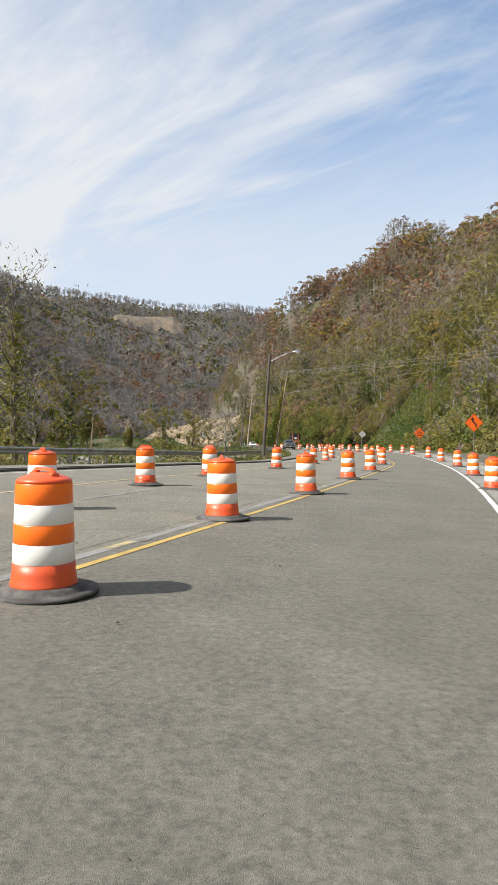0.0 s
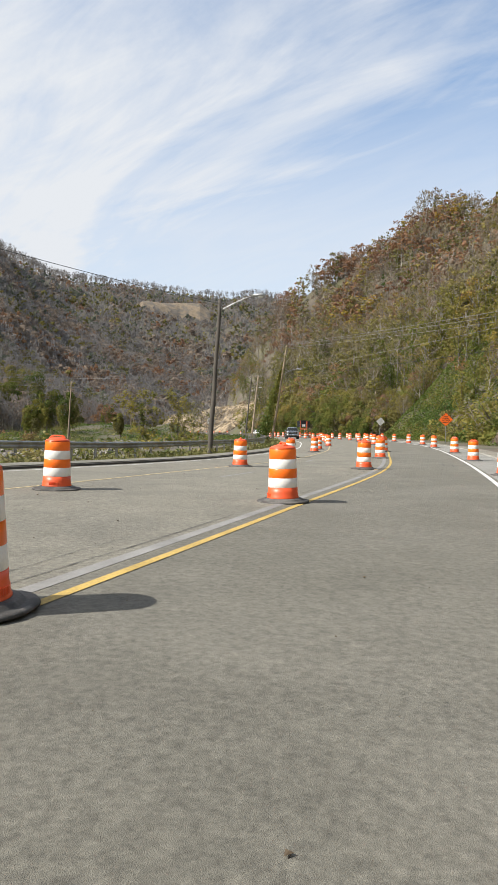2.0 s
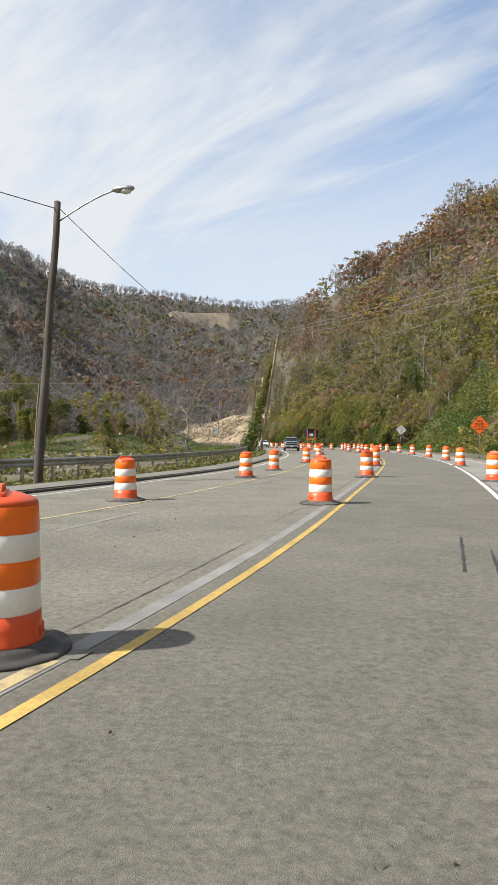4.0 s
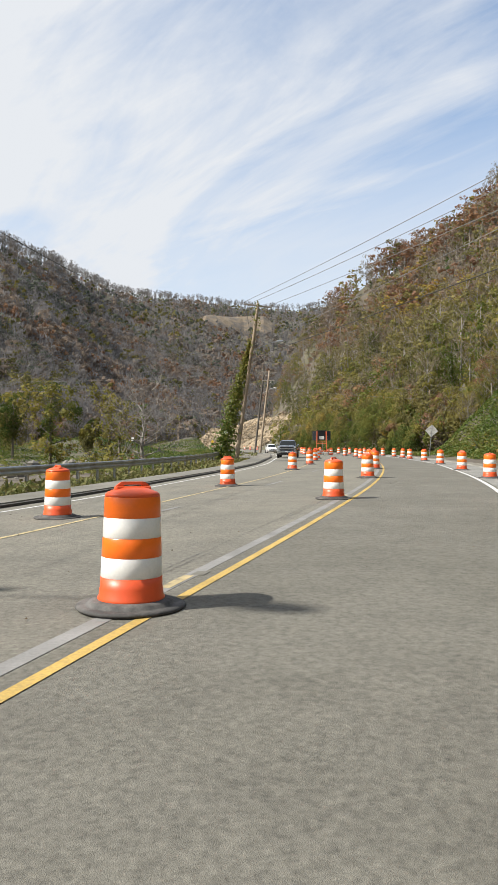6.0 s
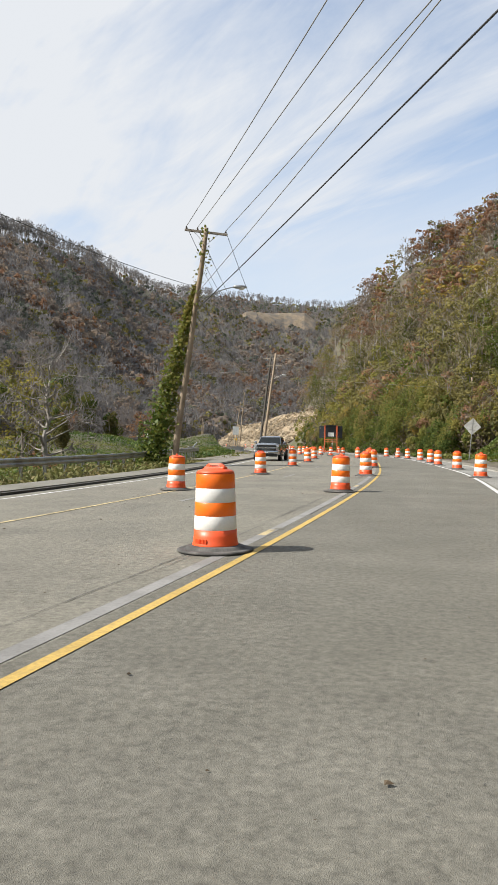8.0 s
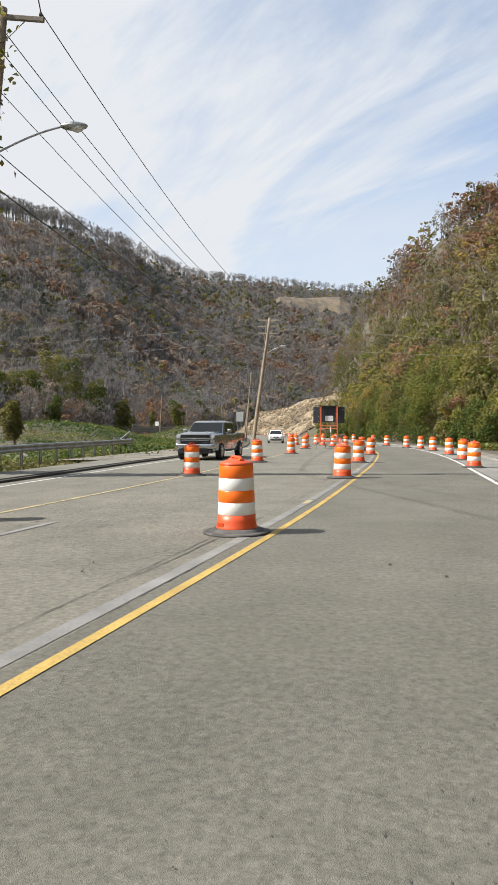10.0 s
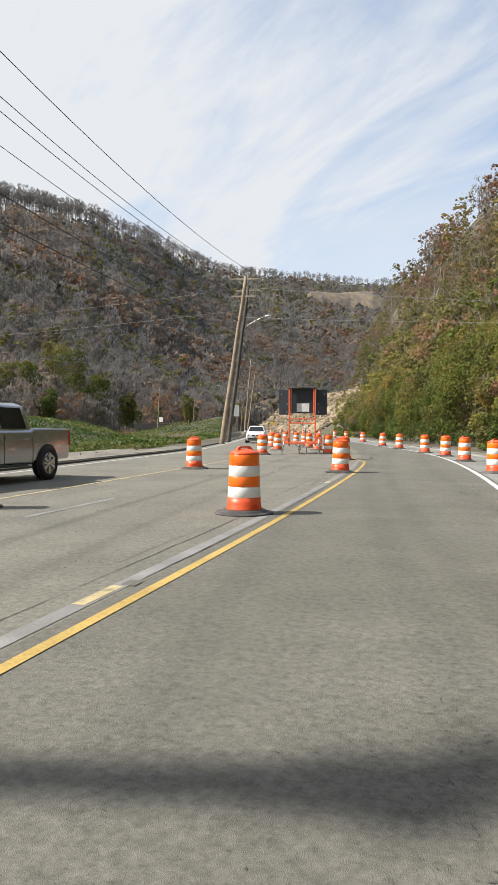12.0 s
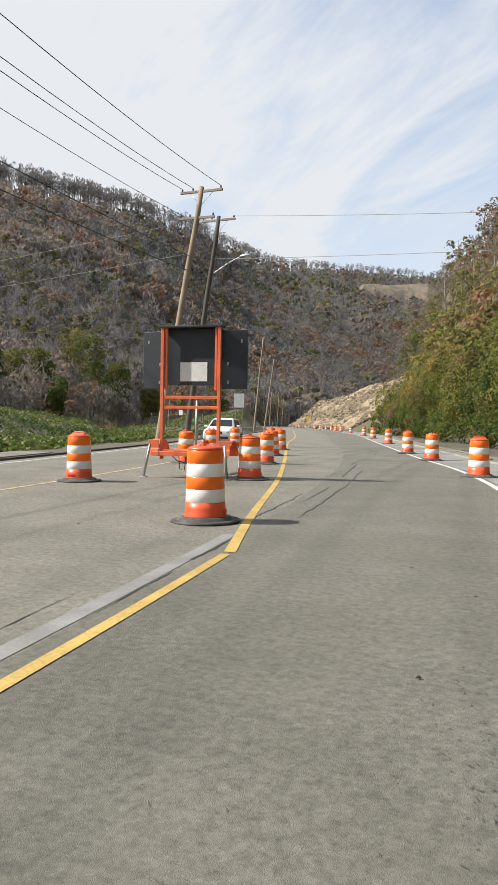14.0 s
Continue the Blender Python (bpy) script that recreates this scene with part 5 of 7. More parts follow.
def thicket():
    """The thicket hung with vines at the foot of the slope beside the bend."""
    rs = np.random.RandomState(29)
    foot = lambda y: 1.6 + 1.5 * smooth(180, 205, y)
    top = lambda y: 6.0 + 4.8 * smooth(168, 188, y) - 6.0 * smooth(226, 262, y) + 5.5 * fbm(y, y * 0 + 3, 403, 3, 13.0)
    n = 600
    y = rs.uniform(163, 266, n)
    s = rs.rand(n) ** 0.85
    tall = top(y)
    lean = 6.5 * s**2.2 + 4.6 * fbm(y, s * tall * 1.3, 401, 3, 6.0)
    c = np.stack([toe(y) + foot(y) + lean, y, 0.3 + tall * (1 - (1 - s) ** 1.4) * 0.94], 1)
    wide = rs.uniform(0.55, 1.35, n) * (0.75 + 0.4 * (tall > 8))
    hang = wide * np.where(rs.rand(n) < 0.35, rs.uniform(1.3, 2.2, n), rs.uniform(0.7, 1.1, n)) * np.where(s > 0.85, 0.6, 1)
    hang = np.minimum(hang, c[:, 2] + 0.3)
    outward = np.tile(np.array([[-0.85, -0.35, 0.35]]), (n, 1))
    tone = fbm(y, c[:, 2] * 1.5, 404, 3, 8.0) + rs.normal(size=n) * 0.09 + 0.2 * (s - 0.4)
    kind = np.where(tone > 0.27, rs.choice([4, 5, 5, 3], n), np.where(tone > 0.05, 5, 7))
    kind = np.where((tone > 0.12) & (tone < 0.17), 6, kind)
    # tones put gap shade into the leaves; darker and greener towards the foot
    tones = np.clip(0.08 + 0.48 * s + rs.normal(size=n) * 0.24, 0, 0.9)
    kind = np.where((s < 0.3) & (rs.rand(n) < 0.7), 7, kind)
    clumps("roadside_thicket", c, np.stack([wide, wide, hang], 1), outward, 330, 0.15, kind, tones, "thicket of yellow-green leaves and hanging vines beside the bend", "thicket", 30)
    # inner foliage and stems, shade put into their low tones, seen through the gaps
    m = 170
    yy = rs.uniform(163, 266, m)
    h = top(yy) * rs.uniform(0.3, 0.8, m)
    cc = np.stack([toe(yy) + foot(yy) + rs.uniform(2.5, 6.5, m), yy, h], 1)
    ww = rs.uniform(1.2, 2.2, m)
    clumps("thicket_inside", cc, np.stack([ww, ww, np.minimum(ww * 1.5, h)], 1), outward[:m], 110, 0.34, rs.choice([7, 5, 3], m), rs.uniform(0, 0.4, m), "inner leaves of the vine-hung thicket, shade put into their dark tones", "thicket", 31)
    # trees that stand out above it
    shapes = [wood_tree(621, 5, 900, 0.024, 15, 0.25, 0.25, 2, vine=350, seg=6), wood_tree(622, 4, 760, 0.024, 14, 0.27, 0.4, 3, seg=6), wood_tree(623, 9, 620, 0.024, 15, 0.24, 0.35, 5, seg=6), wood_tree(624, 7, 900, 0.024, 13, 0.2, 0.2, 1, vine=500, seg=6)]
    n = 64
    y = rs.uniform(158, 250, n)
    w = 6.0 + 7.5 * rs.rand(n)
    x = toe(y) + w
    tall = (6.0 + 6.5 * smooth(168, 192, y)) * rs.uniform(0.85, 1.25, n)
    plant_woods("roadside_trees", shapes, np.stack([x, y, height(x, y) - 0.3], 1), tall, rs.choice([0, 0, 0, 0, 3, 3, 3, 2, 2, 1], n), "yellowing, rusty and half-bare trees behind the vine-hung thicket", "trees", 30, rs.uniform(0.95, 1.3, n), rs.uniform(0.2, 0.8, n))


thicket()


def kudzu_slide():
    """The bright creeper over the open slide."""
    rs = np.random.RandomState(71)
    n = 42000
    y = rs.uniform(124, 180, n)
    w = 19 * rs.rand(n) ** 1.1
    x = toe(y) - 0.3 + w
    ok = np.abs(y - 150) < 24 - 0.7 * w + 5 * fbm(x, y, 72, 2, 8.0)
    c = np.stack([x, y, height(x, y) + 0.1 + 0.55 * rs.rand(n) * (0.6 + fbm(x, y, 73, 3, 4.0))], 1)[ok]
    v, f = cards(rs, c, 0.27, flat=0.8, stretch=1.1)
    tagged(mesh_np("slope_creeper", v, f, KUDZU), "bright green creeper covering an open slide on the slope", "creeper", kind="stuff")


kudzu_slide()


def vine_cover():
    """Vines lying over the foot of the slope in lumps and hanging from it, and the loose leaves between."""
    rs = np.random.RandomState(77)
    n = 2100
    y = np.where(rs.rand(n) < 0.6, rs.uniform(45, 190, n), np.where(rs.rand(n) < 0.5, rs.uniform(228, 292, n), rs.uniform(15, 335, n)))
    w = 34 * rs.rand(n) ** 1.35
    x = toe(np.clip(y, -90, 400)) + 0.5 + w
    ok = (x < 0.38 * y + 8) & ~((y > 262) & (x < -12.5 - 0.17 * (y - 265))) & ~((y > 158) & (y < 232) & (w < 8)) & ~((np.abs(y - 150) < 19 - 0.5 * w) & (w < 16))
    ok &= (fbm(x, y, 83, 3, 16.0) < 0.2) | (rs.rand(n) < 0.35)
    x, y, w = x[ok], y[ok], w[ok]
    n = len(x)
    wide = rs.uniform(0.6, 1.5, n) * (0.8 + 0.5 * smooth(4, 20, w))
    hang = wide * np.where((w > 5) & (rs.rand(n) < 0.4), rs.uniform(1.4, 3.0, n), rs.uniform(0.5, 0.9, n))
    c = np.stack([x, y, height(x, y) + hang * 0.35], 1)
    tone = fbm(x, y, 84, 3, 14.0) + rs.normal(size=n) * 0.1
    kind = np.where(tone > 0.22, rs.choice([3, 5, 5], n), np.where(tone > 0.08, 5, 7))
    clumps("vine_cover", c, np.stack([wide, wide, hang], 1), np.tile(np.array([[-0.8, -0.35, 0.5]]), (n, 1)), 100, 0.27, kind, np.clip(0.4 + rs.normal(size=n) * 0.25, 0, 0.95), "green and yellowing vines draped over the foot of the slope", "vines", 78)
    n = 42000
    y = np.where(rs.rand(n) < 0.72, rs.uniform(45, 215, n), rs.uniform(15, 335, n))
    w = 16 * rs.rand(n) ** 1.6
    x = toe(np.clip(y, -90, 400)) - 0.4 + w
    keep = (x < 0.38 * y + 8) & ~((y > 272) & (x < -12.5 - 0.17 * (y - 265))) & ~((y > 160) & (y < 258) & (w < 6))
    c = np.stack([x, y, height(x, y) + 0.05 + 0.4 * rs.rand(n)], 1)[keep]
    v, f = cards(rs, c, np.where(w < 6, 0.15, 0.28)[keep], flat=0.7, stretch=1.15)
    tagged(mesh_np("vine_ground_cover", v, f, VINE), "low vines and weeds on the foot of the slope", "vines", kind="stuff")


vine_cover()


def kudzu_field():
    """Low broad-leaved creeper over the river side of the road, and the weedy verge."""
    rs = np.random.RandomState(91)
    n = 125000
    y = np.where(rs.rand(n) < 0.7, rs.uniform(112, 258, n), rs.uniform(165, 235, n))
    u = -3.4 - 58 * rs.rand(n) ** 1.4
    x = EDGE_LEFT(y) + u
    lump = np.maximum(fbm(x, y, 93, 3, 3.2) + 0.16, 0.02) + 0.7 * np.maximum(fbm(x, y, 94, 2, 11.0), 0)
    z = height(x, y) + lump * 1.5 * rs.rand(n) ** 0.45
    edge = -4.6 - 1.6 * fbm(y, y * 0, 97, 3, 5.0) - 2.5 * smooth(160, 135, y)
    ok = ((y > 131) | (u < -9)) & (u < edge) & (rs.rand(n) < np.where(fbm(x, y, 96, 3, 9.0) > 0.17, 0.25, 1.0))
    v, f = cards(rs, np.stack([x, y, z], 1)[ok], rs.uniform(0.13, 0.29, n)[ok], flat=0.55, stretch=1.05)
    tagged(mesh_np("creeper_field", v, f, KUDZU), "low green creeper spreading over the bank", "creeper", kind="stuff")
    n = 32000
    y = rs.uniform(0, 160, n)
    u = -2.4 - 6.0 * rs.rand(n)
    x = EDGE_LEFT(y) + u
    z = height(x, y) + rs.rand(n) ** 2 * (0.12 + 0.35 * (fbm(x, y, 95, 2, 4.0) > 0.05))
    v, f = cards(rs, np.stack([x, y, z], 1), 0.11, flat=0.2, stretch=2.6)
    tagged(mesh_np("verge_grass", v, f, DRYGRASS), "short weedy grass between walkway and guardrail", "grass", kind="stuff")


kudzu_field()

# ---- road works: message trailer, signs ----
TRAILER_ORANGE = mat("trailer_orange_paint", (0.80, 0.17, 0.06), 0.45, vary=0.15, scale=2, fine=25, second=(0.62, 0.16, 0.08), second_scale=3)
PANEL_BLACK = mat("black_panel", (0.022, 0.026, 0.032), 0.5, vary=0.2, scale=1.5, fine=20)
SHEET_WHITE = mat("white_label_sheet", (0.72, 0.72, 0.69), 0.5, vary=0.12, scale=3, fine=30)
SIGN_ORANGE = mat("sign_orange", (0.92, 0.16, 0.018), 0.4, vary=0.06, scale=2, fine=30)
SIGN_BLACK = mat("sign_black", (0.02, 0.02, 0.02), 0.5, vary=0.0)
SIGN_BACK = mat("bare_sign_back", (0.42, 0.42, 0.40), 0.55, 0.3, vary=0.22, scale=2.5, fine=30, second=(0.28, 0.27, 0.24), second_at=(0.4, 0.7), second_scale=5)
SIGN_YELLOW = mat("sign_yellow", (0.80, 0.50, 0.02), 0.45, vary=0.06, scale=2, fine=30)
TYRE = mat("tyre_rubber", (0.025, 0.025, 0.026), 0.8, vary=0.2, scale=3, fine=30)


def wheel_mesh(r, width, seg=28):
    """Tyre standing on its own axis x."""
    prof = [(r * 0.64, -width * 0.42), (r * 0.80, -width * 0.5), (r * 0.94, -width * 0.46), (r, -width * 0.32), (r, width * 0.32), (r * 0.94, width * 0.46), (r * 0.80, width * 0.5), (r * 0.64, width * 0.42)]
    bm = lathe(prof, seg, cap=False)
    bmesh.ops.rotate(bm, verts=bm.verts, cent=(0, 0, 0), matrix=Matrix.Rotation(math.pi / 2, 3, "Y"))
    return bm


def message_trailer(m):
    root = thing("message_trailer", m, "orange message-board trailer with black folded panels seen from behind", "trailer")
    for x in (-0.69, 0.69):
        bm = bmesh.new()
        box(bm, (x, 0, 1.95), (0.075, 0.075, 3.05), 0.008)
        box(bm, (x + 0.09 * (1 if x < 0 else -1), 0.03, 2.75), (0.05, 0.05, 1.45), 0.006)
        part("mast", bm, TRAILER_ORANGE, root)
    for z, w in ((1.86, 1.38), (1.63, 1.30)):
        bm = bmesh.new()
        box(bm, (0, 0.01, z), (w, 0.06, 0.07), 0.008)
        part("crossbar", bm, TRAILER_ORANGE, root)
    bm = bmesh.new()
    box(bm, (0, 0.22, 2.80), (1.34, 0.12, 1.30), 0.012)
    board = part("board", bm, PANEL_BLACK, root, "black display case seen from its back")
    bm = bmesh.new()
    box(bm, (0.02, 0.154, 2.46), (0.66, 0.006, 0.44), 0.001)
    part("label_sheet", bm, SHEET_WHITE, board, "white label sheet")
    bm = bmesh.new()
    box(bm, (0, 0.1, 3.48), (1.50, 0.32, 0.05), 0.01)
    part("top_cover", bm, PANEL_BLACK, root)
    for s in (-1, 1):
        bm = bmesh.new()
        box(bm, (0, 0, 0), (0.60, 0.05, 1.34), 0.008)
        w = part("wing_panel", bm, PANEL_BLACK, root, "black folded-out side panel")
        w.matrix_local = pose(s * 0.98, 0.24, 2.74, 0, 0, s * 9)
        for k, (px, pz) in enumerate(((-0.16, 0.42), (0.15, -0.1), (0.14, -0.52))):
            b2 = bmesh.new()
            box(b2, (px * s * -1, -0.029, pz), (0.035, 0.008, 0.075), 0.002)
            part("latch", b2, GALV, w, "small bright latch")
    bm = bmesh.new()
    tube(bm, [(0.17, -0.05, 0.55), (0.16, 0.02, 1.8)], 0.03, 8)
    part("winch_post", bm, GALV, root, "grey galvanised post")
    # chassis
    bm = bmesh.new()
    for y in (-0.15, 1.25):
        box(bm, (0, y, 0.56), (1.75, 0.08, 0.10), 0.01)
    for x in (-0.72, 0.72):
        box(bm, (x, 0.55, 0.56), (0.08, 1.5, 0.10), 0.01)
    box(bm, (0, 2.1, 0.54), (0.1, 1.8, 0.1), 0.01)
    box(bm, (-0.05, 0.4, 0.62), (1.3, 0.9, 0.05), 0.01)
    part("chassis", bm, TRAILER_ORANGE, root)
    bm = bmesh.new()
    tube(bm, [(-0.35, -0.16, 0.50), (-0.2, -0.2, 0.40), (0.05, -0.2, 0.36), (0.2, -0.16, 0.50)], 0.015, 6)
    tube(bm, [(-0.22, -0.1, 0.52), (-0.18, -0.16, 0.22), (-0.06, -0.16, 0.2), (-0.05, -0.1, 0.5)], 0.012, 6)
    part("cable_loop", bm, CABLE, root, "dangling black cables")
    for s in (-1, 1):
        bm = bmesh.new()
        pts = []
        for k in range(9):
            a = math.pi * k / 8
            pts.append((0.36 * math.cos(a), 0.36 * math.sin(a)))
        for (y0, z0), (y1, z1) in zip(pts, pts[1:]):
            mid = (s * 0.86, 0.25 + (y0 + y1) / 2, 0.52 + (z0 + z1) / 2)
            box(bm, mid, (0.26, math.hypot(y1 - y0, z1 - z0) + 0.01, 0.02), 0.0, Matrix.Rotation(math.atan2(z1 - z0, y1 - y0), 3, "X"))
        box(bm, (s * 0.86, -0.06, 0.72), (0.26, 0.03, 0.32), 0.006)
        part("mudguard", bm, TRAILER_ORANGE, root)
    for x, y, dx in ((-0.90, -0.18, -0.16), (0.90, -0.18, 0.06), (-0.30, 1.2, 0.0), (0.25, -0.2, 0.0)):
        bm = bmesh.new()
        tube(bm, [(x + dx, y, 0.03), (x, y, 0.78 if abs(x) > 0.5 else 0.56)], 0.03, 8)
        box(bm, (x + dx, y, 0.012), (0.14, 0.12, 0.024), 0.004)
        part("jack", bm, GALV, root, "grey galvanised levelling jack")
    return root


message_trailer(pose(7.87, 158.75, 0.0, 0, 0, 7.9))


def text_mesh(body, size, material, parent, m, name="lettering", spread=1.0):
    cu = bpy.data.curves.new(name, "FONT")
    cu.body, cu.size, cu.align_x, cu.align_y = body, size, "CENTER", "CENTER"
    cu.extrude, cu.offset = 0.002, size * 0.02
    tmp = bpy.data.objects.new(name, cu)
    scene.collection.objects.link(tmp)
    dg = bpy.context.evaluated_depsgraph_get()
    me = bpy.data.meshes.new_from_object(tmp.evaluated_get(dg))
    bpy.data.objects.remove(tmp)
    me.materials.clear(); me.materials.append(material)
    ob = new(name, me)
    ob.parent = parent
    ob.matrix_local = m
    return ob


def diamond_sign(m, side, centre, face, label, border=None, back=False, lean=0.0, post=GALV):
    """A square plate standing on its corner on a post; it faces -y."""
    root = thing("road_sign", m, label, "road sign")
    bm = bmesh.new()
    box(bm, (0, 0.05, (centre + 0.15) / 2), (0.07, 0.05, centre + 0.9), 0.006)
    part("post", bm, post, root)
    bm = bmesh.new()
    h = side / math.sqrt(2)
    out = []
    for k in range(4):
        a = math.pi / 2 * k
        for d in (-0.05, 0.05):
            p = Vector((math.sin(a) * h, 0, math.cos(a) * h))
            q = Vector((math.sin(a + math.pi / 2 * (1 if d > 0 else -1)) * h, 0, math.cos(a + math.pi / 2 * (1 if d > 0 else -1)) * h))
            out.append(p.lerp(q, 0.05))
    lo = [bm.verts.new(p) for p in out]
    hi = [bm.verts.new(p + Vector((0, 0.012, 0))) for p in out]
    bm.faces.new(lo); bm.faces.new(hi[::-1])
    for k in range(8):
        bm.faces.new((lo[k], hi[k], hi[(k + 1) % 8], lo[(k + 1) % 8]))
    bmesh.ops.recalc_face_normals(bm, faces=bm.faces)
    plate = part("plate", bm, face, root)
    plate.matrix_local = pose(0, 0, centre)
    if border:
        bm = bmesh.new()
        for k in range(4):
            a = math.pi / 2 * k
            p = Vector((math.sin(a) * h * 0.93, -0.003, math.cos(a) * h * 0.93))
            q = Vector((math.sin(a + math.pi / 2) * h * 0.93, -0.003, math.cos(a + math.pi / 2) * h * 0.93))
            mid, d = (p + q) / 2, q - p
            box(bm, mid, (d.length, 0.002, 0.022), 0.0, Matrix.Rotation(-math.atan2(d.z, d.x), 3, "Y"))
        part("border", bm, border, plate, "black border line")
    if back:
        bm = bmesh.new()
        box(bm, (0, -0.015, 0), (0.06, 0.03, side * 1.25), 0.004)
        for z in (-0.3, 0.3):
            box(bm, (0, -0.02, z), (0.5, 0.02, 0.05), 0.003)
        part("bracket", bm, GALV, plate)
    return root, plate


# the warning sign with four rows of words, and the shifting-lane arrow
s1, plate1 = diamond_sign(pose(23.7, 103.0, 0.1, 0, 0, 2), 1.19, 2.72, SIGN_ORANGE, "orange diamond warning sign with four rows of black words", SIGN_BLACK)
for k, word in enumerate(("NEW", "TRAFFIC", "PATTERN", "AHEAD")):
    text_mesh(word, 0.235, SIGN_BLACK, plate1, pose(0, -0.004, 0.345 - 0.23 * k, 90, 0, 0))
s2, plate2 = diamond_sign(pose(18.7, 60.5, 0.2, 0, 0, 4), 1.19, 2.95, SIGN_ORANGE, "orange diamond warning sign with a black winding arrow", SIGN_BLACK)


def arrow(parent):
    bm = bmesh.new()
    pts = [Vector((0.20, -0.004, -0.42)), Vector((0.20, -0.004, -0.24)), Vector((0.10, -0.004, -0.09)), Vector((-0.07, -0.004, 0.05)), Vector((-0.13, -0.004, 0.20)), Vector((-0.13, -0.004, 0.27))]
    half = 0.065
    L, R = [], []
    for k, p in enumerate(pts):
        d = (pts[min(k + 1, 5)] - pts[max(k - 1, 0)]).normalized()
        n = Vector((d.z, 0, -d.x))
        L.append(bm.verts.new(p - n * half)); R.append(bm.verts.new(p + n * half))
    for k in range(5):
        bm.faces.new((L[k], R[k], R[k + 1], L[k + 1]))
    bm.faces.new([bm.verts.new((-0.13 + dx, -0.004, z)) for dx, z in ((-0.18, 0.24), (0.18, 0.24), (0.0, 0.50))])
    part("arrow", bm, SIGN_BLACK, parent, "black winding arrow")


arrow(plate2)
s3, plate3 = diamond_sign(pose(21.9, 150.6, 0.2, 0, 5, -12), 1.15, 3.05, SIGN_BACK, "grey back of a leaning diamond sign among vines", None, True)
s5, plate5 = diamond_sign(pose(-46.0, 331, 0.0, 0, 0, 16), 0.95, 2.9, SIGN_YELLOW, "small yellow diamond sign beside the bend")
s6, plate6 = diamond_sign(pose(22.8, 62.5, 0.3, 0, 0, 25), 0.92, 2.7, SIGN_BACK, "grey back of a diamond sign above the verge", None, True)


def board_sign(m):
    root = thing("road_sign", m, "pale rectangular sign back on two posts", "road sign")
    for x in (-0.4, 0.4):
        bm = bmesh.new()
        box(bm, (x, 0.04, 2.4), (0.06, 0.05, 5.6), 0.006)
        part("post", bm, GALV, root)
    bm = bmesh.new()
    box(bm, (0, 0, 4.3), (1.25, 0.02, 1.7), 0.004)
    part("plate", bm, SHEET_WHITE, root)
    return root


board_sign(pose(-18.6, 221, -0.3, 0, 0, 18))

# ---- more poles and all cables ----
utility_pole((-19.6, 228, -1.0), (-18.6, 228.6, 12.6), "leaning weathered pole beside the far road", WOOD_POLE, 0.16, 0.1)
utility_pole((-25.0, 245, -1.0), (-23.6, 245.6, 11.4), "leaning weathered pole beside the far road", WOOD_POLE, 0.16, 0.1)
for px, py, ph in ((-66, 352, 11.5), (-74, 380, 11), (-81, 404, 11), (-60, 300, 10), (-52, 262, 9.5)):
    gz = float(height(px, py))
    utility_pole((px, py, gz - 0.5), (px + 0.6, py, gz + ph), "distant bare utility pole", WOOD_POLE, 0.15, 0.1)
pole_w, tops_w = utility_pole((-37.0, 148, -1.0), (-36.4, 148.2, 10.5), "grey pole standing on the river bank", WOOD_POLE, 0.15, 0.1)
gz = float(height(30.5, 70))
pole_e, tops_e = utility_pole((30.5, 70, gz - 1.0), (30.5, 70, 11.35), "utility pole on the steep slope", WOOD_POLE, 0.19, 0.12, 2.75, (1, 0.1, -0.25), (-0.46, -0.04, 0.46))
gz = float(height(-150, 212))
pole_l, tops_l = utility_pole((-150, 212, gz - 1), (-150, 212, gz + 13), "distant utility pole across the river", WOOD_POLE, 0.19, 0.12, 2.6, (0.2, 1, 0))


gz = float(height(24.5, 178))
utility_pole((24.5, 178, gz - 1), (24.5, 178, 10.6), "weathered pole among the hillside trees", WOOD_POLE, 0.17, 0.11)


def cable(a, b, sag, radius, material, label):
    a, b = Vector(a), Vector(b)
    n = 24
    pts = [a.lerp(b, k / n) - Vector((0, 0, 4 * sag * (k / n) * (1 - k / n))) for k in range(n + 1)]
    bm = tube(bmesh.new(), pts, radius, 5)
    ob = part("cable", bm, material)
    return tagged(ob, label, "cable", "overhead cables")


for k in range(3):
    cable(tops_b[k], tops_c[k], 1.6, 0.016, CABLE, "thin overhead power cable between the leaning poles")
    cable(tops_b[k], tops_e[k], 0.3, 0.019, CABLE_AL, "thin overhead power cable crossing the road")
cable((3.95, 120.7, 10.0), (30.74, 70, 11.3), 0.25, 0.016, CABLE_AL, "slack grey cable crossing the road")
cable((3.85, 120.75, 9.0), (30.3, 70, 8.85), 0.2, 0.022, CABLE, "thick black telephone cable crossing the road")
cable((3.8, 120.75, 8.9), (-2.75, 178.2, 9.6), 0.9, 0.020, CABLE, "thick black telephone cable along the road")
cable((3.95, 120.7, 9.9), (-2.7, 178.3, 10.4), 0.9, 0.017, CABLE, "thin black cable along the road")
cable((4.3, 120.55, 11.5), (-3.35, 178.75, 12.75), 1.2, 0.013, CABLE, "thin black cable along the road")
cable((0.72, 63.4, 9.4), (4.02, 120.7, 10.4), 1.6, 0.014, CABLE, "thin supply cable to the street lamp")
cable((0.70, 63.4, 9.3), (-26.0, 20.0, 11.8), 1.0, 0.016, CABLE, "thin supply cable to the street lamp")
for k, drop in ((0, 0.0), (2, 1.9)):
    cable(Vector(tops_d[k]) - Vector((0, 0, drop)), Vector(tops_l[k]) + Vector((0, 0, 1.7 - drop)), 2.4, 0.016, CABLE_AL, "slack pale cable over the valley")
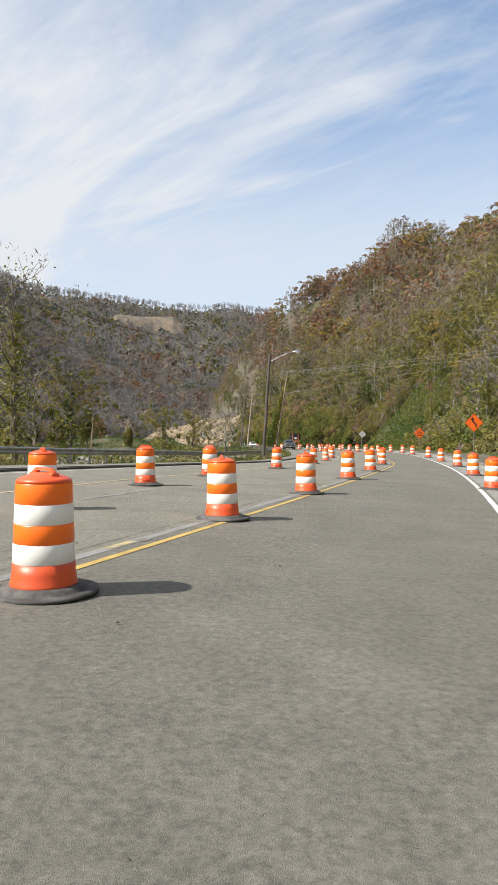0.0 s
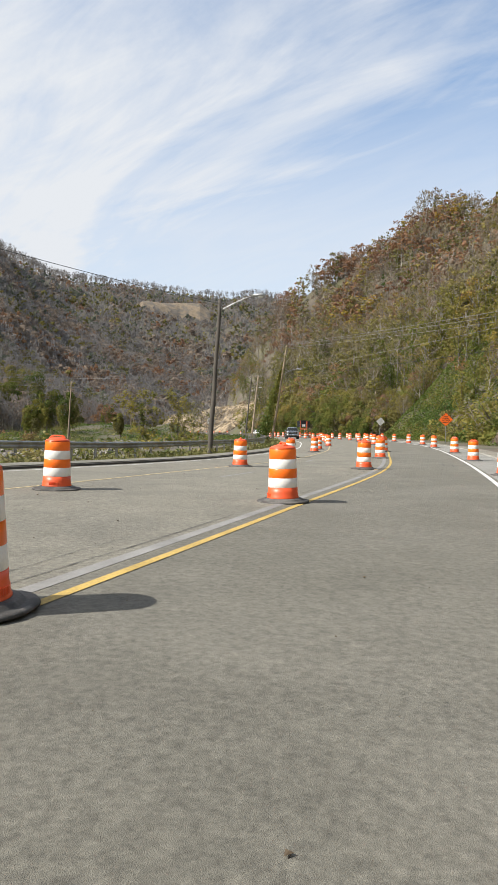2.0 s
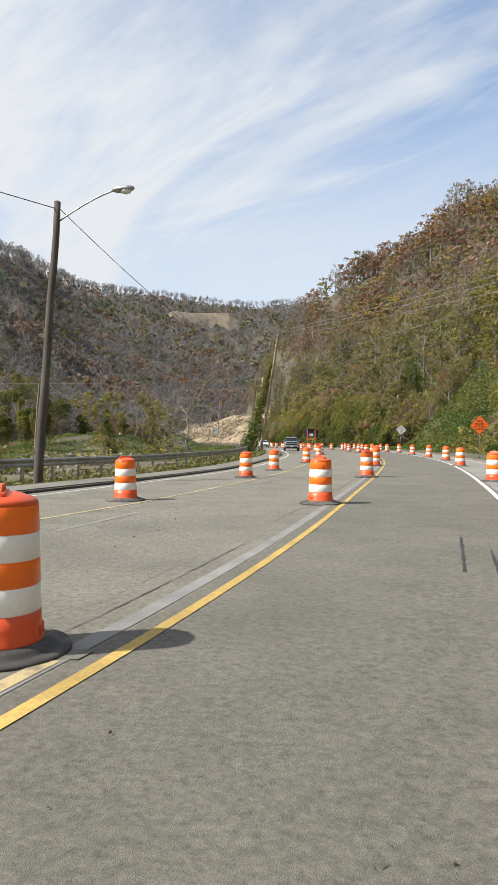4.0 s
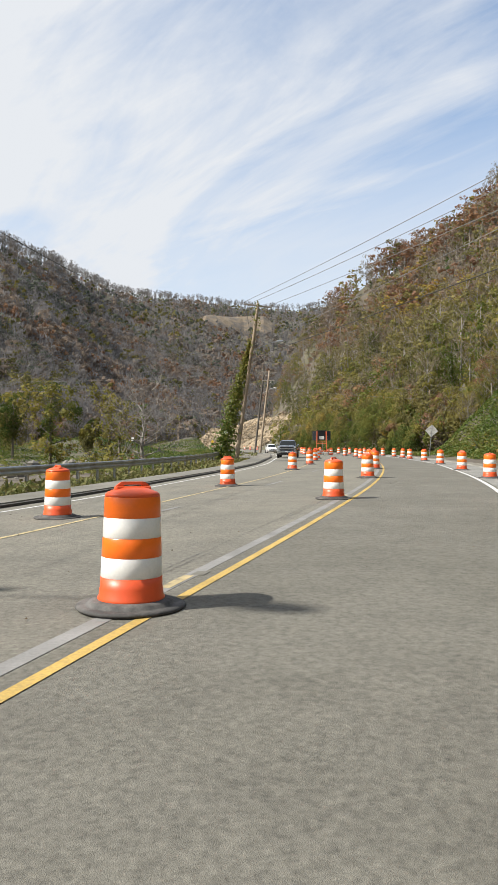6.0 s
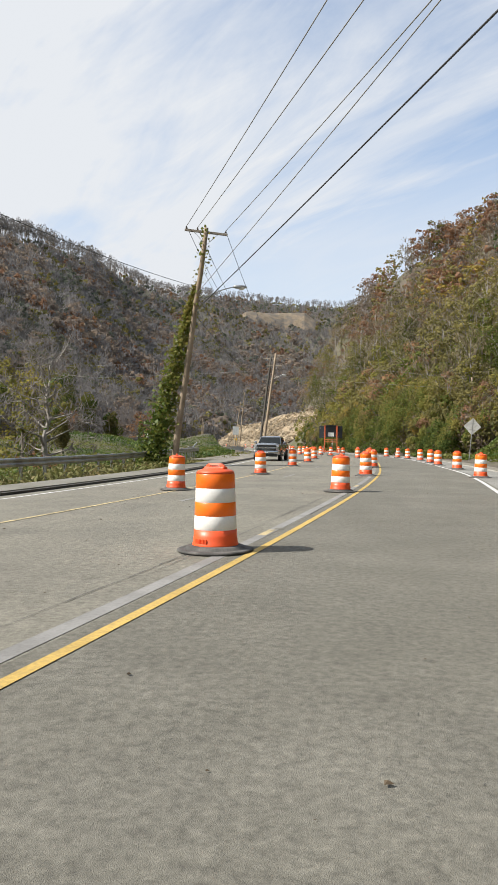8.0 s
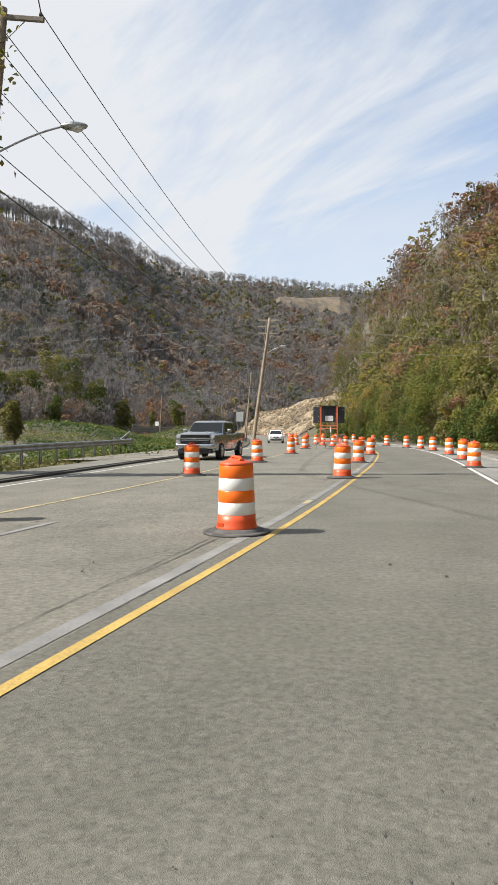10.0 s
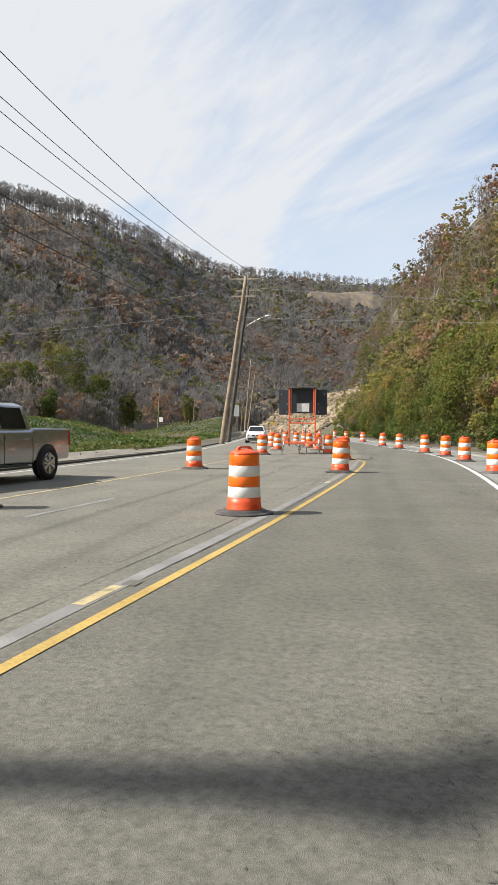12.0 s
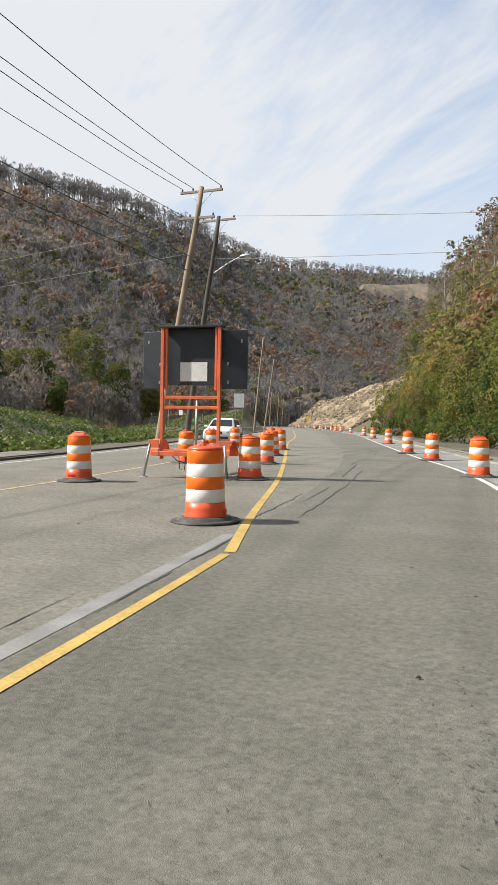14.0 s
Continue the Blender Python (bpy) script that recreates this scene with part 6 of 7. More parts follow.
cable((-3.1, 184.9, 14.5), (24.5, 178, 10.3), 0.15, 0.014, CABLE_AL, "thin cable running into the hillside trees")
cable((-4.5, 184.6, 11.8), (24.5, 178, 9.0), 0.15, 0.014, CABLE_AL, "thin cable running into the hillside trees")
cable((-4.95, 184.1, 6.6), (-90, 196, 19.5), 1.8, 0.017, CABLE, "low dark cable over the valley")
cable((-18.8, 228.5, 10.6), (-4.7, 184.4, 9.6), 0.7, 0.017, CABLE, "thin cable along the far road")
cable((-36.4, 148.2, 9.9), (-18.8, 228.5, 11.2), 1.5, 0.016, CABLE_AL, "slack pale cable over the river bank")
cable((-36.4, 148.2, 9.9), (-70, 60, 11.5), 1.5, 0.016, CABLE_AL, "slack pale cable over the river bank")
cobra_head(pole_b, (4.02, 120.65, 10.05), (6.15, 121.2, 10.45))


# ---- vine climbing the stay of the leaning pole ----
def vine_stay():
    rs = np.random.RandomState(3)
    root = thing("vine_covered_stay", Matrix(), "steel stay wire wrapped in green and yellow vines", "stay wire")
    a, b = Vector((0.75, 121.4, -0.9)), Vector((3.95, 120.8, 10.6))
    part("wire", tube(bmesh.new(), [a, b], 0.012, 6), GALV, root)
    n = 4200
    t = rs.rand(n) ** 1.35
    c = np.array(a)[None] + t[:, None] * np.array(b - a)[None]
    wide = 0.85 * (1 - t) ** 0.8 + 0.12
    c = c + rs.normal(size=(n, 3)) * wide[:, None] * [0.55, 0.55, 0.6]
    v, f = cards(rs, c, 0.2, flat=0.3, stretch=1.2)
    mesh_np("leaves", v, f, VINE, root)
    n = 130
    t = rs.rand(n) * 0.3 + 0.7
    c = np.array((2.35, 121.23, -1.3)) + t[:, None] * np.array((2.25, -0.78, 15.05)) + rs.normal(size=(n, 3)) * 0.22
    v, f = cards(rs, c, 0.16, flat=0.3, stretch=1.2)
    mesh_np("loose_leaves", v, f, VINE, root)


vine_stay()

# ---- broken rock where the slope was cut ----
ROCK = mat("tan_broken_rock", (0.245, 0.19, 0.122), 0.9, vary=0.25, scale=0.25, fine=2.5, bump=0.7, bump_scale=1.5, second=(0.14, 0.112, 0.075), second_scale=0.3, island=0.25, coord="Object")
PALE_ROCK = mat("pale_river_rock", (0.20, 0.185, 0.16), 0.9, vary=0.25, scale=0.6, fine=5, island=0.3, bump=0.4)


def boulders(name, x, y, z, size, material, label, seed):
    rs = np.random.RandomState(seed)
    bm = bmesh.new()
    bmesh.ops.create_icosphere(bm, subdivisions=1, radius=1)
    base = np.array([v.co[:] for v in bm.verts])
    tri = np.array([[v.index for v in f.verts] for f in bm.faces])
    bm.free()
    n = len(x)
    v = base[None] * (1 + rs.uniform(-0.3, 0.3, (n, len(base), 1))) * (size[:, None] * rs.uniform(0.6, 1.3, (n, 3)) * [1, 1, 0.7])[:, None]
    v = v + np.stack([x, y, z], 1)[:, None]
    f = tri[None] + (np.arange(n) * len(base))[:, None, None]
    ob = mesh_np(name, v.reshape(-1, 3), f.reshape(-1, 3), material)
    return tagged(ob, label, "rocks", kind="stuff")


def rock_slope():
    ys = np.linspace(276, 384, 110)
    ws = np.linspace(-0.5, 22, 44)
    Y, Wd = np.meshgrid(ys, ws, indexing="ij")
    X = toe(Y) + Wd
    edge = np.minimum(np.minimum((Y - 276) / 6, 1), np.minimum((384 - Y) / 8, 1)) * np.minimum((22.0 - Wd) / 5, 1) * np.minimum((Wd + 0.5) / 1.0, 1)
    step = (fbm(X, Y, 61, 4, 9.0) * 2.2 + 0.3 * np.sin(height(X, Y) * 1.3 + 2 * fbm(X, Y, 62, 3, 14.0)))
    Z = height(X, Y) - 0.4 + np.clip(edge, 0, 1) * (0.9 + step * 0.8)
    n, m = X.shape
    i = np.arange(n * m).reshape(n, m)
    f = np.stack([i[:-1, :-1], i[1:, :-1], i[1:, 1:], i[:-1, 1:]], -1).reshape(-1, 4)
    tagged(mesh_np("rock_slope", np.stack([X, Y, Z], -1).reshape(-1, 3), f, ROCK), "bare tan rock of a cut and slipped slope", "rock slope", kind="structure")
    rs = np.random.RandomState(8)
    k = 5200
    y, w = rs.uniform(278, 380, k), 20 * rs.rand(k) ** 1.1
    x = toe(y) + w
    boulders("rock_rubble", x, y, height(x, y) + 0.4, 0.18 + 0.7 * rs.rand(k) ** 2.5, ROCK, "heap of broken tan rock at the foot of the cut slope", 9)


rock_slope()


def river():
    water = bpy.data.materials.new("river_water")
    water.use_nodes = True
    b = water.node_tree.nodes["Principled BSDF"]
    b.inputs["Base Color"].default_value = (0.05, 0.055, 0.04, 1)
    b.inputs["Roughness"].default_value = 0.12
    nz = water.node_tree.nodes.new("ShaderNodeTexNoise"); nz.inputs["Scale"].default_value = 2.0
    bp = water.node_tree.nodes.new("ShaderNodeBump"); bp.inputs["Strength"].default_value = 0.25
    water.node_tree.links.new(nz.outputs["Fac"], bp.inputs["Height"]); water.node_tree.links.new(bp.outputs[0], b.inputs["Normal"])
    tagged(ribbon("water", off(EDGE_LEFT, -34), off(EDGE_LEFT, -24.5), 70, 160, -1.85, water, 2.0), "shallow dark river among stones", "water", kind="structure")
    rs = np.random.RandomState(17)
    k = 1400
    y = rs.uniform(70, 160, k)
    u = -29 + rs.normal(size=k) * 5.5
    x = EDGE_LEFT(y) + u
    boulders("river_rocks", x, y, height(x, y) + 0.05, 0.15 + 0.7 * rs.rand(k) ** 3, PALE_ROCK, "pale stones of the river bed", 18)


river()


BENCH_ROCK = mat("brown_cut_rock", (0.215, 0.165, 0.108), 0.95, vary=0.4, scale=0.05, fine=0.4, second=(0.11, 0.092, 0.072), second_at=(0.46, 0.56), second_scale=0.05, coord="Object")


def mine_bench():
    """The bare cut face high on the far hill, a ragged tan band that thins out at both ends."""
    az = np.linspace(6.9, 13.9, 90)
    q = np.linspace(0, 1, 14)
    A, Q = np.meshgrid(az, q, indexing="ij")
    crest = np.interp(A, SKY_AZ, SKY_D)
    r = crest * (0.715 + 0.045 * Q)
    a = np.radians(A)
    X, Y = EYE0[0] - r * np.sin(a), EYE0[1] + r * np.cos(a)
    foot = height(X, Y) - 4
    ends = np.clip(np.minimum((A - 6.9) / 1.4, (13.9 - A) / 0.7), 0, 1) ** 0.6
    top = r * np.tan(np.radians(10.98 + 0.10 * fbm(A * 10, A * 0, 72, 3, 6.0)))
    Z = foot + (np.maximum(top, foot) - foot) * np.clip(Q * 1.15, 0, 1) ** 0.8 * ends + 5 * fbm(X, Y, 71, 4, 22.0) * (0.4 + Q)
    n, m = X.shape
    i = np.arange(n * m).reshape(n, m)
    f = np.stack([i[:-1, :-1], i[1:, :-1], i[1:, 1:], i[:-1, 1:]], -1).reshape(-1, 4)
    tagged(mesh_np("bare_bench", np.stack([X, Y, Z], -1).reshape(-1, 3), f, BENCH_ROCK), "ragged band of bare tan rock high on the far hill", "rock face", kind="structure")


mine_bench()

# ---- single trees and bushes beside the road ----
def tree(x, y, tall, label, seed, kind=3, leaves=1500, bare=0.2, vine=0, leaf=0.022, wide=1.0, vine_leaf=0.020, pale=False, **more):
    v, f, m = tree_shape(seed, leaves=leaves, kind=kind, bare=bare, vine=vine, leaf=leaf, vine_leaf=vine_leaf, **more)
    v = v * [tall * wide, tall * wide, tall]
    if pale:
        m = np.where(m == 0, 7, m)
    root = thing("tree", pose(x, y, float(height(x, y)) - 0.25, 0, 0, seed * 37 % 360), label, "tree", "trees along the river side")
    wood = (m == 0) | (m == 7)
    for name, sel in (("trunk", wood), ("crown", ~wood)):
        ff, mm = f[sel], m[sel]
        if not len(ff):
            continue
        used, inv = np.unique(ff, return_inverse=True)
        mesh_np(name, v[used], inv.reshape(ff.shape), TREE_MATS, root, idx=mm)
    return root


def draped_tree(x, y, tall, label, seed, leaf=0.3, n=3000, yellow=0.35):
    """A tree lost under vines: a trunk and a few hanging, lumpy columns of leaves."""
    rs = np.random.RandomState(seed)
    root = thing("tree", pose(x, y, float(height(x, y)) - 0.3, 0, 0, seed * 53 % 360), label, "tree", "trees along the river side")
    bag = Bag()
    bag.add(*sliver_tube((0, 0, 0), (0.2, 0.1, tall * 0.9), 0.22, 0.05, 6), 0)
    bag.add(*sliver_tube((0.1, 0, tall * 0.4), (tall * 0.15, tall * 0.06, tall * 0.8), 0.1, 0.03, 5), 0)
    v, f, m = bag.arrays()
    mesh_np("trunk", v, f, TREE_MATS, root, idx=m)
    cs, qs, ks, ts = [], [], [], []
    lobes = 11
    for k in range(lobes):
        a = k * 2.4 + rs.uniform(-0.4, 0.4)
        r = tall * rs.uniform(0.02, 0.2)
        zt = tall * (1.0 - 0.5 * (k / lobes)) * rs.uniform(0.85, 1.05)
        rad = tall * rs.uniform(0.06, 0.115)
        m = n // lobes
        q = unit(rs.normal(size=(m, 3)))
        long = zt * rs.uniform(0.3, 0.55)
        body = np.stack([q[:, 0] * rad, q[:, 1] * rad, np.where(q[:, 2] > 0, q[:, 2] * rad, q[:, 2] * long)], 1)
        body *= (1 + 0.6 * fbm(q[:, 0] * 3 + k, q[:, 2] * 4 + seed, 31, 3, 1.0) + 0.1 * rs.normal(size=m))[:, None]
        cs.append(body + [r * math.cos(a), r * math.sin(a), zt - rad]); qs.append(q * [1, 1, 0.6])
        ks.append(np.full(m, 5 if rs.rand() < yellow else 7)); ts.append(np.full(m, rs.uniform(0.0, 0.65)) + 0.12 * rs.normal(size=m))
    c, q, kind, tone = np.concatenate(cs), np.concatenate(qs), np.concatenate(ks), np.concatenate(ts)
    keep = c[:, 2] > 0.1
    v, f, nr = puffs(rs, c[keep], q[keep], leaf, 1.15, 0.6, 1.0)
    mesh_np("vine_leaves", v, f, WOOD_MATS, root, idx=np.concatenate([kind[keep], kind[keep]]), normals=nr, tone=np.repeat(tone[keep], 4))
    return root


tree(-20.5, 56.5, 17.0, "tall half-bare tree hung with ivy beside the guardrail", 101, 3, 1500, 0.6, 1800, 0.011, 1.05, 0.012, limbs=18, twigs=7, spread=0.28)
tree(-17.0, 61.0, 9.0, "bushy olive tree behind the guardrail", 102, 3, 1500, 0.35, 500, 0.024, 1.2, limbs=14, twigs=6)
tree(-22.0, 66.0, 8.0, "bare spreading sapling behind the guardrail", 103, 1, 500, 1.0, 0, 0.03, 1.3, limbs=16, twigs=7)
tree(-6.3, 122.0, 8.2, "bare pale-limbed small tree behind the guardrail", 104, 1, 300, 1.0, 60, 0.03, 1.35, limbs=22, twigs=10, first=0.12, pale=True)
tree(-9.5, 124.5, 6.8, "young tree with thin yellow-green leaves", 105, 3, 900, 0.3, 200, 0.026, 1.1, first=0.1)
tree(-13.0, 131.0, 8.2, "bushy olive tree on the river bank", 106, 3, 1500, 0.25, 500, 0.024, 1.25, first=0.1)
tree(-18.0, 128.0, 9.0, "leafy green tree wrapped in vines on the river bank", 107, 3, 1300, 0.1, 900, 0.026, 1.2, first=0.1)
draped_tree(-42, 164, 11.0, "tall yellow-green vine-hung tree on the far river bank", 108, 0.24, 4800, 0.65)
draped_tree(-48, 158, 9.0, "dark green vine-covered tree on the far river bank", 109, 0.26, 4200)
draped_tree(-56, 152, 8.5, "dark green vine-covered tree on the far river bank", 110, 0.26, 4200)
draped_tree(-34.0, 176.0, 6.5, "olive vine-hung bush tree near the river", 111, 0.24, 3200, 0.7)
draped_tree(-52, 178, 10.0, "vine-hung olive tree near the river", 112, 0.26, 4200)
tree(31.5, 86.0, 11.5, "bare pale-limbed tree on the steep slope", 113, 1, 260, 1.0, 120, 0.03, 1.25, limbs=18, twigs=9, first=0.2, pale=True)
tree(30.0, 96.0, 9.5, "bare pale-limbed tree on the steep slope", 114, 8, 420, 0.7, 200, 0.03, 1.2, limbs=16, twigs=8, first=0.25, pale=True)


def conifer(x, y, tall, seed):
    v, f, m = conifer_shape(seed, 16, 8)
    root = thing("conifer", pose(x, y, float(height(x, y)) - 0.5, 0, 0, seed * 41), "dark evergreen conifer on the crest above the road", "conifer")
    for name, sel in (("trunk", m == 0), ("crown", m != 0)):
        used, inv = np.unique(f[sel], return_inverse=True)
        mesh_np(name, v[used] * [tall * 1.15, tall * 1.15, tall], inv.reshape(f[sel].shape), TREE_MATS, root, idx=m[sel])


conifer(111, 316, 20, 201)
conifer(118, 322, 23, 202)
conifer(104, 318, 15, 203)
VALLEY_TREES = [(35.9, 205, 27, 3), (33.9, 200, 20, 3), (37.6, 215, 21, 4), (40.0, 190, 20, 3), (41.8, 185, 17, 5), (43.5, 180, 18, 3), (31.2, 205, 15, 3), (29.2, 215, 15, 1),
                (27.4, 220, 14, 1), (25.6, 225, 13, 3), (45.6, 170, 17, 3), (28.6, 188, 13, 2), (38.8, 175, 13, 3), (24.0, 235, 12, 1)]
for k, (az, r, tall, kind) in enumerate(VALLEY_TREES):
    a = math.radians(az)
    what = {1: "grey leafless tree at the foot of the wooded hill", 2: "brown-leaved tree at the foot of the wooded hill", 3: "vine-draped olive tree at the foot of the wooded hill",
            4: "yellow-green vine-draped tree at the foot of the wooded hill", 5: "dark green vine-draped tree at the foot of the wooded hill"}[kind]
    if kind in (3, 4, 5):
        draped_tree(15.0 - r * math.sin(a), 145 + r * math.cos(a), tall * 1.05, what, 130 + k, 0.42, 3600)
        continue
    tree(15.0 - r * math.sin(a), 145 + r * math.cos(a), tall, what, 130 + k, 6 if kind in (3, 5) else kind, 1100, 1.0 if kind == 1 else 0.12, 0 if kind == 1 else 900, 0.03, 1.0, 0.028, first=0.12)


def bush_shape(seed, n, kind, leaf):
    rs = np.random.RandomState(seed)
    bag = Bag()
    for _ in range(7):
        a = rs.uniform(0, 6.28)
        bag.add(*sliver_tube((0, 0, -0.1), (math.cos(a) * 0.5, math.sin(a) * 0.5, rs.uniform(0.5, 0.95)), 0.02, 0.006, 3), 0)
    q = rs.normal(size=(n, 3))
    q /= np.linalg.norm(q, axis=1, keepdims=True)
    q *= rs.uniform(0.4, 1.0, (n, 1)) ** 0.5 * (0.8 + 0.35 * np.sin(3 * np.arctan2(q[:, 1:2], q[:, 0:1]) + seed))
    c = np.abs(q) * [0, 0, 0.9] + q * [0.75, 0.75, 0]
    bag.add(*cards(rs, c, leaf, flat=0.4, stretch=1.25), kind)
    return bag.arrays()


def undergrowth():
    rs = np.random.RandomState(33)
    shapes = [bush_shape(1, 220, 6, 0.095), bush_shape(2, 220, 3, 0.095), bush_shape(3, 180, 2, 0.09), bush_shape(4, 220, 6, 0.095), bush_shape(5, 170, 3, 0.095)]
    n = 420
    y = rs.uniform(40, 288, n)
    w = 0.8 + 26 * rs.rand(n) ** 1.4
    ok = ~((y > 158) & (y < 264) & (w < 9)) & ~((np.abs(y - 150) < 19) & (w < 12) & (rs.rand(n) < 0.85))
    y, w = y[ok], w[ok]
    x = toe(y) + w
    ok = (x < 0.38 * y + 8) & ~((y > 262) & (x < -8.0 - 0.17 * (y - 265)))
    x, y, w = x[ok], y[ok], w[ok]
    tone = fbm(x, y, 63, 3, 30.0) + rs.normal(size=len(x)) * 0.12
    pick = np.where((tone > 0.12) & (w > 11), 2, np.where(tone < -0.18, 4, rs.choice([0, 1, 3], len(x))))
    strew("hillside_undergrowth", shapes, np.stack([x, y, height(x, y) - 0.2], 1), rs.uniform(1.4, 4.2, len(x)), pick, "olive, green and brown undergrowth on the slope", "undergrowth", 34, rs.uniform(0.8, 1.5, len(x)))
    # bushes on the valley floor
    n = 260
    y = rs.uniform(60, 250, n)
    u = -12 - 70 * rs.rand(n)
    x = EDGE_LEFT(y) + u
    ok = ~((u > -37) & (u < -20) & (rs.rand(n) < 0.8)) & ((y > 100) | (u < -14)) & ~((y > 135) & (u > -40) & (y < 215))
    x, y = x[ok], y[ok]
    strew("river_bank_bushes", shapes, np.stack([x, y, height(x, y) - 0.2], 1), rs.uniform(0.9, 2.8, len(x)), rs.choice([0, 1, 3, 0, 4, 2], len(x)), "green and brown bushes on the river bank", "bushes", 35, rs.uniform(0.9, 1.6, len(x)))


undergrowth()


def far_wall():
    """The low dark wall with a rail along the far bank."""
    root = thing("river_wall", Matrix(), "low dark concrete wall with a rail along the far bank", "wall")
    bm = bmesh.new()
    a, b = Vector((-74, 292, 0)), Vector((-58, 298, 0))
    d = b - a
    box(bm, (a + b) / 2 + Vector((0, 0, 1.2)), (d.length, 0.5, 2.6), 0.05, Matrix.Rotation(math.atan2(d.y, d.x), 3, "Z"))
    part("wall", bm, mat("dark_old_concrete", (0.10, 0.095, 0.085), 0.9, vary=0.3, scale=0.5, fine=8), root)
    for z in (2.9, 3.4):
        part("rail", tube(bmesh.new(), [a + Vector((0, 0, z)), b + Vector((0, 0, z))], 0.04, 6), KERB_DARK, root)
    for k in range(9):
        p = a.lerp(b, k / 8)
        part("rail_post", tube(bmesh.new(), [p + Vector((0, 0, 2.4)), p + Vector((0, 0, 3.45))], 0.04, 6), GALV, root)
    bm = bmesh.new()
    p = a.lerp(b, 0.42)
    box(bm, p + Vector((0.5, -0.6, 3.6)), (1.1, 0.03, 1.3), 0.01)
    part("notice", bm, SHEET_WHITE, root, "small pale notice plate")


far_wall()


def fallen_branch(x, y, turn):
    root = thing("fallen_branch", pose(x, y, float(road_z(x, y)) + 0.03, 0, 0, turn), "dry fallen branch lying on the gravel shoulder", "branch")
    part("stem", tube(bmesh.new(), [(0, 0, 0.02), (0.9, 0.12, 0.06), (1.8, 0.05, 0.14), (2.6, 0.22, 0.2)], 0.035, 6), PALE_BARK, root)
    for a, b in (((0.9, 0.12, 0.06), (1.3, 0.7, 0.25)), ((1.8, 0.05, 0.14), (2.2, -0.5, 0.3)), ((1.4, 0.08, 0.1), (1.9, 0.5, 0.05))):
        part("twig", tube(bmesh.new(), [a, b], 0.016, 5), PALE_BARK, root)


fallen_branch(13.6, 172.5, 118)
fallen_branch(22.6, 141.0, 75)

# ---- vehicles ----
SILVER = mat("silver_car_paint", (0.36, 0.375, 0.40), 0.27, 0.8, vary=0.04, scale=1, fine=40, coat=0.6)
WHITE_CAR = mat("white_car_paint", (0.78, 0.78, 0.77), 0.3, vary=0.03, scale=1, fine=40, coat=0.6)
GLASS_DARK = mat("tinted_car_glass", (0.012, 0.015, 0.016), 0.08, vary=0.0, spec=0.35)
CHROME = mat("chrome", (0.52, 0.53, 0.54), 0.25, 1.0, vary=0.0)
TRIM_BLACK = mat("black_trim", (0.018, 0.018, 0.018), 0.5, vary=0.1)
LENS = mat("headlight_lens", (0.42, 0.43, 0.44), 0.1, vary=0.0, spec=0.8)
LENS_RED = mat("tail_lens", (0.45, 0.02, 0.02), 0.15, vary=0.0)
PLATE_WHITE = mat("number_plate", (0.7, 0.7, 0.68), 0.4, vary=0.05)


def loft(sections, bm=None, close=True):
    """Skin through sections, each a list of points of one count; end caps."""
    bm = bm or bmesh.new()
    rings = [[bm.verts.new(p) for p in s] for s in sections]
    n = len(rings[0])
    for a, b in zip(rings, rings[1:]):
        for k in range(n):
            bm.faces.new((a[k], a[(k + 1) % n], b[(k + 1) % n], b[k]))
    bm.faces.new(rings[0][::-1]); bm.faces.new(rings[-1])
    bmesh.ops.recalc_face_normals(bm, faces=bm.faces)
    return bm


def ring(y, half, z0, z1, r=0.08, tuck=0.0):
    """A rounded-rectangle section across the car at y."""
    t = half - tuck
    return [(-half + 0.04, y, z0), (half - 0.04, y, z0), (half, y, z0 + 0.05), (half, y, (z0 + z1) / 2), (t, y, z1 - r), (t - r, y, z1), (-t + r, y, z1), (-t, y, z1 - r), (-half, y, (z0 + z1) / 2), (-half, y, z0 + 0.05)]


def smooth_faces(ob, angle=40):
    for p in ob.data.polygons:
        p.use_smooth = True
    md = ob.modifiers.new("edge", "BEVEL")
    md.width, md.segments, md.limit_method, md.angle_limit = 0.025, 2, "ANGLE", radians(30)
    return ob


def pane(name, pts, root, material=GLASS_DARK, lift=0.012):
    """A flat pane through four points, a hand's breadth thick."""
    bm = bmesh.new()
    p = [Vector(q) for q in pts]
    n = (p[1] - p[0]).cross(p[3] - p[0]).normalized()
    a = [bm.verts.new(q + n * lift) for q in p]
    b = [bm.verts.new(q - n * 0.02) for q in p]
    bm.faces.new(a); bm.faces.new(b[::-1])
    for k in range(4):
        bm.faces.new((a[k], b[k], b[(k + 1) % 4], a[(k + 1) % 4]))
    return part(name, bm, material, root)


def car_wheel(root, x, y, r, width, side):
    w = part("wheel", wheel_mesh(r, width), TYRE, root, "black tyre")
    w.matrix_local = pose(x, y, r)
    rim = lathe([(r * 0.66, -0.02), (r * 0.64, 0.03), (r * 0.58, 0.035), (r * 0.5, 0.0), (r * 0.2, 0.02), (r * 0.14, 0.05), (0.02, 0.055)], 24)
    for k in range(6):
        a = 2 * math.pi * k / 6
        box(rim, (math.cos(a) * r * 0.4, math.sin(a) * r * 0.4, 0.035), (r * 0.5, r * 0.13, 0.03), 0.006, Matrix.Rotation(a, 3, "Z"))
    bmesh.ops.rotate(rim, verts=rim.verts, cent=(0, 0, 0), matrix=Matrix.Rotation(math.pi / 2 * side, 3, "Y"))
    ob = part("rim", rim, CHROME, w, "bright alloy rim")
    ob.matrix_local = pose(side * width * 0.32, 0, 0)
    return w


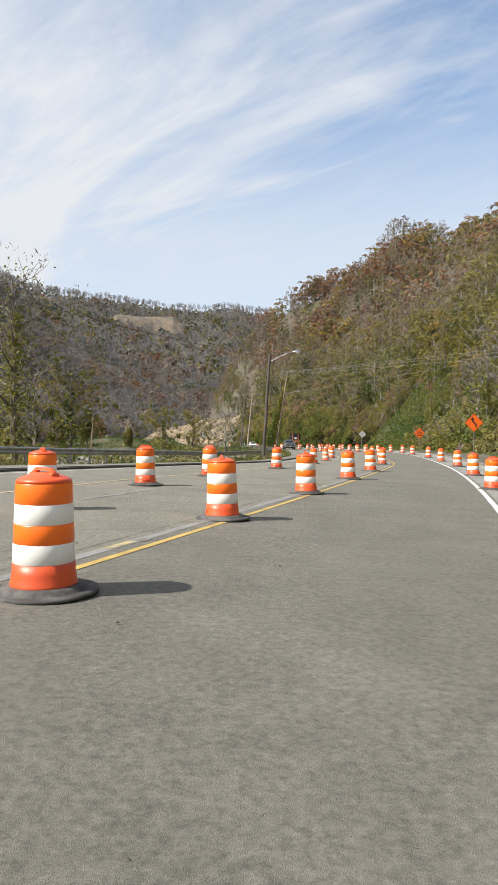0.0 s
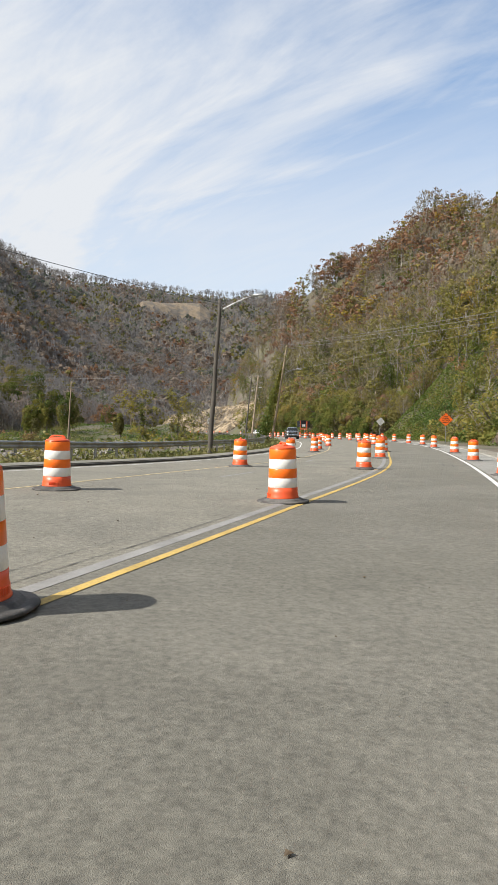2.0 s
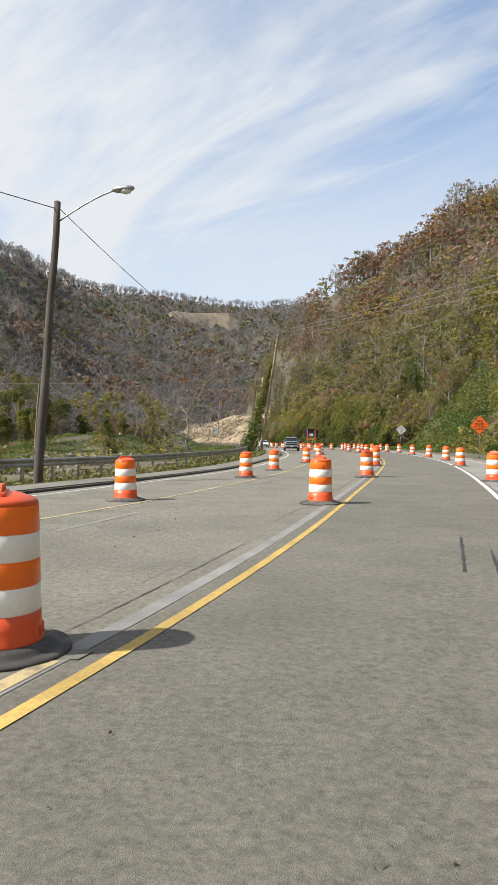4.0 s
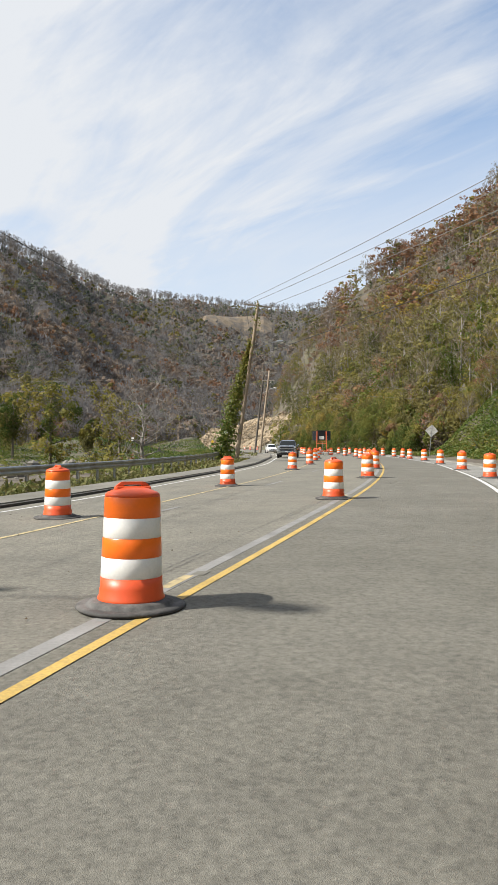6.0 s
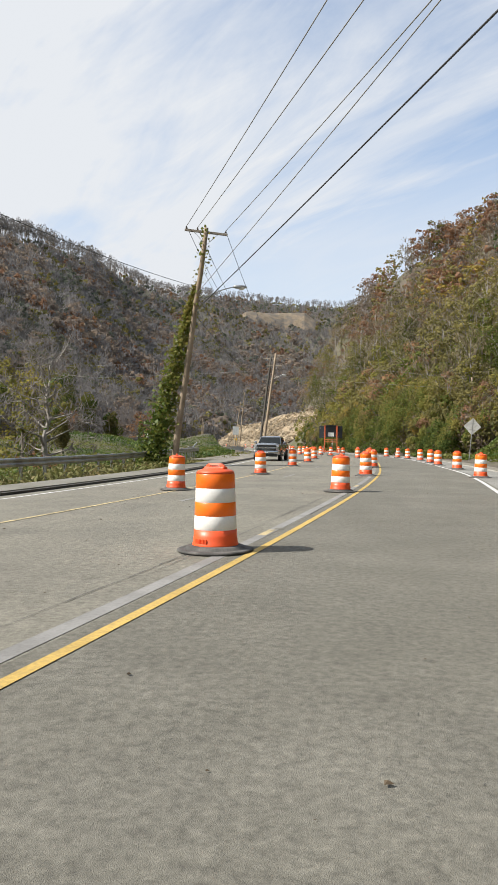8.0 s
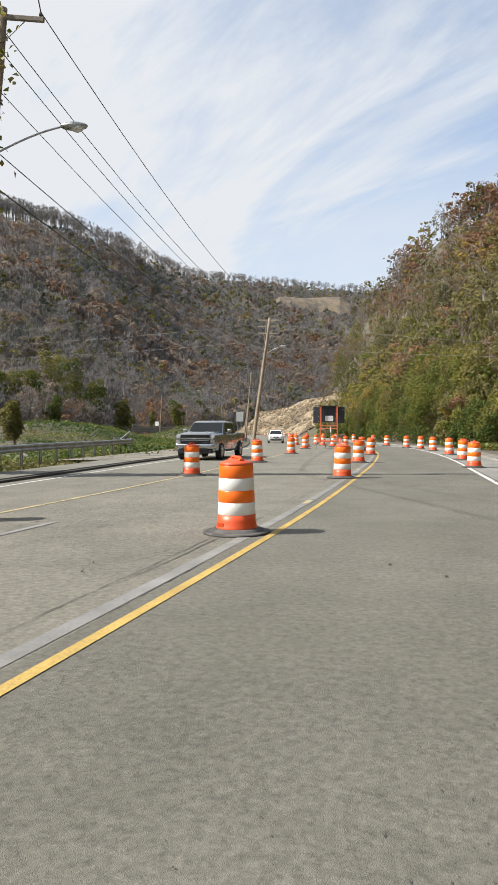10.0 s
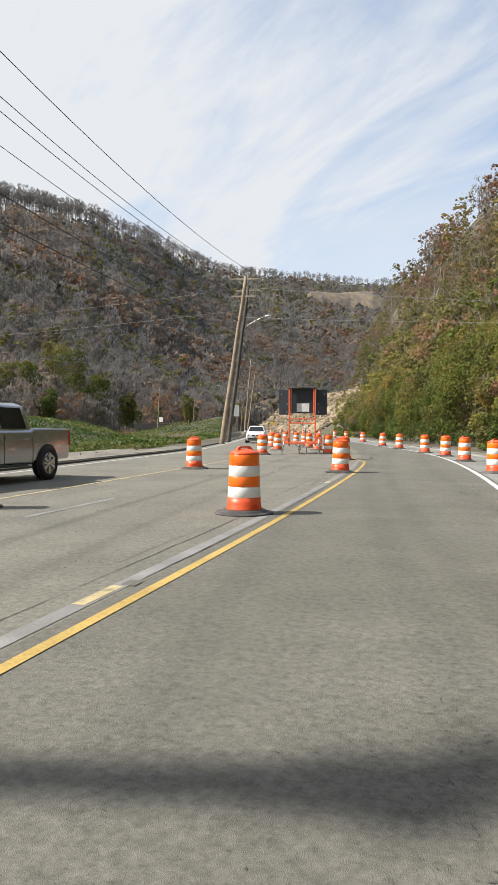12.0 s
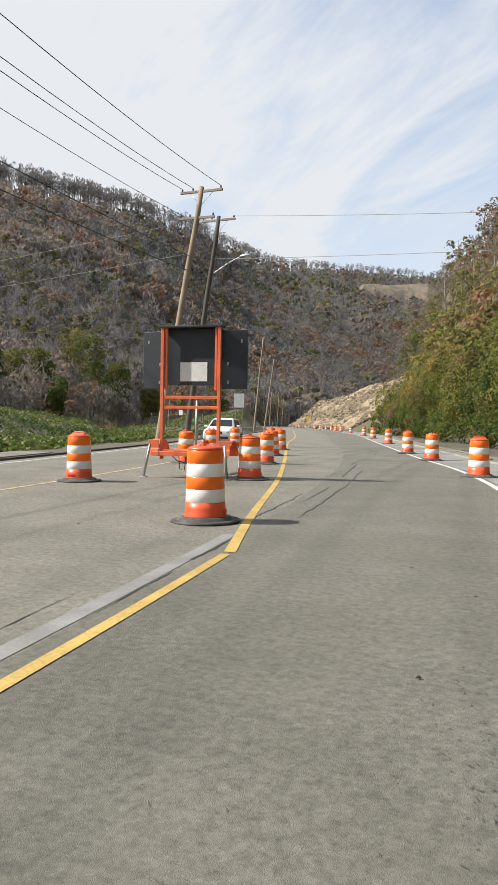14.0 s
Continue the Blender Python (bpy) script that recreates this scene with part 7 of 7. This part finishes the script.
def arch(root, x, y, r, side):
    """The dark wheel housing behind the tyre."""
    bm = lathe([(r * 1.16, -0.14), (r * 1.16, 0.02), (r * 1.10, 0.022), (r * 1.10, -0.1)], 28, cap=False)
    bmesh.ops.rotate(bm, verts=bm.verts, cent=(0, 0, 0), matrix=Matrix.Rotation(math.pi / 2 * side, 3, "Y"))
    disc = lathe([(r * 1.12, -0.01), (r * 1.12, 0.004)], 28, bm=None)
    bmesh.ops.rotate(disc, verts=disc.verts, cent=(0, 0, 0), matrix=Matrix.Rotation(math.pi / 2 * side, 3, "Y"))
    ob = part("wheel_arch", disc, TRIM_BLACK, root)
    ob.matrix_local = pose(x, y, r)
    bm.free()
    return ob


def pickup(m):
    """A full-size extended-cab pickup; its nose points to -y, the ground is z = 0."""
    root = thing("pickup_truck", m, "silver extended-cab pickup truck in the oncoming lane", "pickup truck")
    # lower body: nose, doors, bed sides
    secs = [ring(0.0, 0.92, 0.52, 1.18, 0.05), ring(0.06, 0.99, 0.44, 1.23, 0.07), ring(0.25, 1.015, 0.42, 1.26, 0.09, 0.03), ring(0.9, 1.025, 0.42, 1.28, 0.09, 0.04), ring(1.55, 1.02, 0.42, 1.29, 0.07, 0.03), ring(1.75, 1.015, 0.42, 1.26, 0.06, 0.02), ring(4.10, 1.015, 0.42, 1.26, 0.06, 0.02), ring(4.15, 1.01, 0.46, 1.30, 0.03), ring(5.75, 1.0, 0.50, 1.30, 0.03), ring(5.82, 0.98, 0.55, 1.28, 0.03)]
    body = smooth_faces(part("body", loft(secs), SILVER, root))
    # bonnet bulge
    bm = loft([ring(0.0, 0.80, 0.95, 1.245, 0.05, 0.05), ring(0.2, 0.86, 0.98, 1.305, 0.07, 0.08), ring(0.6, 0.87, 0.98, 1.345, 0.09, 0.09), ring(1.5, 0.88, 1.0, 1.37, 0.09, 0.09), ring(1.72, 0.86, 1.0, 1.33, 0.05, 0.05)])
    smooth_faces(part("bonnet", bm, SILVER, root))
    for s in (-0.42, 0.42):
        bm = bmesh.new()
        box(bm, (s, 1.0, 1.355), (0.16, 1.0, 0.05), 0.02)
        part("bonnet_ridge", bm, SILVER, root)
    # cabin
    cab = loft([[(x, y, z) for x, y, z in ((-0.94, 1.55, 1.24), (0.94, 1.55, 1.24), (0.94, 4.12, 1.24), (-0.94, 4.12, 1.24))], [(x, y, z) for x, y, z in ((-0.78, 2.22, 1.84), (0.78, 2.22, 1.84), (0.79, 3.98, 1.84), (-0.79, 3.98, 1.84))], [(x, y, z) for x, y, z in ((-0.66, 2.48, 1.915), (0.66, 2.48, 1.915), (0.66, 3.82, 1.915), (-0.66, 3.82, 1.915))]])
    cabin = smooth_faces(part("cabin", cab, SILVER, root))
    pane("windscreen", [(-0.89, 1.60, 1.285), (0.89, 1.60, 1.285), (0.75, 2.19, 1.81), (-0.75, 2.19, 1.81)], cabin)
    for s in (-1, 1):
        q = [(s * 0.93, 1.96, 1.29), (s * 0.93, 2.86, 1.29), (s * 0.805, 2.84, 1.79), (s * 0.80, 2.40, 1.79)]
        r = [(s * 0.93, 2.98, 1.29), (s * 0.93, 3.92, 1.29), (s * 0.805, 3.82, 1.79), (s * 0.80, 2.96, 1.79)]
        for pts in (q, r):
            pane("side_window", pts if s > 0 else pts[::-1], cabin)
        bm = bmesh.new()
        box(bm, (s * 1.16, 1.98, 1.40), (0.22, 0.13, 0.20), 0.06)
        box(bm, (s * 1.02, 2.02, 1.28), (0.18, 0.06, 0.08), 0.015)
        part("door_mirror", bm, SILVER, root)
        for y in (2.75, 3.75):
            bm = bmesh.new()
            box(bm, (s * 1.03, y, 1.05), (0.03, 0.2, 0.035), 0.01)
            part("door_handle", bm, SILVER, root)
        bm = bmesh.new()
        for y in (1.86, 2.93, 4.08):
            box(bm, (s * 1.018, y, 0.80), (0.006, 0.012, 0.72))
        box(bm, (s * 1.05, 2.8, 0.42), (0.10, 1.9, 0.06), 0.02)
        part("door_seam", bm, TRIM_BLACK, root)
        for y in (0.98, 4.72):
            arch(root, s * 1.018, y, 0.43, s)
            car_wheel(root, s * 0.945, y, 0.42, 0.28, s)
        # lamps
        for z0, z1 in ((1.06, 1.19), (0.82, 0.97)):
            bm = loft([ring(-0.03, 0.10, z0, z1, 0.03), ring(0.16, 0.13, z0, z1, 0.03)])
            o = part("headlight", bm, LENS, root, "clear headlight"); o.matrix_local = pose(s * 0.85, 0, 0)
        bm = bmesh.new(); box(bm, (s * 0.80, -0.0, 0.62), (0.20, 0.06, 0.12), 0.02)
        part("fog_lamp", bm, LENS, root)
        bm = bmesh.new(); box(bm, (s * 0.95, 5.82, 1.05), (0.12, 0.05, 0.42), 0.02)
        part("tail_light", bm, LENS_RED, root)
    bm = bmesh.new()
    box(bm, (0, -0.01, 0.985), (1.46, 0.09, 0.50), 0.02)
    grille = part("grille", bm, TRIM_BLACK, root, "black grille")
    for z, h, w in ((1.205, 0.03, 1.46), (1.02, 0.065, 1.86), (0.945, 0.022, 1.40), (0.865, 0.016, 1.34), (0.765, 0.045, 1.44)):
        bm = bmesh.new()
        box(bm, (0, -0.075, z), (w, 0.05, h), 0.012)
        part("grille_bar", bm, CHROME, grille, "chrome grille bar")
    bm = lathe([(0.075, -0.012), (0.07, 0.012), (0.02, 0.016)], 4)
    badge = part("badge", bm, CHROME, grille, "plain bright badge")
    badge.matrix_local = pose(0, -0.11, 1.02, 90, 0, 0) @ Matrix.Diagonal((1.7, 0.8, 1, 1))
    bm = loft([ring(-0.15, 0.84, 0.56, 0.76, 0.05), ring(-0.09, 0.98, 0.54, 0.79, 0.05), ring(0.15, 1.01, 0.54, 0.79, 0.04)])
    smooth_faces(part("bumper", bm, CHROME, root, "chrome front bumper"))
    bm = bmesh.new(); box(bm, (0, -0.14, 0.545), (1.25, 0.06, 0.12), 0.02)
    part("lower_intake", bm, TRIM_BLACK, root)
    bm = bmesh.new(); box(bm, (0, -0.02, 0.42), (1.7, 0.2, 0.18), 0.03)
    part("air_dam", bm, TRIM_BLACK, root)
    bm = bmesh.new(); box(bm, (0, -0.155, 0.60), (0.32, 0.012, 0.16), 0.006)
    pl = part("number_plate", bm, PLATE_WHITE, root, "white number plate")
    bm = bmesh.new()
    for k in range(6):
        box(bm, (-0.10 + 0.04 * k, -0.163, 0.60), (0.022, 0.004, 0.07))
    part("plate_bars", bm, TRIM_BLACK, pl)
    # the open bed: a thin black sheet on the body stands in for its shade
    bm = bmesh.new(); box(bm, (0, 4.95, 1.297), (1.62, 1.5, 0.02))
    part("bed_opening", bm, TRIM_BLACK, root, "black sheet standing in for the shade in the open bed")
    bm = bmesh.new(); box(bm, (0.1, 2.9, 1.92), (0.05, 0.12, 0.06), 0.015)
    part("roof_aerial", bm, TRIM_BLACK, root)
    return root


pickup(pose(5.65, 133.6, 0.01, 0, 0, 3.0))


def small_suv(m):
    """A small crossover; its nose points to -y."""
    root = thing("car", m, "white small crossover car with a split black grille", "car")
    secs = [ring(0.0, 0.78, 0.45, 0.80, 0.08), ring(0.12, 0.85, 0.30, 0.92, 0.1, 0.04), ring(0.6, 0.88, 0.24, 0.99, 0.1, 0.06), ring(1.2, 0.885, 0.24, 1.04, 0.08, 0.05), ring(2.4, 0.885, 0.24, 1.06, 0.08, 0.04), ring(3.8, 0.88, 0.28, 1.08, 0.08, 0.04), ring(4.3, 0.82, 0.38, 1.02, 0.1, 0.04)]
    smooth_faces(part("body", loft(secs), WHITE_CAR, root))
    cab = loft([[(-0.80, 1.08, 1.0), (0.80, 1.08, 1.0), (0.80, 4.25, 1.0), (-0.80, 4.25, 1.0)], [(-0.62, 1.95, 1.50), (0.62, 1.95, 1.50), (0.64, 3.85, 1.50), (-0.64, 3.85, 1.50)], [(-0.52, 2.15, 1.56), (0.52, 2.15, 1.56), (0.54, 3.7, 1.55), (-0.54, 3.7, 1.55)]])
    cabin = smooth_faces(part("cabin", cab, WHITE_CAR, root))
    pane("windscreen", [(-0.70, 1.20, 1.06), (0.70, 1.20, 1.06), (0.57, 1.88, 1.465), (-0.57, 1.88, 1.465)], cabin)
    for s in (-1, 1):
        for pts in ([(s * 0.80, 1.62, 1.06), (s * 0.80, 2.55, 1.06), (s * 0.655, 2.52, 1.45), (s * 0.645, 2.1, 1.45)], [(s * 0.80, 2.65, 1.06), (s * 0.80, 3.75, 1.06), (s * 0.66, 3.55, 1.45), (s * 0.655, 2.62, 1.45)]):
            pane("side_window", pts if s > 0 else pts[::-1], cabin)
        bm = bmesh.new(); box(bm, (s * 0.99, 1.62, 1.08), (0.2, 0.1, 0.13), 0.04)
        part("door_mirror", bm, WHITE_CAR, root)
        bm = bmesh.new(); box(bm, (s * 0.60, 3.0, 1.60), (0.04, 1.5, 0.04), 0.012)
        part("roof_rail", bm, TRIM_BLACK, root)
        bm = bmesh.new()
        bmesh.ops.create_uvsphere(bm, u_segments=14, v_segments=8, radius=1, matrix=Matrix.Translation((s * 0.62, 0.10, 0.74)) @ Matrix.Diagonal((0.17, 0.12, 0.12, 1)))
        part("headlight", bm, LENS, root, "clear headlight")
        bm = bmesh.new(); box(bm, (s * 0.17, -0.005, 0.70), (0.26, 0.05, 0.13), 0.03)
        part("grille", bm, TRIM_BLACK, root, "black split grille")
        for y in (0.85, 3.45):
            arch(root, s * 0.882, y, 0.34, s)
            car_wheel(root, s * 0.83, y, 0.33, 0.21, s)
    bm = bmesh.new(); box(bm, (0, 0.0, 0.42), (1.3, 0.06, 0.14), 0.03)
    part("lower_intake", bm, TRIM_BLACK, root)
    bm = bmesh.new(); box(bm, (0, -0.035, 0.54), (0.30, 0.012, 0.15), 0.005)
    pl = part("number_plate", bm, PLATE_WHITE, root, "white number plate")
    bm = bmesh.new()
    for k in range(6):
        box(bm, (-0.09 + 0.036 * k, -0.043, 0.54), (0.02, 0.004, 0.06))
    part("plate_bars", bm, TRIM_BLACK, pl)
    return root


small_suv(pose(-1.9, 180.4, 0.0, 0, 0, 15))
